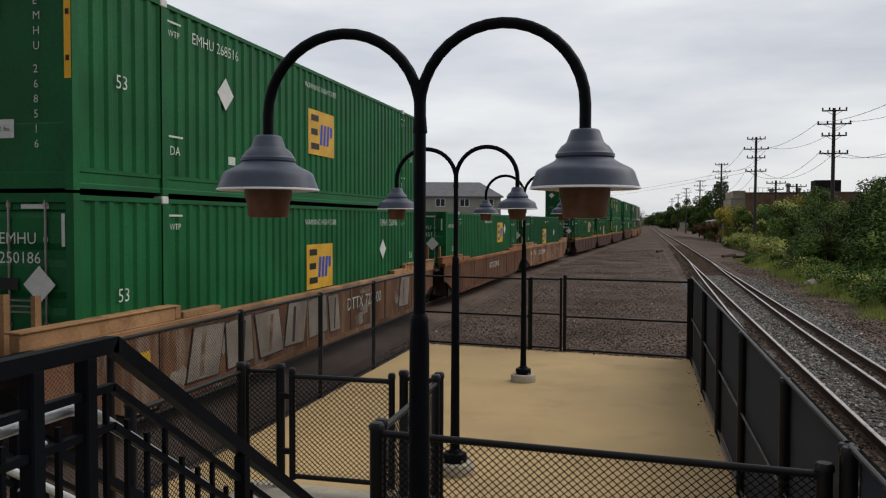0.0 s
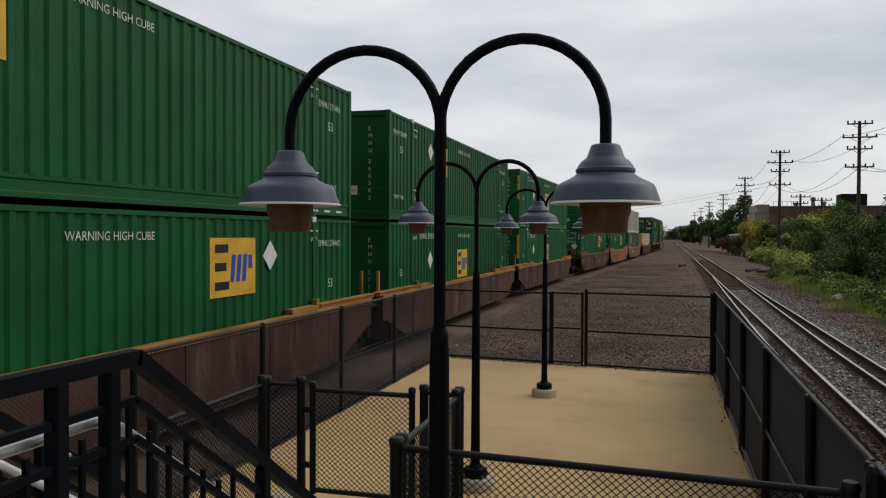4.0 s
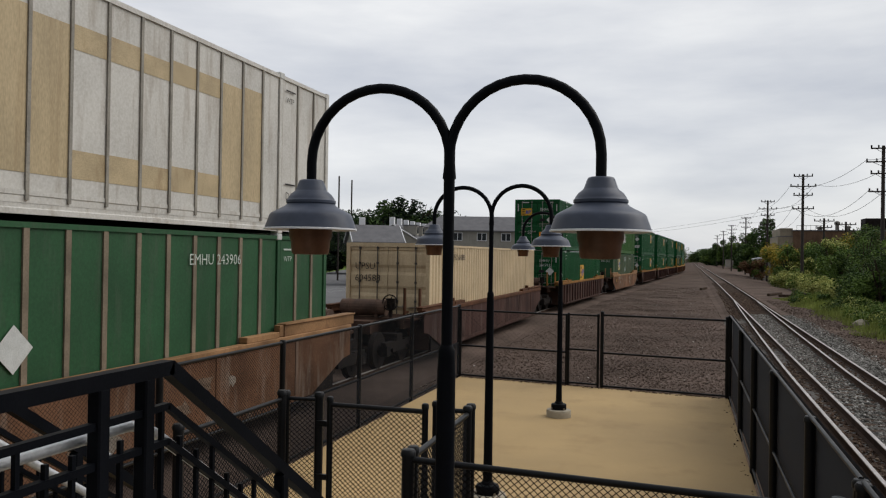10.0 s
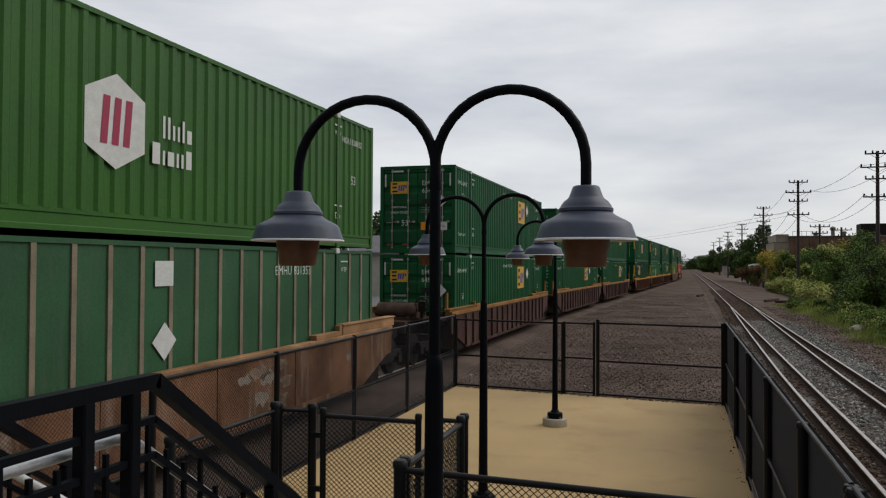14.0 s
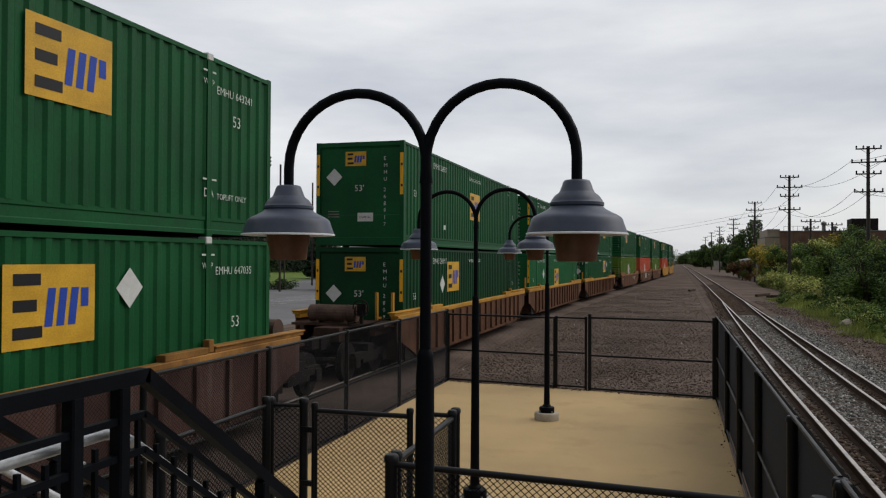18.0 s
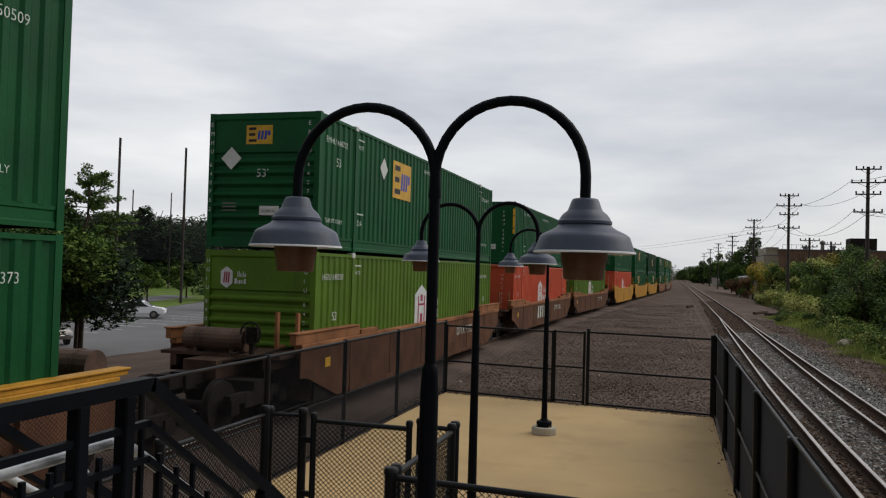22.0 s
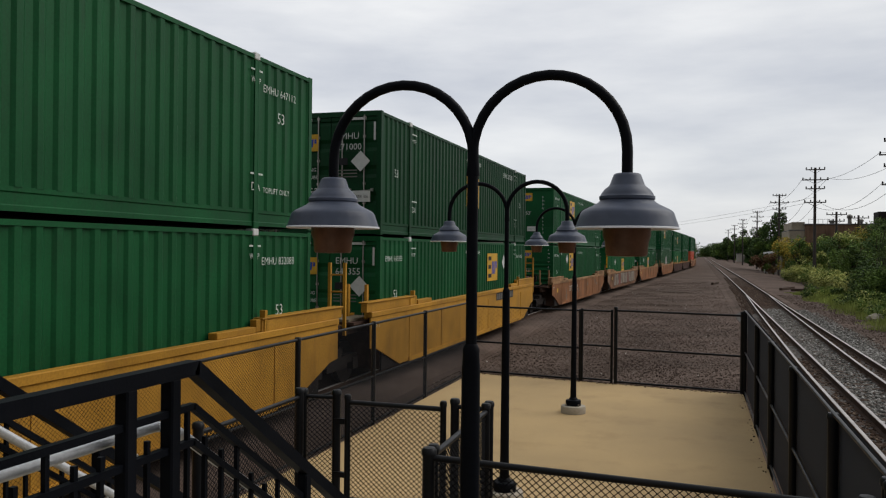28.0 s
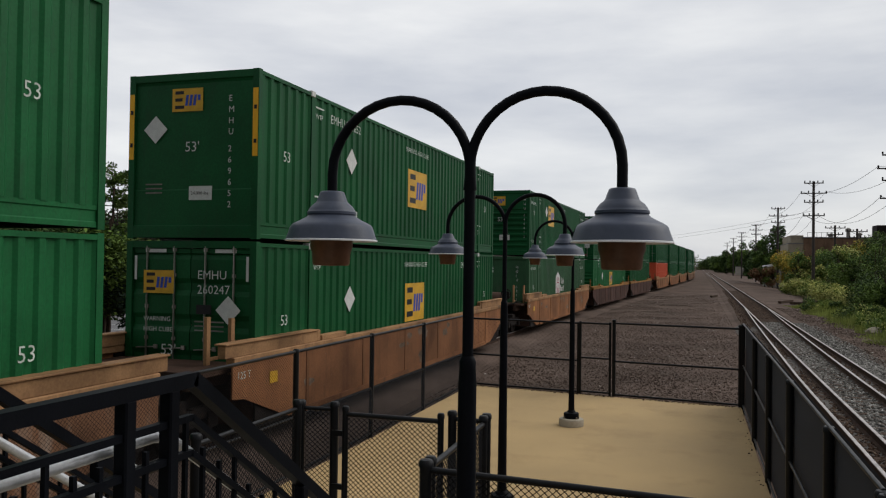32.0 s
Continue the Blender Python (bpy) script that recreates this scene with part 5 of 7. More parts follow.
    if mark.endswith("*"):
        # a row of tall sprayed blocks: dark outline, pale body, inner band
        gq = random.Random(15)
        y, k = 2.2, 0
        while y < 14.2:
            w = gq.uniform(0.6, 1.25)
            red = mark == "*" and k in (2, 7)
            if mark != "*" and 8.3 < y < 12.4:
                y += w
                continue
            body_mat = M["spray_red"] if red else M["spray_pale"]
            at = Matrix.Translation((X + 0.017, y + w / 2, 0.86 + gq.uniform(-0.03, 0.03))) @ SIDE @ Matrix.Diagonal((w, 1, 1.0, 1))
            shape = add(t, "spray_outline", "spray_outline%d" % (k % 3), M["spray_dark"], lambda bm: spray_shape(bm, k % 3, 0.06, 0.0), at, "row of faded sprayed shapes" if k == 0 else "")
            add(t, "spray_body", "spray_body%d%s" % (k % 3, "r" if red else ""), body_mat, lambda bm: spray_shape(bm, k % 3, 0.0, -0.003), None, parent=shape)
            add(t, "spray_band", "spray_band%d" % (k % 3), M["spray_dark"] if k % 2 else M["primer"], lambda bm: spray_band(bm, k % 3), None, parent=shape)
            y += w * 0.97
            k += 1
    if mark.strip("*"):
        word(t, "reporting_mark", mark.strip("*"), 0.38 if style == "umber" else 0.42, M["mark_faint"], Matrix.Translation((X + 0.012, (10.6 if mark.endswith("26") else 7.4) if style == "umber" else 9.1 if mark.endswith("*") else 3.7, 0.80)) @ SIDE)
    if style == "umber" and mark.endswith("26") and not first and not last:
        for k in range(5):
            add(t, "mark_stroke", "mark_stroke", M["mark_faint"], lambda bm: poly(bm, ((-0.22, -0.31), (0.10, -0.31), (0.22, 0.31), (-0.10, 0.31))), Matrix.Translation((X + 0.012, 5.5 + k * 0.62, 0.88)) @ SIDE, "" if k else "faded pale slanting bar of a painted mark")
    if style in ("orange", "yellow") or mark == "*":
        word(t, "load_mark", "125 T", 0.17, M["mark_faint"], Matrix.Translation((X + 0.006, -0.78, top - 0.36)) @ SIDE)
    if style in ("rust", "umber", "plum", "orange"):
        add(t, "paint_patch", "plate", M["logo_yellow"], mk_plate, Matrix.Translation((X + 0.01, 1.2 if style == "rust" else 0.35, 0.98)) @ SIDE @ Matrix.Diagonal((0.26, 1, 0.2, 1)), "small yellow reflective patch")
    if style in ("rust", "orange", "plum"):
        # flaked primer and chalk on the plates
        gp = random.Random(int(top * 100) + len(mark) + int(first) * 3 + int(last) * 5)
        for k in range(15 if style == "rust" else 9):
            y, z = gp.uniform(1.5, 14.5), gp.uniform(0.5, top - 0.25)
            add(t, "worn_patch", "worn%d%s" % (k % 3, "p" if style == "rust" and k % 2 else ""), M["spray_pale"] if style == "rust" and k % 2 else M["primer"], (mk_flake_a, mk_flake_b, mk_flake_c)[k % 3], Matrix.Translation((X + 0.004, y, z)) @ SIDE @ Matrix.Diagonal((gp.uniform(0.5, 1.5), 1, gp.uniform(0.4, 1.1), 1)))
    return t


WHEELS = []


def flake(bm, seed):
    g = random.Random(seed)
    bm.faces.new([bm.verts.new((0.30 * math.cos(a) * g.uniform(0.5, 1.1), 0, 0.22 * math.sin(a) * g.uniform(0.4, 1.1))) for a in [math.tau * i / 14 for i in range(14)]])


def mk_flake_a(bm):
    flake(bm, 3)


def mk_flake_b(bm):
    flake(bm, 8)


def mk_flake_c(bm):
    flake(bm, 13)



def spray_shape(bm, kind, grow, y):
    """A tall leaning block of sprayed colour."""
    pts = (((-0.46, -0.40), (0.30, -0.42), (0.47, 0.40), (-0.28, 0.42)),
           ((-0.40, -0.42), (0.44, -0.38), (0.36, 0.42), (-0.46, 0.36)),
           ((-0.30, -0.41), (0.46, -0.40), (0.30, 0.41), (-0.47, 0.40)))[kind]
    poly(bm, [(x * (1 + grow), z * (1 + grow)) for x, z in pts], y)


def spray_band(bm, kind):
    x = (-0.12, 0.06, 0.0)[kind]
    poly(bm, ((x - 0.05, -0.36), (x + 0.05, -0.36), (x + 0.12, 0.34), (x + 0.02, 0.34)), -0.006)


def mk_bogie(bm):
    for x in (-0.98, 0.98):
        box(bm, x, 0, 0.52, 0.14, 1.0, 0.26)
        for s in (-1, 1):
            vs = box(bm, x, s * 0.72, 0.58, 0.13, 0.60, 0.18)
            box(bm, x, s * 0.89, 0.46, 0.20, 0.26, 0.26)
        for y in (-0.18, 0.0, 0.18):
            tube(bm, (x, y, 0.42), (x, y, 0.72), 0.07, 8)
    box(bm, 0, 0, 0.72, 2.1, 0.42, 0.22)


def mk_wheels(bm):
    ax = Matrix.Rotation(radians(90), 4, "Y")
    bmesh.ops.create_cone(bm, cap_ends=True, segments=10, radius1=0.085, radius2=0.085, depth=2.0, matrix=ax)
    for s in (-1, 1):
        bmesh.ops.create_cone(bm, cap_ends=True, segments=28, radius1=0.457, radius2=0.457, depth=0.13, matrix=Matrix.Translation((s * 0.7525, 0, 0)) @ ax)
        bmesh.ops.create_cone(bm, cap_ends=True, segments=28, radius1=0.485, radius2=0.485, depth=0.03, matrix=Matrix.Translation((s * 0.70, 0, 0)) @ ax)
        bmesh.ops.create_cone(bm, cap_ends=True, segments=20, radius1=0.15, radius2=0.15, depth=0.2, matrix=Matrix.Translation((s * 0.80, 0, 0)) @ ax)
        for k in range(5):
            a = k * math.tau / 5
            box(bm, s * 0.822, 0.27 * math.cos(a), 0.27 * math.sin(a), 0.012, 0.09, 0.09)


# each unit: leading end's place at the start, wagon style, first / last of its set, wagon mark, lower and upper container
E, D_, R_ = "flat", "doors", "ribbed"
TRAIN = [
    (6.86, "rust", 1, 0, "DTTX 727400*", dict(colour="green_fresh", end=D_, logo_y=7.9, logo_z=1.62, mark="EMHU 250186", placard_y=12.3), dict(colour="green_fresh", end=E, logo_y=8, mark="EMHU 268516", stripes=True)),
    (26.43, "umber", 0, 0, "DTTX 727400", dict(colour="green_fresh", end=D_, logo_y=11, logo_z=2.05, mark="EMHU 832451"), None),
    (45.51, "rust", 0, 1, "DTTX 727409", dict(colour="green", end=D_, logo_y=7.06, logo_z=1.45, mark="EMHU 634253", placard_y=11.3), None),
    (68.78, "brown", 1, 0, "", dict(colour="green", end=D_, logo_y=11, logo_z=2.1, mark="EMHU 276462"), dict(colour="green", end=E, logo_y=5.5, mark="EMHU 271481", dashes=True)),
    (87.55, "brown", 0, 0, "", dict(colour="green", end=E, logo_y=7.8, logo_z=2.05, mark="EMHU 271071"), dict(colour="green", end=E, logo_y=5.0, mark="EMHU 260382")),
    (106.76, "brown", 0, 1, "", dict(colour="green_fresh", end=E, logo_y=7.9, logo_z=1.35, mark="EMHU 262216", stripes=True), dict(colour="green_fresh", end=E, logo_y=8, mark="EMHU 262725", stripes=True)),
    (129.43, "plum", 1, 0, "", dict(colour="green_fresh", end=D_, logo_y=10.97, logo_z=2.1, mark="EMHU 647033"), dict(colour="green_fresh", end=R_, logo_y=5.2, mark="EMHU 646738")),
    (148.77, "orange", 0, 0, "", dict(colour="green_fresh", end=D_, logo_y=10.75, logo_z=2.1, mark="EMHU 644715", placard_y=4.7), dict(colour="green", end=E, logo_y=5.2, mark="EMHU 648910")),
    (168.02, "rust", 0, 1, "DTTX 724620", dict(colour="green_grey", end=E, side="posts", logo_y=3.94, logo_z=2.0, mark="EMHU 243906", placard_y=8.24), dict(colour="white", end=E, side="posts", brand="", mark="EMHU 241584")),
    (191.02, "dark", 1, 1, "", dict(colour="tan", end=D_, brand="", mark="UPSU 604588"), None),
    (214.42, "old_ribbed", 1, 1, "", dict(colour="green", end=D_, logo_y=7.95, logo_z=1.25, mark="EMHU 261712", placard_y=0), dict(colour="green", end=D_, logo_y=7.9, mark="EMHU 269254", placard_y=0)),
    (237.79, "rust", 1, 1, "", dict(colour="green_grey", end=E, side="posts", pale_posts=True, logo_y=3.96, logo_z=1.95, mark="EMHU 831353", placard_y=8.25), dict(colour="hub_green", end=D_, logo_y=7.18, logo_z=1.5, mark="HGIU 638832", brand="hub")),
    (261.07, "old_ribbed", 1, 0, "", dict(colour="green", end=D_, logo_y=10.76, logo_z=2.05, mark="EMHU 649987"), dict(colour="green", end=D_, logo_y=10.9, mark="EMHU 654739", placard_y=12.2)),
    (281.80, "old_ribbed", 0, 0, "", dict(colour="green", end=E, logo_y=10.81, logo_z=2.0, mark="EMHU 641090"), dict(colour="green", end=E, logo_y=11.15, mark="EMHU 647155", dashes=True)),
    (300.94, "old_ribbed", 0, 1, "", dict(colour="green", end=D_, logo_y=10.87, logo_z=2.05, mark="EMHU 647035"), dict(colour="green", end=D_, logo_y=11.15, mark="EMHU 643241", placard_y=0)),
    (324.51, "ribbed", 1, 0, "", dict(colour="green_deep", end=E, logo_y=5.07, logo_z=2.1, mark="EMHU 280917", stripes=True), dict(colour="green", end=E, logo_y=8, mark="EMHU 268917", stripes=True, placard_y=0)),
    (343.79, "ribbed", 0, 0, "", dict(colour="green_light", end=E, logo_y=7.93, logo_z=1.5, mark="EMHU 286227", stripes=True), dict(colour="green", end=E, logo_y=7.95, mark="EMHU 263388", stripes=True)),
    (363.52, "ribbed", 0, 1, "", dict(colour="green", end=D_, logo_y=10.7, logo_z=2.0, mark="EMHU 641373"), dict(colour="green", end=D_, logo_y=10.66, mark="EMHU 650509")),
    (386.76, "umber", 1, 0, "DTTX 727026", dict(colour="lime", end=R_, logo_y=7.2, logo_z=1.55, mark="HGIU 640228", brand="hub"), dict(colour="green", end=R_, logo_y=5.2, mark="EMHU 640702")),
    (407.80, "umber", 0, 0, "DTTX 727026", dict(colour="red", end=E, logo_y=6.77, logo_z=1.55, mark="HGIU 630928", brand="hub"), dict(colour="green", end=E, logo_y=None, mark="EMHU 248010", stripes=True)),
    (427.23, "umber", 0, 1, "DTTX 727026", dict(colour="lime", end=D_, logo_y=7.19, logo_z=1.48, mark="HGWU 640629", brand="hub"), dict(colour="green", end=E, logo_y=5.2, mark="EMHU 640166")),
    (450.26, "yellow", 1, 0, "", dict(colour="red", end=E, logo_y=7.05, logo_z=1.6, mark="HGIU 630412", brand="hub"), dict(colour="green", end=E, logo_y=5.1, mark="EMHU 262031", stripes=True)),
    (470.66, "yellow", 0, 0, "", dict(colour="green", end=E, logo_y=5.4, logo_z=2.05, mark="EMHU 832088"), dict(colour="green", end=E, logo_y=5.45, mark="EMHU 647112", placard_y=0)),
    (490.29, "yellow", 0, 1, "", dict(colour="green", end=D_, logo_y=10.57, logo_z=2.05, mark="EMHU 643355"), dict(colour="green_deep", end=D_, logo_y=7.9, mark="EMHU 271000", placard_y=0)),
    (513.25, "orange", 1, 0, "DTTX 726280", dict(colour="green", end=R_, logo_y=5.2, logo_z=2.0, mark="EMHU 646762"), dict(colour="green", end=E, logo_y=5.25, mark="EMHU 654350")),
    (532.87, "rust", 0, 0, "*", dict(colour="green_fresh", end=E, logo_y=8.1, logo_z=1.5, mark="EMHU 260668", stripes=True), dict(colour="green_fresh", end=E, logo_y=5.55, mark="EMHU 273109", stripes=True)),
    (552.61, "orange", 0, 1, "", dict(colour="green", end=D_, logo_y=7.9, logo_z=1.5, mark="EMHU 260247"), dict(colour="green", end=E, logo_y=8, mark="EMHU 269652", stripes=True)),
    (575.30, "orange", 1, 0, "", dict(colour="green_grey", end=E, logo_y=7.0, logo_z=1.6, mark="HGIU 631207", brand="hub"), dict(colour="green", end=R_, logo_y=5.0, mark="EMHU 640812")),
]
# the train's tail, never near the platform
rt = random.Random(5)
s_next, k_next = 594.9, 1
while s_next < 840:
    low = "red" if k_next == 3 else rt.choice(("green", "green", "green_light", "green"))
    TRAIN.append((s_next, ("brown", "orange", "rust")[(k_next // 3) % 3], int(k_next % 3 == 0), int(k_next % 3 == 2), "", dict(colour=low, end=rt.choice((D_, E, R_)), logo_y=rt.choice((5.0, 7.8)), logo_z=2.0, brand="hub" if low == "red" else "emp"), dict(colour="green", end=rt.choice((D_, E)), logo_y=rt.choice((5.0, 7.8)))))
    s_next += 23.5 if k_next % 3 == 2 else 19.5
    k_next += 1

MOVING = []
TAIL = 596.5
for s0, style, first, last, mark, low, up in TRAIN:
    seen = len(WHEELS)
    MOVING.append((well_car(style, first, last, mark), s0, FREIGHT_Z))
    for wheel in WHEELS[seen:]:
        wheel[3] = s0
    MOVING.append((container(tier="bottom", plain=s0 > TAIL, **low), s0, 0.12))
    if up:
        MOVING.append((container(tier="top", plain=s0 > TAIL, **up), s0, 0.12 + TALL + 0.022))



# ---- planting ----


def leaf_mesh(name, blobs, n, size, mats, seed, flat=0.5):
    """Many small bent leaves scattered through a set of blobs (x, y, z, rx, ry, rz)."""
    g = np.random.default_rng(seed)
    vol = np.array([b[3] * b[4] * b[5] for b in blobs]) ** 0.67
    pick = g.choice(len(blobs), n, p=vol / vol.sum())
    b = np.array(blobs, dtype=float)[pick]
    d = g.normal(size=(n, 3))
    d /= np.linalg.norm(d, axis=1)[:, None]
    r = 1.0 - 0.55 * g.random(n) ** 2.2
    r *= 1.0 + 0.22 * np.sin(d[:, 0] * 7 + b[:, 0] * 3) * np.cos(d[:, 2] * 6 + b[:, 1] * 2)
    c = b[:, :3] + d * r[:, None] * b[:, 3:]
    a = g.normal(size=(n, 3))
    a[:, 2] *= flat
    a /= np.linalg.norm(a, axis=1)[:, None]
    w_ = g.normal(size=(n, 3))
    w_[:, 2] *= 2.2
    u = np.cross(a, w_)
    u /= np.linalg.norm(u, axis=1)[:, None]
    s = size * (0.55 + 0.9 * g.random(n))
    tip, base = c + a * s[:, None], c - a * s[:, None]
    side = u * (s * 0.42)[:, None]
    fold = np.cross(a, u) * (s * 0.16)[:, None]
    verts = np.stack([base, c + side + fold, tip, c - side + fold], axis=1).reshape(-1, 3)
    faces = np.arange(4 * n).reshape(-1, 4)
    me = bpy.data.meshes.new(name)
    me.vertices.add(4 * n)
    me.vertices.foreach_set("co", verts.ravel())
    me.loops.add(4 * n)
    me.loops.foreach_set("vertex_index", faces.ravel())
    me.polygons.add(n)
    me.polygons.foreach_set("loop_start", np.arange(0, 4 * n, 4))
    for m in mats:
        me.materials.append(m)
    if len(mats) > 1:
        me.polygons.foreach_set("material_index", np.where(g.random(n) < 0.75, (pick * 7 + pick // 3) % len(mats), (g.random(n) * len(mats)).astype(int)).astype(np.int32))
    me.update(calc_edges=True)
    return me


def twigs(bm, root, height, spread_by, n, g, r=0.03):
    tube(bm, root, (root[0], root[1], root[2] + height * 0.55), r * 1.8, 7, r * 1.1)
    for _ in range(n):
        a, k = g.random() * math.tau, 0.35 + 0.5 * g.random()
        p = Vector((root[0], root[1], root[2] + height * (0.15 + 0.4 * g.random())))
        q = Vector((root[0] + math.cos(a) * spread_by * k, root[1] + math.sin(a) * spread_by * k, root[2] + height * (0.6 + 0.35 * g.random())))
        tube(bm, p, q, r, 5, r * 0.4)


def shrub(name, x, y, z, w, h, n, size, mats, seed, label, category="bush", group="", trunk=True, top=0.0):
    """A bush or tree: a stem with limbs, and a crown of leaves in several uneven masses."""
    g = random.Random(seed)
    t = thing(name, label, category, group, at=Matrix.Translation((x, y, z)))
    blobs = []
    tall = max(1.0, 0.75 * h / w)
    k = int((7 + int(w)) * tall)
    for i in range(k):
        a, rr = g.random() * math.tau, w * 0.5 * math.sqrt(g.random())
        zz = h * ((0.30 if top == 0 else top) + (0.62 - top * 0.6) * g.random()) * (1.0 - 0.25 * rr / w)
        e = w * (0.16 + 0.16 * g.random())
        blobs.append((math.cos(a) * rr, math.sin(a) * rr, zz, e, e, e * (0.6 + 0.3 * g.random()) * min(1.5, tall)))
    blobs.append((0, 0, h * 0.86, w * 0.17, w * 0.17, h * 0.12))
    if trunk:
        bm = bmesh.new()
        twigs(bm, (0, 0, 0), h, w * 0.45, 9, g, 0.025 + h * 0.008)
        part("trunk", bm, M["bark"], t)
    me = leaf_mesh("crown", blobs, n, size, mats, seed)
    part("crown", me, None, t)
    return t


# trackside growth on the far side of the main track
gr = random.Random(21)
LG, LD, LY, LO, LB = M["leaf"], M["leaf_dark"], M["leaf_yellow"], M["leaf_gold"], M["leaf_brown"]
DEEP = M["leaf_far"]
# leafy weeds standing in the tall grass
for i in range(40):
    y = 29 + i * 1.0 + gr.uniform(-0.6, 0.6)
    x = 8.6 + gr.uniform(0.0, 3.8) - max(0.0, (y - 55) * 0.06)
    h = gr.uniform(0.5, 1.2)
    shrub("low_bush", x, y, ground_z(x, y) - 0.1, gr.uniform(1.0, 2.0), h, 1800, 0.07, ([LG, LG, LD, LY], [LG, LD], [LG, LG, LD])[i % 3], 1000 + i, "low light green bush beside the tracks", group="trackside scrub", trunk=False)
# scrub of many stems, rising away from the line
for i in range(26):
    y = 43 + i * 1.7 + gr.uniform(-1, 1)
    x = max(13.0, 0.174 * y + 1.2) + gr.uniform(0.0, 1.8)
    h = gr.uniform(3.2, 4.8)
    shrub("trackside_bush", x, y, ground_z(x, y) - 0.1, gr.uniform(2.8, 3.9), h, 5200, 0.105, ([LD, LG, LG], [LD, DEEP, LG], [LD, LG, LD], [LG, LD])[i % 4], 130 + i, "green leafy scrub beside the tracks", group="trackside scrub", top=0.28)
for i in range(18):
    y = 42 + i * 2.6 + gr.uniform(-1, 1)
    x = max(14.4, 0.19 * y + 2.6) + gr.uniform(0.0, 2.2)
    h = gr.uniform(7.6, 9.6) - max(0.0, (y - 54) * 0.085)
    shrub("tall_shrub", x, y, ground_z(x, y) - 0.1, gr.uniform(3.4, 4.8), h, 7000, 0.125, ([LD, LG, LD], [LD, LG, DEEP], [LD, LD])[i % 3], 200 + i, "tall dark green shrub behind the scrub", group="trackside scrub", top=0.25)
# bare pale stems standing in the scrub
stems = thing("pale_stems", "thin pale bare stems in the scrub", "plant")
for i in range(18):
    x, y = 12.9 + gr.uniform(-0.5, 0.9), 65 + gr.uniform(-3, 3)
    bm = bmesh.new()
    h = gr.uniform(2.0, 3.2)
    tube(bm, (x, y, ground_z(x, y)), (x + gr.uniform(-0.3, 0.3), y, ground_z(x, y) + h), 0.04, 6, 0.02)
    part("stem", bm, M["stem"], stems, smooth=True)
for i in range(11):
    f = i / 10
    x, y = 11.3 + 3.9 * f + gr.uniform(-0.3, 0.3), 108 - 24 * f + gr.uniform(-0.6, 0.6)
    shrub("yellow_hedge", x, y, ground_z(x, y) - 0.1, gr.uniform(2.6, 3.4), gr.uniform(1.8, 2.35), 3000, 0.10, [LY, LY, LG] if i % 3 else [LY, LG], 300 + i, "low yellow-green flowering bush", group="yellow bushes", trunk=False)
for i, (x, y, w, h, mats) in enumerate(((11.1, 148, 3.6, 3.0, [LB, LB, LD]), (12.2, 146, 2.6, 3.4, [LB, LG]), (12.8, 132, 3.4, 5.4, [LO, LO, LG]), (14.2, 128, 3.4, 5.2, [LO, LG]), (13.6, 120, 3.6, 4.6, [LG, LD]), (15.5, 118, 4.2, 5.4, [LG, LG, LY]), (17.2, 116, 4.2, 5.6, [LG, LD]), (18.8, 117, 4.0, 6.4, [LY, LG]), (20.4, 119, 4.2, 7.0, [LO, LY, LG]), (17.4, 104, 4.4, 5.0, [LG, LD]), (16.0, 96, 4.0, 4.2, [LG, LD]), (19.8, 104, 4.6, 6.2, [LD, LG]), (14.9, 111, 3.4, 3.2, [LG, LY]), (22.8, 118, 5.0, 8.2, [LD, LG]), (22.0, 108, 4.8, 7.6, [LD, LG]))):
    shrub("embankment_bush", x, y, ground_z(x, y) - 0.2, w, h + (0.4 if y > 140 else 1.3), 5200, 0.13, mats, 400 + i, ("reddish-brown and green bush beside the line" if LB in mats else "golden yellow bush in front of the works" if LO in mats else "mixed green bush in front of the works"), group="embankment bushes")
for i, (x, y, w, h) in enumerate(((15.2, 172, 8.6, 12.6), (12.9, 182, 6.0, 9.8), (22.0, 362, 10, 15.2), (18.4, 368, 9, 14.6), (15.2, 384, 8, 13.0), (25, 372, 10, 14), (13, 420, 9, 12), (15, 470, 12, 12), (16, 540, 16, 12), (12, 640, 18, 12), (-14, 560, 24, 12), (-26, 420, 22, 11))):
    shrub("lineside_tree", x, y, -1.2, w, h, 22000 if i < 2 else 10000, 0.12 + y * 0.0007, [LD, LD, LG], 500 + i, "dark green tree far along the line", "tree", "lineside trees", top=0.2)
# tall weeds along the edge of the stones
g = np.random.default_rng(9)
n = 40000
ys = 23 + 48 * g.random(n) ** 1.2
wide = np.clip(5.6 - np.maximum(0.0, ys - 50) * 0.21, 0.8, 5.6)
xs = 7.35 + wide * g.random(n) ** 0.9 + 0.35 * np.sin(ys * 0.6) + 0.2 * np.sin(ys * 2.1)
hs = (0.15 + 1.0 * g.random(n) ** 1.6) * np.clip((xs - 6.9) / 2.2, 0.2, 1) * (0.62 + 0.38 * np.sin(ys * 1.3 + xs * 1.7) * np.sin(ys * 0.47))
az = g.random(n) * math.tau
lean = 0.35 * g.random(n)
zs = np.array([ground_z(a, b) for a, b in zip(xs, ys)]) - 0.02
wd = 0.026
v = np.stack([np.stack([xs - wd * np.sin(az), ys + wd * np.cos(az), zs], 1), np.stack([xs + wd * np.sin(az), ys - wd * np.cos(az), zs], 1), np.stack([xs + hs * lean * np.cos(az), ys + hs * lean * np.sin(az), zs + hs], 1)], 1).reshape(-1, 3)
me = bpy.data.meshes.new("weeds")
me.vertices.add(3 * n)
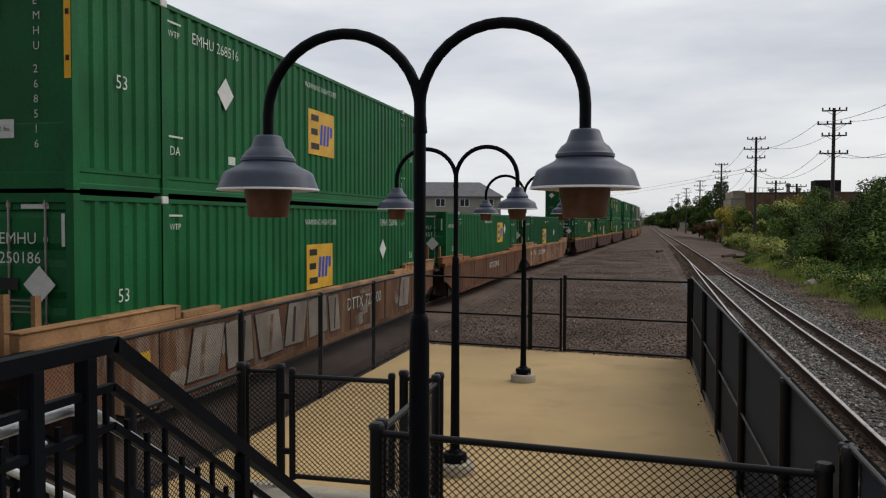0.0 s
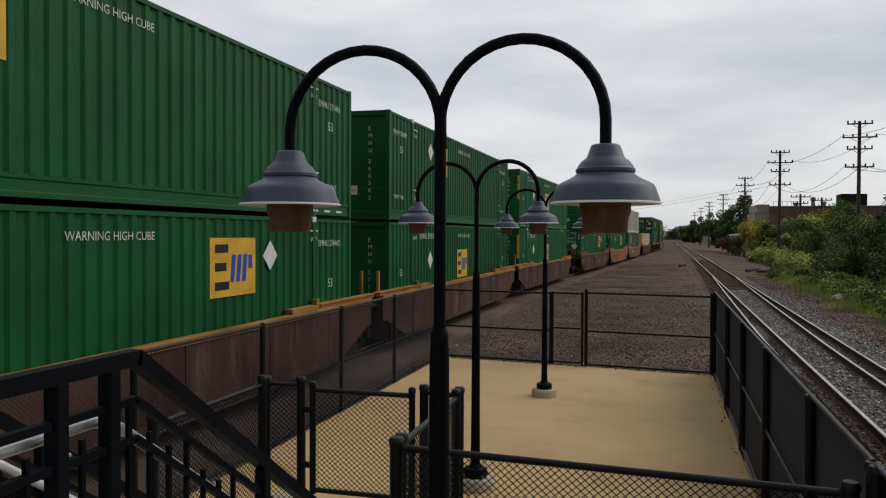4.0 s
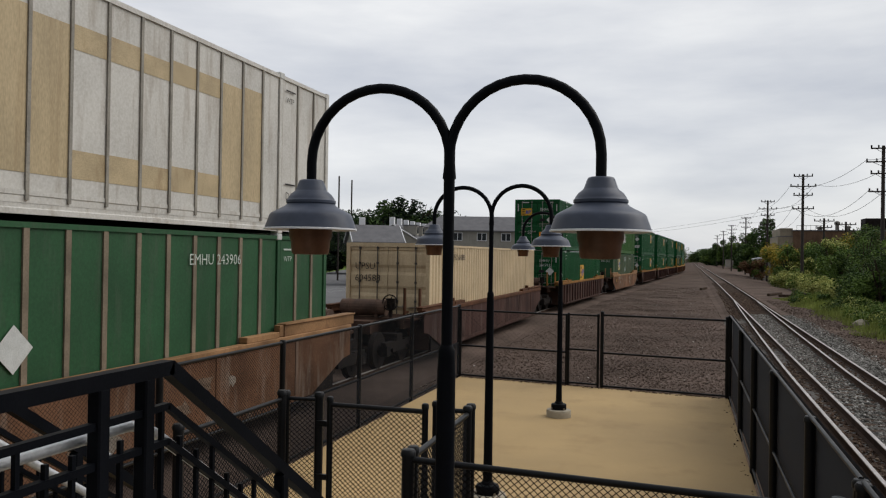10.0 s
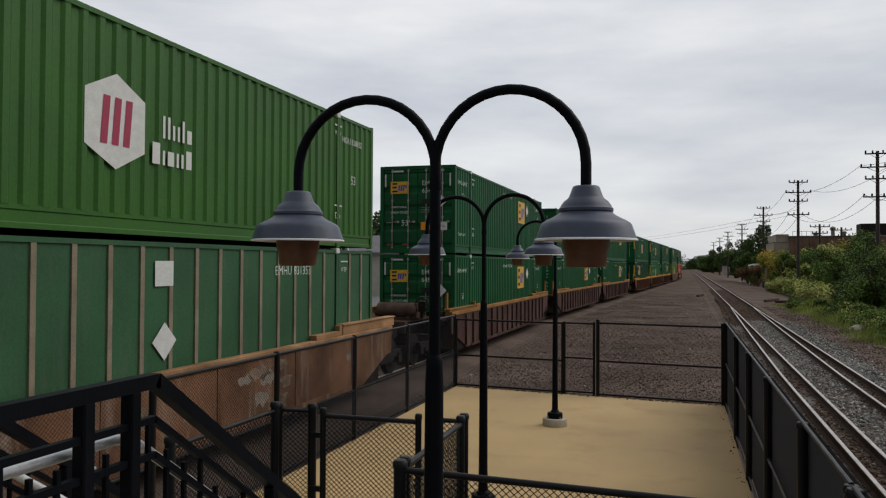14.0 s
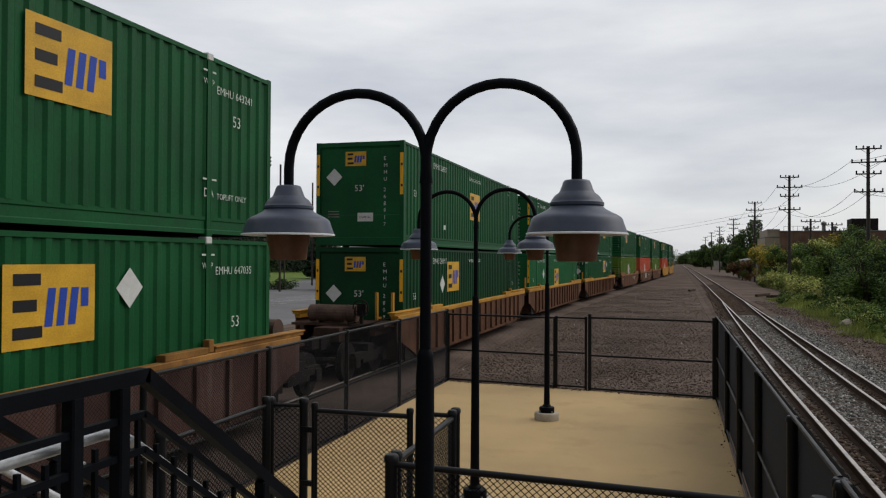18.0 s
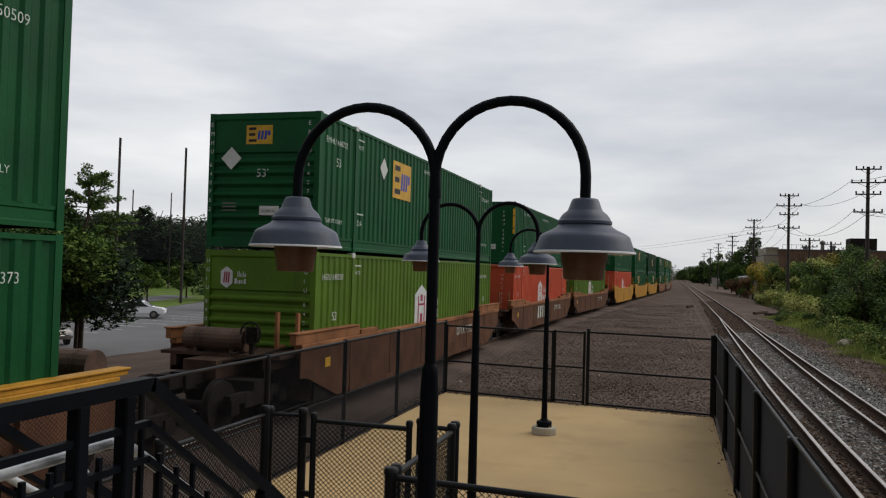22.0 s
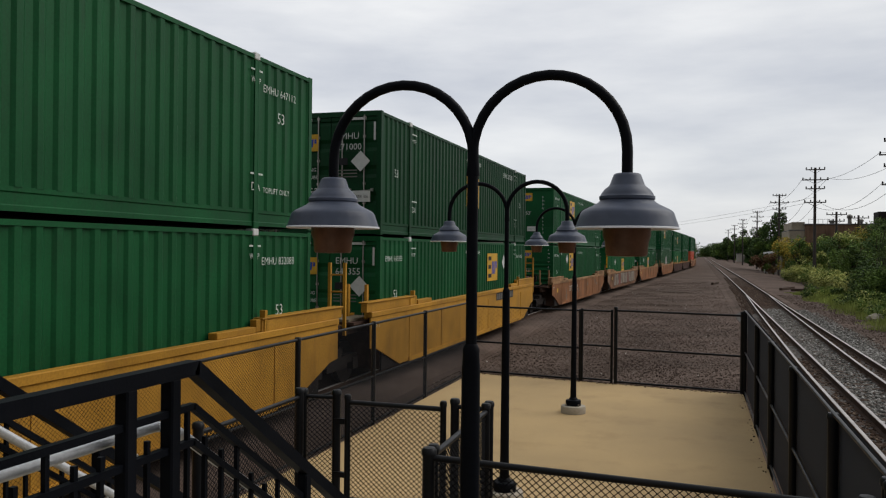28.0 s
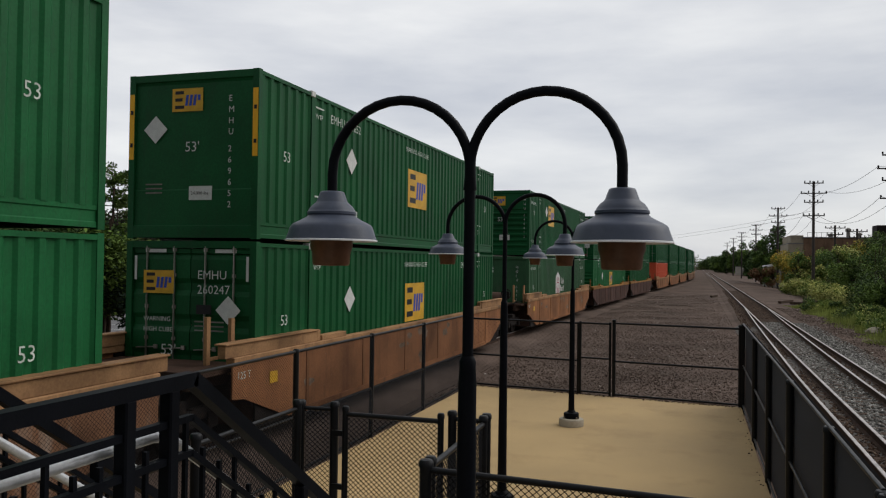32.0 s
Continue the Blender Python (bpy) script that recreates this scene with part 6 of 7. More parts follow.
me.vertices.foreach_set("co", v.ravel())
me.loops.add(3 * n)
me.loops.foreach_set("vertex_index", np.arange(3 * n))
me.polygons.add(n)
me.polygons.foreach_set("loop_start", np.arange(0, 3 * n, 3))
me.materials.append(M["grass_blade"])
me.update(calc_edges=True)
tagged(new("weeds", me), "tall green weeds at the edge of the stones", "weeds", kind="stuff")

# trees beyond the freight track; DEEP leaves paint in their backlit silhouette shade
for i, (deg, dist, w, h, low) in enumerate(((46.5, 31, 4.4, 5.0, 0.15), (51.0, 32, 5.5, 7.0, 0.15), (47.8, 42, 6.0, 9.6, 0.15), (41.8, 39, 4.6, 7.6, 0.42), (45.4, 41, 5.2, 9.4, 0.2), (43.4, 44, 4.8, 7.6, 0.3), (40.6, 44, 3.4, 6.4, 0.48), (52.0, 41, 6.5, 9.0, 0.15))):
    x, y = -dist * math.sin(radians(deg)), dist * math.cos(radians(deg))
    shrub("yard_tree", x, y, ground_z(x, y) - 0.1, w, h, 17000, 0.13, [LD, DEEP, LG, LD] if i % 2 else [DEEP, LD, LD], 600 + i, "leafy tree beyond the freight track, silhouette shade put into its leaf colour", "tree", "yard trees", top=low)
# a light feathery sapling that stands above the others
t = thing("feathery_tree", "tall open tree with feathery fronds", "tree", at=Matrix.Translation((-26.1, 30.7, -2.1)))
bm = bmesh.new()
gs = random.Random(4)
tips = []
tube(bm, (0, 0, 0), (0.2, 0, 8.7), 0.12, 7, 0.04)
for k in range(44):
    a = gs.random() * math.tau
    z0 = 5.4 + 3.2 * gs.random()
    ln = (1.7 + 0.7 * gs.random()) * (1.25 - 0.11 * (z0 - 5.4) * 2)
    p, q = Vector((0.15, 0, z0)), Vector((0.15 + math.cos(a) * ln, math.sin(a) * ln, z0 + 0.9 - 1.0 * gs.random()))
    tube(bm, p, q, 0.025, 5, 0.01)
    tips.append((p, q))
part("trunk", bm, M["bark"], t)
blobs = []
for p, q in tips:
    for f in (0.35, 0.55, 0.75, 0.95):
        c = p.lerp(q, f)
        blobs.append((c.x, c.y, c.z - 0.08, 0.26, 0.26, 0.12))
part("crown", leaf_mesh("crown", blobs, 7000, 0.085, [LD, LG], 77), None, t)


# ---- beyond the freight track: car park, field, nets, houses ----
def drawn(name, pts, z, material, label, category):
    bm = bmesh.new()
    bm.faces.new([bm.verts.new((x, y, z)) for x, y in pts])
    return single(name, bm, material, label, category, kind="structure")


LOT = -2.0
drawn("car_park", [(-16, 10), (-16, 230), (-99, 230), (-31.2, 10)], LOT + 0.05, M["asphalt"], "pale asphalt car park beyond the train", "car park")
drawn("playing_field", [(-99.1, 230), (-99.1, 330), (-190, 330), (-190, 10), (-31.3, 10)], LOT + 0.06, M["grass"], "green grass playing field", "field")
drawn("field_path", [(-45.5, 40), (-63.0, 96.0), (-68.0, 96.0), (-50.5, 40)], LOT + 0.066, M["asphalt"], "grey path across the grass", "path")
drawn("verge", [(-15.9, 70), (-11.5, 70), (-11.5, 260), (-15.9, 260)], LOT + 0.4, M["grass"], "strip of grass beside the car park", "verge")
bm = bmesh.new()
for k in range(24):
    y = 40 + k * 2.8
    d = 0.06
    vs = [bm.verts.new(p) for p in ((-40 - 0.25 * k, y, LOT + 0.062), (-35 - 0.25 * k, y, LOT + 0.062), (-35 - 0.25 * k, y + 0.12, LOT + 0.062), (-40 - 0.25 * k, y + 0.12, LOT + 0.062))]
    bm.faces.new(vs)
single("bay_lines", bm, M["mark"], "white painted parking bay lines", "road marking", kind="structure")


def at_bearing(deg, dist):
    return -dist * math.sin(radians(deg)), dist * math.cos(radians(deg))


NETS = ((38.44, 91), (34.24, 95), (31.97, 100), (29.60, 107), (27.79, 113), (25.56, 139), (24.51, 136), (23.61, 143))
for deg, dist in NETS:
    x, y = at_bearing(deg, dist)
    bm = bmesh.new()
    tube(bm, (0, 0, 0), (0, 0, 15.7 - LOT), 0.16, 10, 0.13)
    single("net_pole", bm, M["pole_wood"], "tall dark pole of a ball field net", "pole", "net poles", at=Matrix.Translation((x, y, LOT)))
for deg, top in ((39.9, 14.6), (37.53, 14.75), (35.1, 14.6), (32.6, 14.7), (30.06, 14.6), (27.5, 14.4)):
    x, y = at_bearing(deg, 145)
    bm = bmesh.new()
    tube(bm, (0, 0, 0), (0, 0, top - LOT), 0.12, 8, 0.10)
    single("net_pole", bm, M["pole_wood"], "slim dark pole at the far side of the field", "pole", "net poles", at=Matrix.Translation((x, y, LOT)))
for deg, el, dist, face in ((44.87, 7.75, 183, 0), (28.89, 7.18, 205, 62), (29.35, 5.0, 312, 40), (19.3, 3.95, 330, 70)):
    x, y = at_bearing(deg, dist)
    top = 2.67 + dist * math.tan(radians(el)) - LOT
    t = thing("floodlight_mast", "grey mast with three rows of unlit floodlights", "floodlight", "floodlight masts", at=Matrix.Translation((x, y, LOT)) @ Matrix.Rotation(radians(deg + face), 4, "Z"))
    bm = bmesh.new()
    tube(bm, (0, 0, 0), (0, 0, top), 0.28, 10, 0.14)
    part("mast", bm, M["post_grey"], t)
    for r in range(3):
        bm = bmesh.new()
        box(bm, 0, -0.1, top - 0.3 - r * 0.95, 4.6, 0.12, 0.12)
        part("crossbar", bm, M["post_grey"], t)
        for k in range(6):
            bm = bmesh.new()
            turned(bm, ((0.14, 0.0), (0.3, 0.16), (0.36, 0.34), (0.05, 0.34)), 10)
            part("floodlight", bm, M["under"], t, at=Matrix.Translation((-2.0 + k * 0.8, -0.2, top - 0.3 - r * 0.95)) @ Matrix.Rotation(radians(110), 4, "X"))
for (da, ra), (db, rb) in zip(NETS, NETS[1:]):
    (xa, ya), (xb, yb) = at_bearing(da, ra), at_bearing(db, rb)
    bm = bmesh.new()
    bm.faces.new([bm.verts.new(p) for p in ((xa, ya, 2.9), (xb, yb, 2.9), (xb, yb, 7.6), (xa, ya, 7.6))])
    single("ball_net", bm, M["netting"], "dark hanging net between tall field poles", "net", "ball field nets")
# wooded ridge on a low hill
bm = bmesh.new()
rows = []
for k in range(61):
    deg = 16.2 + 38 * k / 60
    row = []
    for dist, el in ((300, 0.0), (335, 1.6), (365, 2.4), (420, 2.5), (520, 0.2)):
        x, y = at_bearing(deg, dist)
        row.append(bm.verts.new((x, y, -2.2 if el == 0.0 else 2.67 + dist * math.tan(radians(el)))))
    rows.append(row)
for ra, rb in zip(rows, rows[1:]):
    for i in range(4):
        bm.faces.new((ra[i], ra[i + 1], rb[i + 1], rb[i]))
single("hill", bm, M["leaf_far"], "dark wooded hillside behind the field", "hill", kind="structure", smooth=True)
bl = []
gh = random.Random(31)
for k in range(170):
    deg = 17.0 + 36 * k / 170 + gh.uniform(-0.2, 0.2)
    dist = 300 + gh.uniform(-40, 70)
    x, y = at_bearing(deg, dist)
    e = gh.uniform(5, 9)
    topz = 2.67 + dist * math.tan(radians(3.2 + 0.35 * noise.noise((deg * 0.8, 0, 0)))) - e * 0.7
    for dz in (0.0, 0.22, 0.45, 0.68, 0.9):
        bl.append((x + gh.uniform(-3, 3), y, topz * (1 - dz) - 1 + 2 * dz, e, e, e * 0.75))
tagged(new("wooded_ridge", leaf_mesh("wooded_ridge", bl, 200000, 0.6, [M["leaf_far"], M["leaf_far"], LD], 41)), "dark wooded ridge behind the field", "woods", kind="stuff")
for deg, dist, w, h in ((36.75, 150, 9, 14.6), (35.9, 156, 8, 12.5), (21.3, 182, 12, 17.0), (20.2, 186, 12, 18.4), (19.0, 188, 11, 17.6), (18.0, 190, 7, 15.4), (22.6, 178, 8, 12.6), (16.3, 192, 6, 12.6), (24.6, 186, 9, 10), (41.2, 110, 14, 9)):
    x, y = at_bearing(deg, dist)
    shrub("field_tree", x, y, LOT, w, h, 13000, 0.46, [LD, DEEP, LD], int(deg * 10), "round dark tree beyond the houses" if deg < 30 else "round dark tree at the edge of the field", "tree", "field trees", top=0.2)
for deg, dist, w, h in ((30.2, 82, 4.4, 6.4), (32.2, 104, 5.5, 6.0), (30.9, 138, 5.5, 7.4), (39.1, 79, 2.9, 4.6), (36.4, 98, 3.2, 4.4), (33.9, 110, 4.0, 5.0)):
    x, y = at_bearing(deg, dist)
    shrub("young_tree", x, y, LOT, w, h, 5200, 0.17, [LG, LG, LD], int(deg * 10) + 7, "small green tree with a thin trunk on the grass", "tree", "young trees", top=0.42)
for deg in (32.6, 31.3, 30.0, 28.7, 27.4):
    x, y = at_bearing(deg, 121)
    shrub("low_hedge", x, y, LOT, 3.4, 1.25, 1800, 0.14, [LD, M["leaf_far"]], int(deg * 20), "low clipped dark hedge", "hedge", "car park hedges", trunk=False)


def house(x, y, turn, length, depth, eave, ridge, wall, label, windows, hip=0.0, dormers=0, chimneys=1, group="town houses"):
    """A terraced block: walls, windows with panes, gable or hipped roof, chimneys and dormers."""
    t = thing("house", label, "house", group, at=pose(x, y, LOT, 0, 0, turn))
    bm = bmesh.new()
    pts = ((-depth / 2, 0), (depth / 2, 0), (depth / 2, eave)) + (() if hip else ((0, ridge - 0.1),)) + ((-depth / 2, eave),)
    lo = [bm.verts.new((0, a, b)) for a, b in pts]
    hi = [bm.verts.new((length, a, b)) for a, b in pts]
    bm.faces.new(lo)
    bm.faces.new(list(reversed(hi)))
    for i in range(len(pts)):
        bm.faces.new((lo[i], hi[i], hi[(i + 1) % len(pts)], lo[(i + 1) % len(pts)]))
    part("wall", bm, wall, t)
    bm = bmesh.new()
    o = 0.45
    drop = (ridge - eave) * o / (depth / 2)
    ring = []
    for dz in (0.0, -0.2):
        c = [bm.verts.new((px, py, eave - drop + 0.1 + dz)) for px, py in ((-o, -depth / 2 - o), (length + o, -depth / 2 - o), (length + o, depth / 2 + o), (-o, depth / 2 + o))]
        r = [bm.verts.new((hip - (0 if hip else o), 0, ridge + 0.1 + dz)), bm.verts.new((length - hip + (0 if hip else o), 0, ridge + 0.1 + dz))]
        bm.faces.new((c[0], c[1], r[1], r[0]))
        bm.faces.new((c[2], c[3], r[0], r[1]))
        if hip:
            bm.faces.new((c[1], c[2], r[1]))
            bm.faces.new((c[3], c[0], r[0]))
        ring.append(c)
    for i in range(4):
        bm.faces.new((ring[0][i], ring[0][(i + 1) % 4], ring[1][(i + 1) % 4], ring[1][i])) if hip or i % 2 == 0 else None
    part("roof", bm, M["roof_grey"], t, "grey shingle roof")
    if not hip:
        for px in (-o, length + o):
            for sgn in (-1, 1):
                bm = bmesh.new()
                tube(bm, (px, sgn * (depth / 2 + o), eave - drop + 0.05), (px, 0, ridge + 0.05), 0.07, 6)
                part("bargeboard", bm, M["rim"], t, "white bargeboard")
    for k in range(windows):
        for z in (1.9, eave - 1.25):
            px = length * (k + 0.5) / windows
            w = part("window", dressed("house_window", M["rim"], lambda bm: box(bm, 0, 0, 0, 1.7, 0.12, 1.4)), None, t, "white framed window", at=Matrix.Translation((px, -depth / 2 - 0.03, z)))
            part("pane", dressed("house_pane", M["pane"], lambda bm: (box(bm, -0.40, -0.05, 0, 0.68, 0.06, 1.2), box(bm, 0.40, -0.05, 0, 0.68, 0.06, 1.2))), None, w)
    slope = (ridge - eave) / (depth / 2)
    for k in range(dormers):
        px = length * (k + 0.5) / dormers
        bm = bmesh.new()
        box(bm, px, -depth * 0.30, eave + slope * depth * 0.2 + 0.55, 1.5, depth * 0.28, 1.5)
        d = part("dormer", bm, M["siding"], t, "pale dormer")
        bm = bmesh.new()
        box(bm, px, -depth * 0.30, eave + slope * depth * 0.2 + 1.38, 1.8, depth * 0.32, 0.16)
        part("dormer_roof", bm, M["roof_grey"], d)
        bm = bmesh.new()
        box(bm, px, -depth * 0.44 - 0.03, eave + slope * depth * 0.2 + 0.6, 0.9, 0.06, 1.0)
        part("pane", bm, M["pane"], d)
    for k in range(chimneys):
        bm = bmesh.new()
        box(bm, length * (k + 0.25) / max(1, chimneys), 0.5, ridge + 0.35, 0.8, 0.8, 1.7)
        bevelled(bm, 0.04, 1)
        part("chimney", bm, M["rim"], t, "white rendered chimney")
    return t


house(*at_bearing(23.6, 118), 32, 6.8, 8, 6.5, 8.8, M["siding"], "pale sided end terrace with grey roof", 2, chimneys=1)
house(*at_bearing(20.6, 128), 97, 36, 8, 7.0, 9.4, M["siding"], "pale sided terrace with dormers and white chimneys", 9, dormers=8, chimneys=7)
house(*at_bearing(18.55, 143), 17, 21.0, 9.5, 9.1, 11.5, M["siding"], "long pale sided block with a hipped grey roof", 5, hip=3.2, chimneys=1)


def parked_car(x, y, turn, colour, label):
    """A small saloon: body, cabin glass, wheels, lights."""
    t = thing("parked_car", label, "car", "parked cars", at=pose(x, y, LOT + 0.05, 0, 0, turn))
    prof = ((-2.2, 0.35), (-2.25, 0.62), (-2.1, 0.82), (-1.2, 0.92), (-0.55, 1.38), (0.75, 1.42), (1.5, 0.98), (2.15, 0.88), (2.25, 0.6), (2.2, 0.35))
    bm = bmesh.new()
    lo = [bm.verts.new((-0.86, a, b)) for a, b in prof]
    hi = [bm.verts.new((0.86, a, b)) for a, b in prof]
    bm.faces.new(lo)
    bm.faces.new(list(reversed(hi)))
    for i in range(len(prof)):
        j = (i + 1) % len(prof)
        bm.faces.new((lo[i], lo[j], hi[j], hi[i]))
    bevelled(bm, 0.07, 2)
    part("body", bm, colour, t, smooth=True)
    for s in (-1, 1):
        bm = bmesh.new()
        f = [bm.verts.new((s * 0.868, a, b)) for a, b in ((-1.0, 0.95), (-0.5, 1.30), (0.7, 1.33), (1.25, 1.0))]
        bm.faces.new(f)
        part("side_window", bm, M["pane"], t, "dark side glass")
        for yy in (-1.4, 1.35):
            bm = bmesh.new()
            bmesh.ops.create_cone(bm, cap_ends=True, segments=20, radius1=0.32, radius2=0.32, depth=0.2, matrix=Matrix.Translation((s * 0.8, yy, 0.32)) @ Matrix.Rotation(radians(90), 4, "Y"))
            w = part("wheel", bm, M["logo_black"], t, "black tyre")
            bm = bmesh.new()
            bmesh.ops.create_cone(bm, cap_ends=True, segments=16, radius1=0.2, radius2=0.2, depth=0.03, matrix=Matrix.Translation((s * 0.905, yy, 0.32)) @ Matrix.Rotation(radians(90), 4, "Y"))
            part("rim", bm, M["steel"], w)
        for yy, mm in ((-2.24, M["rim"]), (2.24, M["logo_red"])):
            bm = bmesh.new()
            box(bm, s * 0.62, yy, 0.68, 0.32, 0.05, 0.14)
            part("light", bm, mm, t)
    bm = bmesh.new()
    bm.faces.new([bm.verts.new(p) for p in ((-0.7, -1.18, 0.955), (0.7, -1.18, 0.955), (0.64, -0.62, 1.352), (-0.64, -0.62, 1.352))])
    part("windscreen", bm, M["pane"], t)
    return t


for deg, dist, turn, paintwork, colour in ((30.65, 103, 118, "logo_black", "black"), (37.0, 70, 120, "rim", "white"), (44.4, 47, 60, "rim", "white"), (42.6, 49, 60, "steel", "silver")):
    x, y = at_bearing(deg, dist)
    parked_car(x, y, turn, M[paintwork], colour + " saloon parked on the asphalt")
t = thing("field_pavilion", "low white pavilion at the far side of the field", "pavilion", at=pose(*at_bearing(37.2, 205), LOT, 0, 0, 37))
for name, mat, cx, cz, sx, sz, lab in (("wall", M["siding"], 0, 2.2, 8.0, 4.4, "pale lower wall"), ("upper_wall", M["rim"], 0, 5.2, 8.2, 1.6, "white upper wall"), ("roof", M["roof_grey"], 0, 6.12, 8.6, 0.24, "grey flat roof"), ("tower", M["rim"], 5.2, 4.2, 2.2, 8.4, "white stair tower")):
    bm = bmesh.new()
    box(bm, cx, 0, cz, sx, 3.6, sz)
    bevelled(bm, 0.04, 1)
    part(name, bm, mat, t, lab)


# ---- poles, wires and works on the main track's far side ----
POLES = []


def utility_pole(x, y, base, top, arms, big=False):
    t = thing("utility_pole", "dark wooden utility pole with several crossarms", "utility pole", "utility poles", at=Matrix.Translation((x, y, base)))
    h = top - base
    bm = bmesh.new()
    tube(bm, (0, 0, 0), (0, 0, h), 0.20, 10, 0.14)
    part("shaft", bm, M["pole_wood"], t, smooth=True)
    for z, w in arms:
        bm = bmesh.new()
        box(bm, 0, -0.17, h - z, w, 0.10, 0.12)
        arm = part("crossarm", bm, M["pole_wood"], t)
        for s in (-1, 1):
            bm = bmesh.new()
            tube(bm, (s * w * 0.30, -0.17, h - z - 0.05), (0, -0.12, h - z - 0.45), 0.022, 5)
            part("brace", bm, M["pole_wood"], arm)
            for f in (0.47, 0.2):
                bm = bmesh.new()
                turned(bm, ((0.03, 0.0), (0.09, 0.06), (0.05, 0.12), (0.09, 0.17), (0.04, 0.24), (0.001, 0.25)), 8, (s * w * f, -0.17, h - z + 0.06))
                part("insulator", bm, M["under"], arm)
    POLES.append((x, y, top, arms))
    return t


A4 = ((0.25, 2.1), (1.45, 2.85), (2.5, 2.1), (4.1, 2.4))
for x, y, top in ((16.63, 79.2, 13.0), (13.06, 102.95, 12.89), (12.77, 143.7, 12.62), (13.5, 208, 13.0), (12.6, 256, 13.0), (12.4, 310, 13.0), (12.2, 370, 13.0), (18.5, 46.0, 13.2)):
    utility_pole(x, y, -1.4, top, A4 if y < 300 else A4[:2])
for x, y, top in ((18.2, 122, 8.6), (21.3, 124, 8.2)):
    utility_pole(x, y, -1.4, top, ((0.4, 2.6), (1.3, 2.0)))


def wire(a, b, sag, r):
    cu = bpy.data.curves.new("overhead_wire", "CURVE")
    cu.dimensions, cu.bevel_depth, cu.bevel_resolution = "3D", r, 1
    sp = cu.splines.new("POLY")
    n = 14
    sp.points.add(n)
    a, b = Vector(a), Vector(b)
    for i in range(n + 1):
        f = i / n
        p = a.lerp(b, f)
        p.z -= sag * 4 * f * (1 - f)
        sp.points[i].co = (*p, 1)
    cu.materials.append(M["wire"])
    return tagged(new("overhead_wire", cu), "thin black sagging overhead wire", "wire", "overhead wires")


runs = [POLES[7], POLES[0], POLES[1], POLES[2], POLES[3], POLES[4]]
for p, q in zip(runs, runs[1:]):
    for (z, w), f in ((A4[1], -0.47), (A4[1], 0.47), (A4[3], -0.45), (A4[3], 0.1)):
        wire((p[0] + w * f, p[1], p[2] - z + 0.2), (q[0] + w * f, q[1], q[2] - z + 0.2), 1.0 if z < 4 else 1.7, 0.018)

for za, zb in ((9.4, 10.6), (8.9, 9.9)):
    wire((13.06, 102.95, za), (-24.0, 260.0, zb), 0.8, 0.016)

works = thing("works_building", "low brown works with pale stacked panels and a dark roof tank", "industrial building", at=pose(17.0, 150, -1.6, 0, 0, 0))
for name, mat, cx, cy, cz, sx, sy, sz, lab in (("wall", M["brick_dull"], 14.7, 12, 4.7, 28, 20, 9.4, "brown streaked wall"), ("roof_edge", M["roof_grey"], 14.7, 12, 9.5, 28.4, 20.4, 0.2, "grey flat roof edge"), ("pale_panel", M["panel_tan"], -0.75, 9.0, 3.4, 2.9, 14, 6.8, "pale panelled wing"), ("pale_panel", M["panel_tan"], -0.55, 9.2, 7.65, 2.5, 14, 1.5, ""), ("pale_panel", M["panel_tan"], -0.35, 9.4, 9.2, 2.1, 14, 1.4, ""), ("panel_band", M["roof_grey"], -0.75, 9.0, 6.85, 3.0, 14.2, 0.14, ""), ("panel_band", M["roof_grey"], -0.55, 9.2, 8.45, 2.6, 14.2, 0.12, ""), ("roof_tank", M["under"], 14.4, 5, 10.6, 4.2, 4.0, 2.2, "dark rooftop tank")):
    bm = bmesh.new()
    box(bm, cx, cy, cz, sx, sy, sz)
    bevelled(bm, 0.05, 1)
    part(name, bm, mat, works, lab)
for k in range(9):
    bm = bmesh.new()
    box(bm, 1.2 + k * 3.0, 1.93, 4.6, 0.35, 0.2, 9.0)
    part("pilaster", bm, M["brick_dull"], works)
for k in range(3):
    bm = bmesh.new()
    for j in range(2):
        tube(bm, (7.6 + j * 0.9, 0.6, 5.6 + 0.9 * j), (9.9 + j * 0.2, 0.6, 8.9), 0.06, 6) if k == 0 else None
    if k == 1:
        box(bm, 0, 0, 0, 3.6, 1.0, 0.16, Matrix.Translation((8.7, 1.0, 7.1)) @ Matrix.Rotation(radians(-48), 4, "Y"))
    if k == 2:
        box(bm, 10.6, 1.0, 8.5, 1.6, 1.2, 0.14)
    part(("stair_rail", "stair_flight", "stair_landing")[k], bm, M["stair_yellow"], works, "yellow metal outside stair")
for k in range(7):
    bm = bmesh.new()
    tube(bm, (1.4 + k * 0.75, 3.0, 9.55), (1.4 + k * 0.75, 3.0, 10.45), 0.03, 5)
    if k < 6:
        tube(bm, (1.4 + k * 0.75, 3.0, 10.4), (2.15 + k * 0.75, 3.0, 10.4), 0.03, 5)
    part("roof_railing", bm, M["under"], works)
for k, (x, h, r) in enumerate(((8.2, 1.5, 0.32), (5.4, 0.5, 0.4), (10.0, 0.7, 0.3))):
    bm = bmesh.new()
    turned(bm, ((r, 9.55), (r, 9.55 + h * 0.7), (r * 1.5, 9.6 + h * 0.72), (r * 1.5, 9.6 + h), (r * 0.6, 9.8 + h), (0.01, 9.85 + h)), 14, (x, 5, 0))
    part("vent", bm, M["post_grey"], works, smooth=True)
shed = thing("white_shed", "low shed with a white roof beyond the bushes", "shed", at=pose(13.2, 160, -1.2))
bm = bmesh.new()
box(bm, 0, 0, 1.9, 2.8, 5.0, 3.8)
part("wall", bm, M["siding"], shed)
bm = bmesh.new()
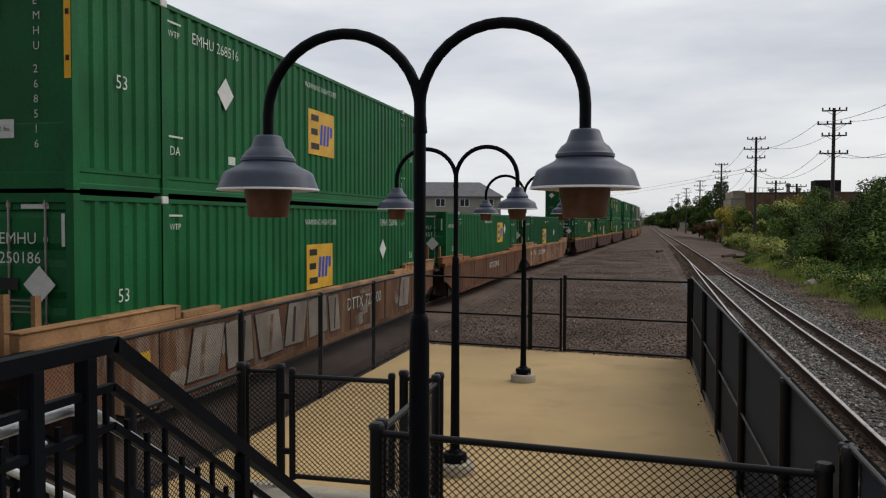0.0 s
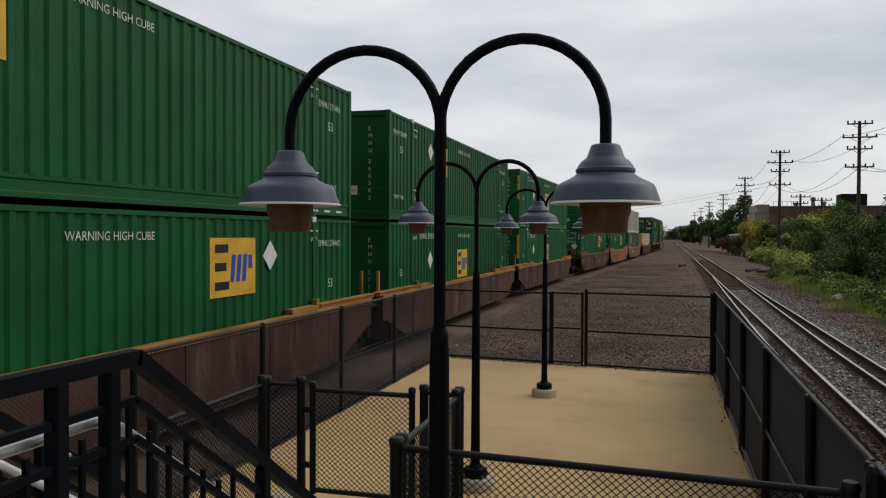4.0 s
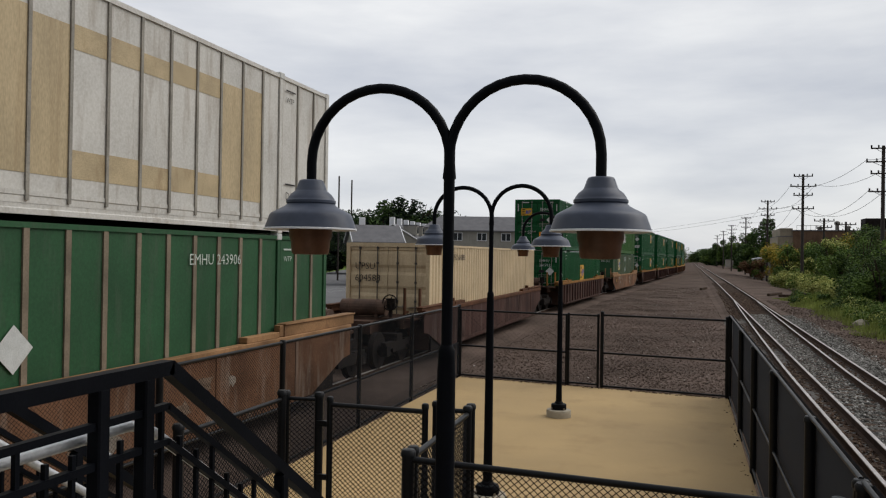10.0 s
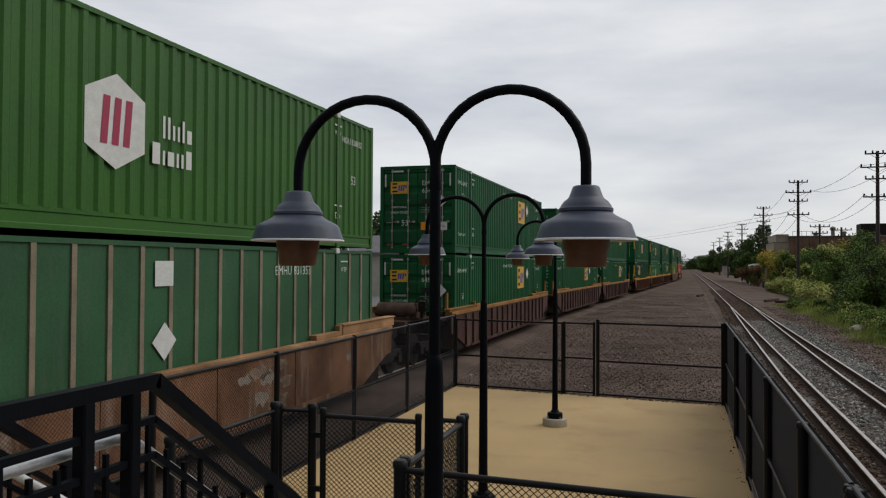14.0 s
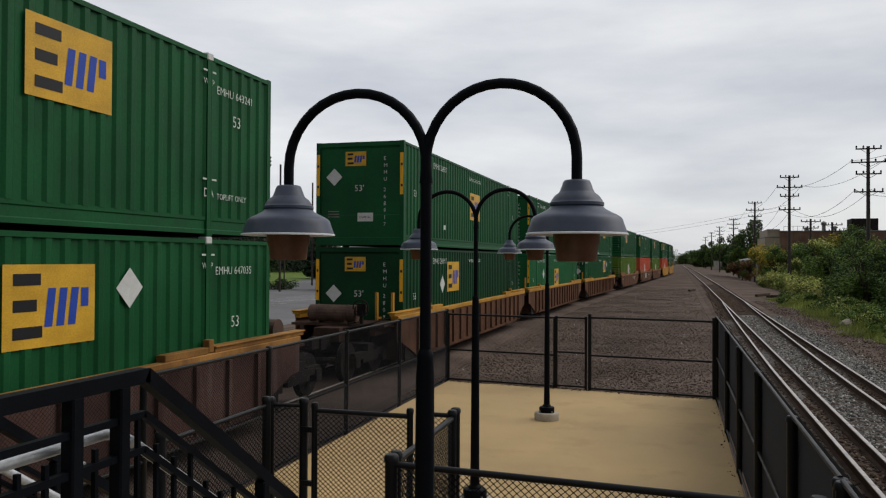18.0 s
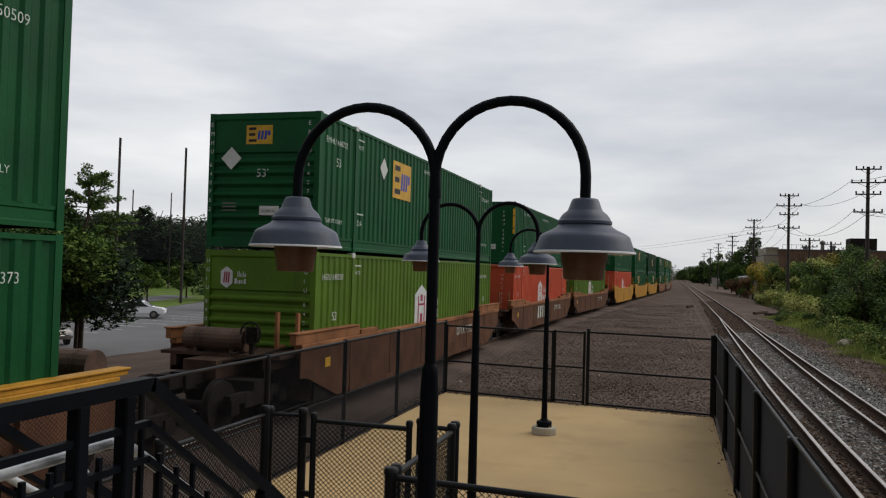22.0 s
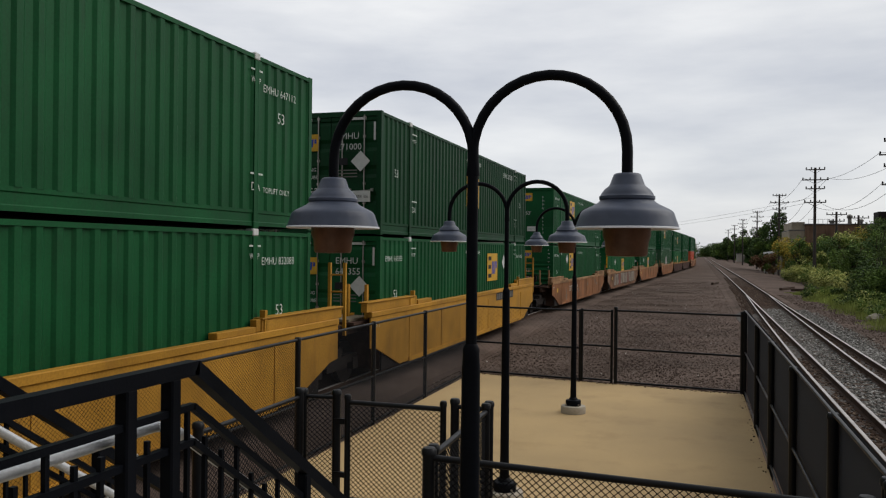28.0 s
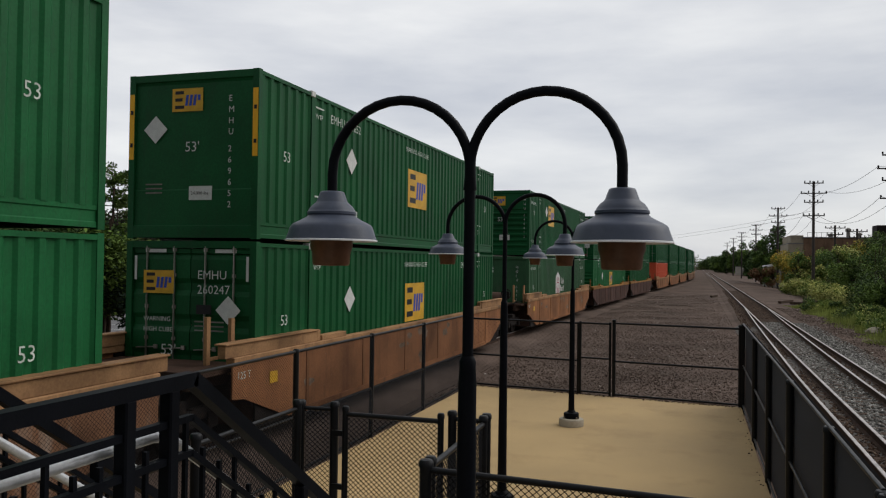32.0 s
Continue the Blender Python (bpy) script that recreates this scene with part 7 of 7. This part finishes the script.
box(bm, 0, 0, 0, 3.1, 5.6, 0.3, Matrix.Translation((0, 0, 4.2)) @ Matrix.Rotation(radians(-10), 4, "Y"))
part("roof", bm, M["rim"], shed, "white sloping roof")
hut = thing("signal_hut", "small pale grey trackside hut", "hut", at=pose(15.9, 330, -0.5))
bm = bmesh.new()
box(bm, 0, 0, 1.5, 3.8, 3.0, 3.0)
part("wall", bm, M["siding"], hut)
bm = bmesh.new()
box(bm, 0, 0, 3.08, 4.2, 3.4, 0.16)
part("roof", bm, M["roof_grey"], hut)
bm = bmesh.new()
box(bm, 0.6, -1.52, 1.05, 0.9, 0.06, 2.0)
part("door", bm, M["post_grey"], hut)
for k, (x, y, ln, turn) in enumerate(((1.7, 86.6, 3.4, 80), (7.6, 77.0, 4.2, 70), (8.2, 74.0, 1.2, 10))):
    bm = bmesh.new()
    box(bm, 0, 0, 0.13, ln, 0.24, 0.22)
    bevelled(bm, 0.03, 1)
    single("old_sleeper", bm, M["sleeper"], "discarded dark railway sleeper on the ground", "sleeper", "old sleepers", at=pose(x, y, ground_z(x, y), 0, 0, turn))
bm = bmesh.new()
bmesh.ops.create_icosphere(bm, subdivisions=2, radius=0.42)
for v_ in bm.verts:
    v_.co *= 1 + 0.35 * noise.noise(v_.co * 3)
    v_.co.z *= 0.6
single("rock", bm, M["concrete"], "pale broken concrete lump on the stones", "rubble", at=pose(8.3, 43.0, ground_z(8.3, 43) + 0.12))

# ---- sleepers and loose stones ----
def mk_sleeper(bm):
    box(bm, 0, 0, 0, 2.45, 0.23, 0.16)
    bevelled(bm, 0.012, 1)


track = bpy.data.objects["main_track"]
gk = random.Random(12)
for i in range(204):
    y = -4.06 + i * 0.54
    part("sleeper", dressed("sleeper", M["sleeper"], mk_sleeper), M["sleeper"], track, at=pose((main_x(y) + gauntlet_x(y)) / 2 + gk.uniform(-0.03, 0.03), y, RAIL_Z - 0.237 + gk.uniform(-0.008, 0.004), 0, 0, gk.uniform(-0.8, 0.8)))


def stones(name, xs, ys, zs, size, material, label, seed):
    """Loose crushed stones: squashed eight-sided lumps, half sunk."""
    g = np.random.default_rng(seed)
    n = len(xs)
    base = np.array(((1, 0, 0), (0, 1, 0), (-1, 0, 0), (0, -1, 0), (0, 0, 1), (0, 0, -1)), dtype=float)
    r = size[0] + (size[1] - size[0]) * g.random(n) ** 2.2
    v = base[None] * (0.65 + 0.7 * g.random((n, 6, 1))) * r[:, None, None]
    v[:, :, 2] *= 0.7
    v[:, :4, 2] += (g.random((n, 4)) - 0.5) * r[:, None] * 0.7
    v[:, 4, :2] += (g.random((n, 2)) - 0.5) * r[:, None] * 0.9
    a = g.random(n) * math.tau
    c, s = np.cos(a)[:, None], np.sin(a)[:, None]
    x, y = v[:, :, 0] * c - v[:, :, 1] * s, v[:, :, 0] * s + v[:, :, 1] * c
    v[:, :, 0], v[:, :, 1] = x + xs[:, None], y + ys[:, None]
    v[:, :, 2] += (zs + r * 0.25)[:, None]
    tri = np.array(((0, 1, 4), (1, 2, 4), (2, 3, 4), (3, 0, 4), (1, 0, 5), (2, 1, 5), (3, 2, 5), (0, 3, 5)))
    f = (tri[None] + 6 * np.arange(n)[:, None, None]).reshape(-1)
    me = bpy.data.meshes.new(name)
    me.vertices.add(6 * n)
    me.vertices.foreach_set("co", v.ravel())
    me.loops.add(len(f))
    me.loops.foreach_set("vertex_index", f)
    me.polygons.add(8 * n)
    me.polygons.foreach_set("loop_start", np.arange(0, 24 * n, 3))
    me.materials.append(material)
    me.update(calc_edges=True)
    return tagged(new(name, me), label, "gravel", kind="stuff")


g = np.random.default_rng(77)
flat_z = np.vectorize(ground_z)
n = 60000
ys = 16.4 + 75 * g.random(n) ** 2.6
xs = np.clip(-1.9 + 2.2 * g.normal(size=n), -5.9, 1.9 - 0.02 * g.random(n))
xs = np.where(g.random(n) < 0.6, -5.8 + 7.6 * g.random(n), xs)
keep = ys > far_y(xs) + 0.18
xs, ys = xs[keep], ys[keep]
stones("yard_gravel", xs, ys, flat_z(xs, ys), (0.010, 0.034), M["stones_brown"], "coarse brown gravel beyond the platform's end", 1)
n = 12000
ys = 12 + 55 * g.random(n) ** 1.4
xs = 5.6 + 2.6 * g.random(n)
stones("edge_gravel", xs, ys, flat_z(xs, ys), (0.014, 0.05), M["stones_brown"], "brown gravel between the track and the weeds", 2)
n = 38000
ys = -5.0 + 52.5 * g.random(n) ** 1.5
pick = g.random(n)
mid = np.vectorize(main_x)(ys)
gau = np.vectorize(gauntlet_x)(ys)
inner_lo, inner_hi = mid - 0.7525 + 0.06, gau + 0.7525 - 0.06
xs = np.where(pick < 0.42, inner_lo + (inner_hi - inner_lo) * g.random(n), mid + 0.7525 + 0.10 + 1.45 * g.random(n) ** 1.15)
off = np.clip(np.abs(xs - mid + 0.1) - 1.75, 0, 1)
stones("track_stones", xs, ys, np.maximum(RAIL_Z - 0.172 - off * 0.55, -0.51), (0.02, 0.05), M["stones_grey"], "pale grey crushed stone round the rails", 3)
n = 20000
ys = 3.5 + 75 * g.random(n) ** 1.5
mid, gau = np.vectorize(main_x)(ys), np.vectorize(gauntlet_x)(ys)
where = g.random(n)
lo = np.where(where < 0.4, gau - 0.7, np.where(where < 0.6, gau - 1.45, gau + 0.8))
hi = np.where(where < 0.4, mid - 0.8, np.where(where < 0.6, gau - 0.8, mid + 0.7))
wide = hi - lo < 0.08
lo, hi = np.where(wide, mid - 0.7, lo), np.where(wide, mid + 0.7, hi)
xs = lo + (hi - lo) * g.random(n)
stones("rusty_stones", xs, ys, np.full(n, RAIL_Z - 0.172), (0.018, 0.045), M["stones_rust"], "rust-stained stones between the paired rails", 4)

n = 900
us = g.random(n)
ex = -4.6 + 5.4 * us
ey = far_y(ex) - 0.02 - 0.16 * g.random(n) ** 2.5
rx = 0.90 - 0.10 * g.random(n) ** 2.5
ry = 5 + 11.3 * g.random(n)
side = g.random(n) < 0.07
stones("edge_litter", np.where(side, rx, ex), np.where(side, ry, ey), np.full(n, 0.002), (0.006, 0.022), M["stones_rust"], "dead leaves and grit along the platform's edges", 6)

# ---- what moves ----
SPEED = 16.906
# how far the train is ahead of its mean pace, second by second
PACE = {0: -1.88, 1: -0.48, 2: 0.12, 3: 0.1, 4: 0.12, 5: 0.05, 6: -0.02, 7: 0.0, 8: -0.05, 9: -0.15, 10: 0.3, 11: 0.3, 12: 0.4, 13: 0.2, 14: -0.33, 15: -0.1, 16: 0.2, 17: 0.2, 18: -0.2, 19: -0.25, 20: 0.0, 21: 0.0, 22: -0.1, 23: -0.4, 24: 0.18, 25: 0.0, 26: 0.0, 27: 0.0, 28: -0.1, 29: 0.25, 30: -0.2, 31: -0.05, 32: 0.0}


def run_by(t):
    a = min(31, int(t))
    return SPEED * t + PACE[a] + (PACE[a + 1] - PACE[a]) * (t - a)


def train_pose(s0, t, z):
    y = s0 - run_by(t)
    xa, xb = side_x(y + 1.0), side_x(y + 15.0)
    turn = math.degrees(math.atan2(-(xb - xa), 14.0))
    return pose(side_x(y) - HALF, y, z, 0, 0, turn)


def motions():
    for ob, s0, z in MOVING:
        walk(ob, [(float(t), train_pose(s0, float(t), z)) for t in range(33)])
    # wheels roll while their bogie passes the platform
    for w, dy, place, s0 in WHEELS:
        k0 = max(0, math.ceil(FPS * (s0 + place - 34) / SPEED))
        k1 = min(32 * FPS, math.floor(FPS * (s0 + place + 4) / SPEED))
        if k1 <= k0:
            continue
        steps = sorted({0, 32 * FPS} | set(range(k0, k1 + 1)))
        rows = []
        for k in steps:
            turn = (min(max(k, k0), k1) - k0) / FPS * SPEED / 0.457
            rows.append((k / FPS, Matrix.Translation((0, dy, 0.457)) @ Matrix.Rotation(turn, 4, "X")))
        walk(w, rows)


motions()
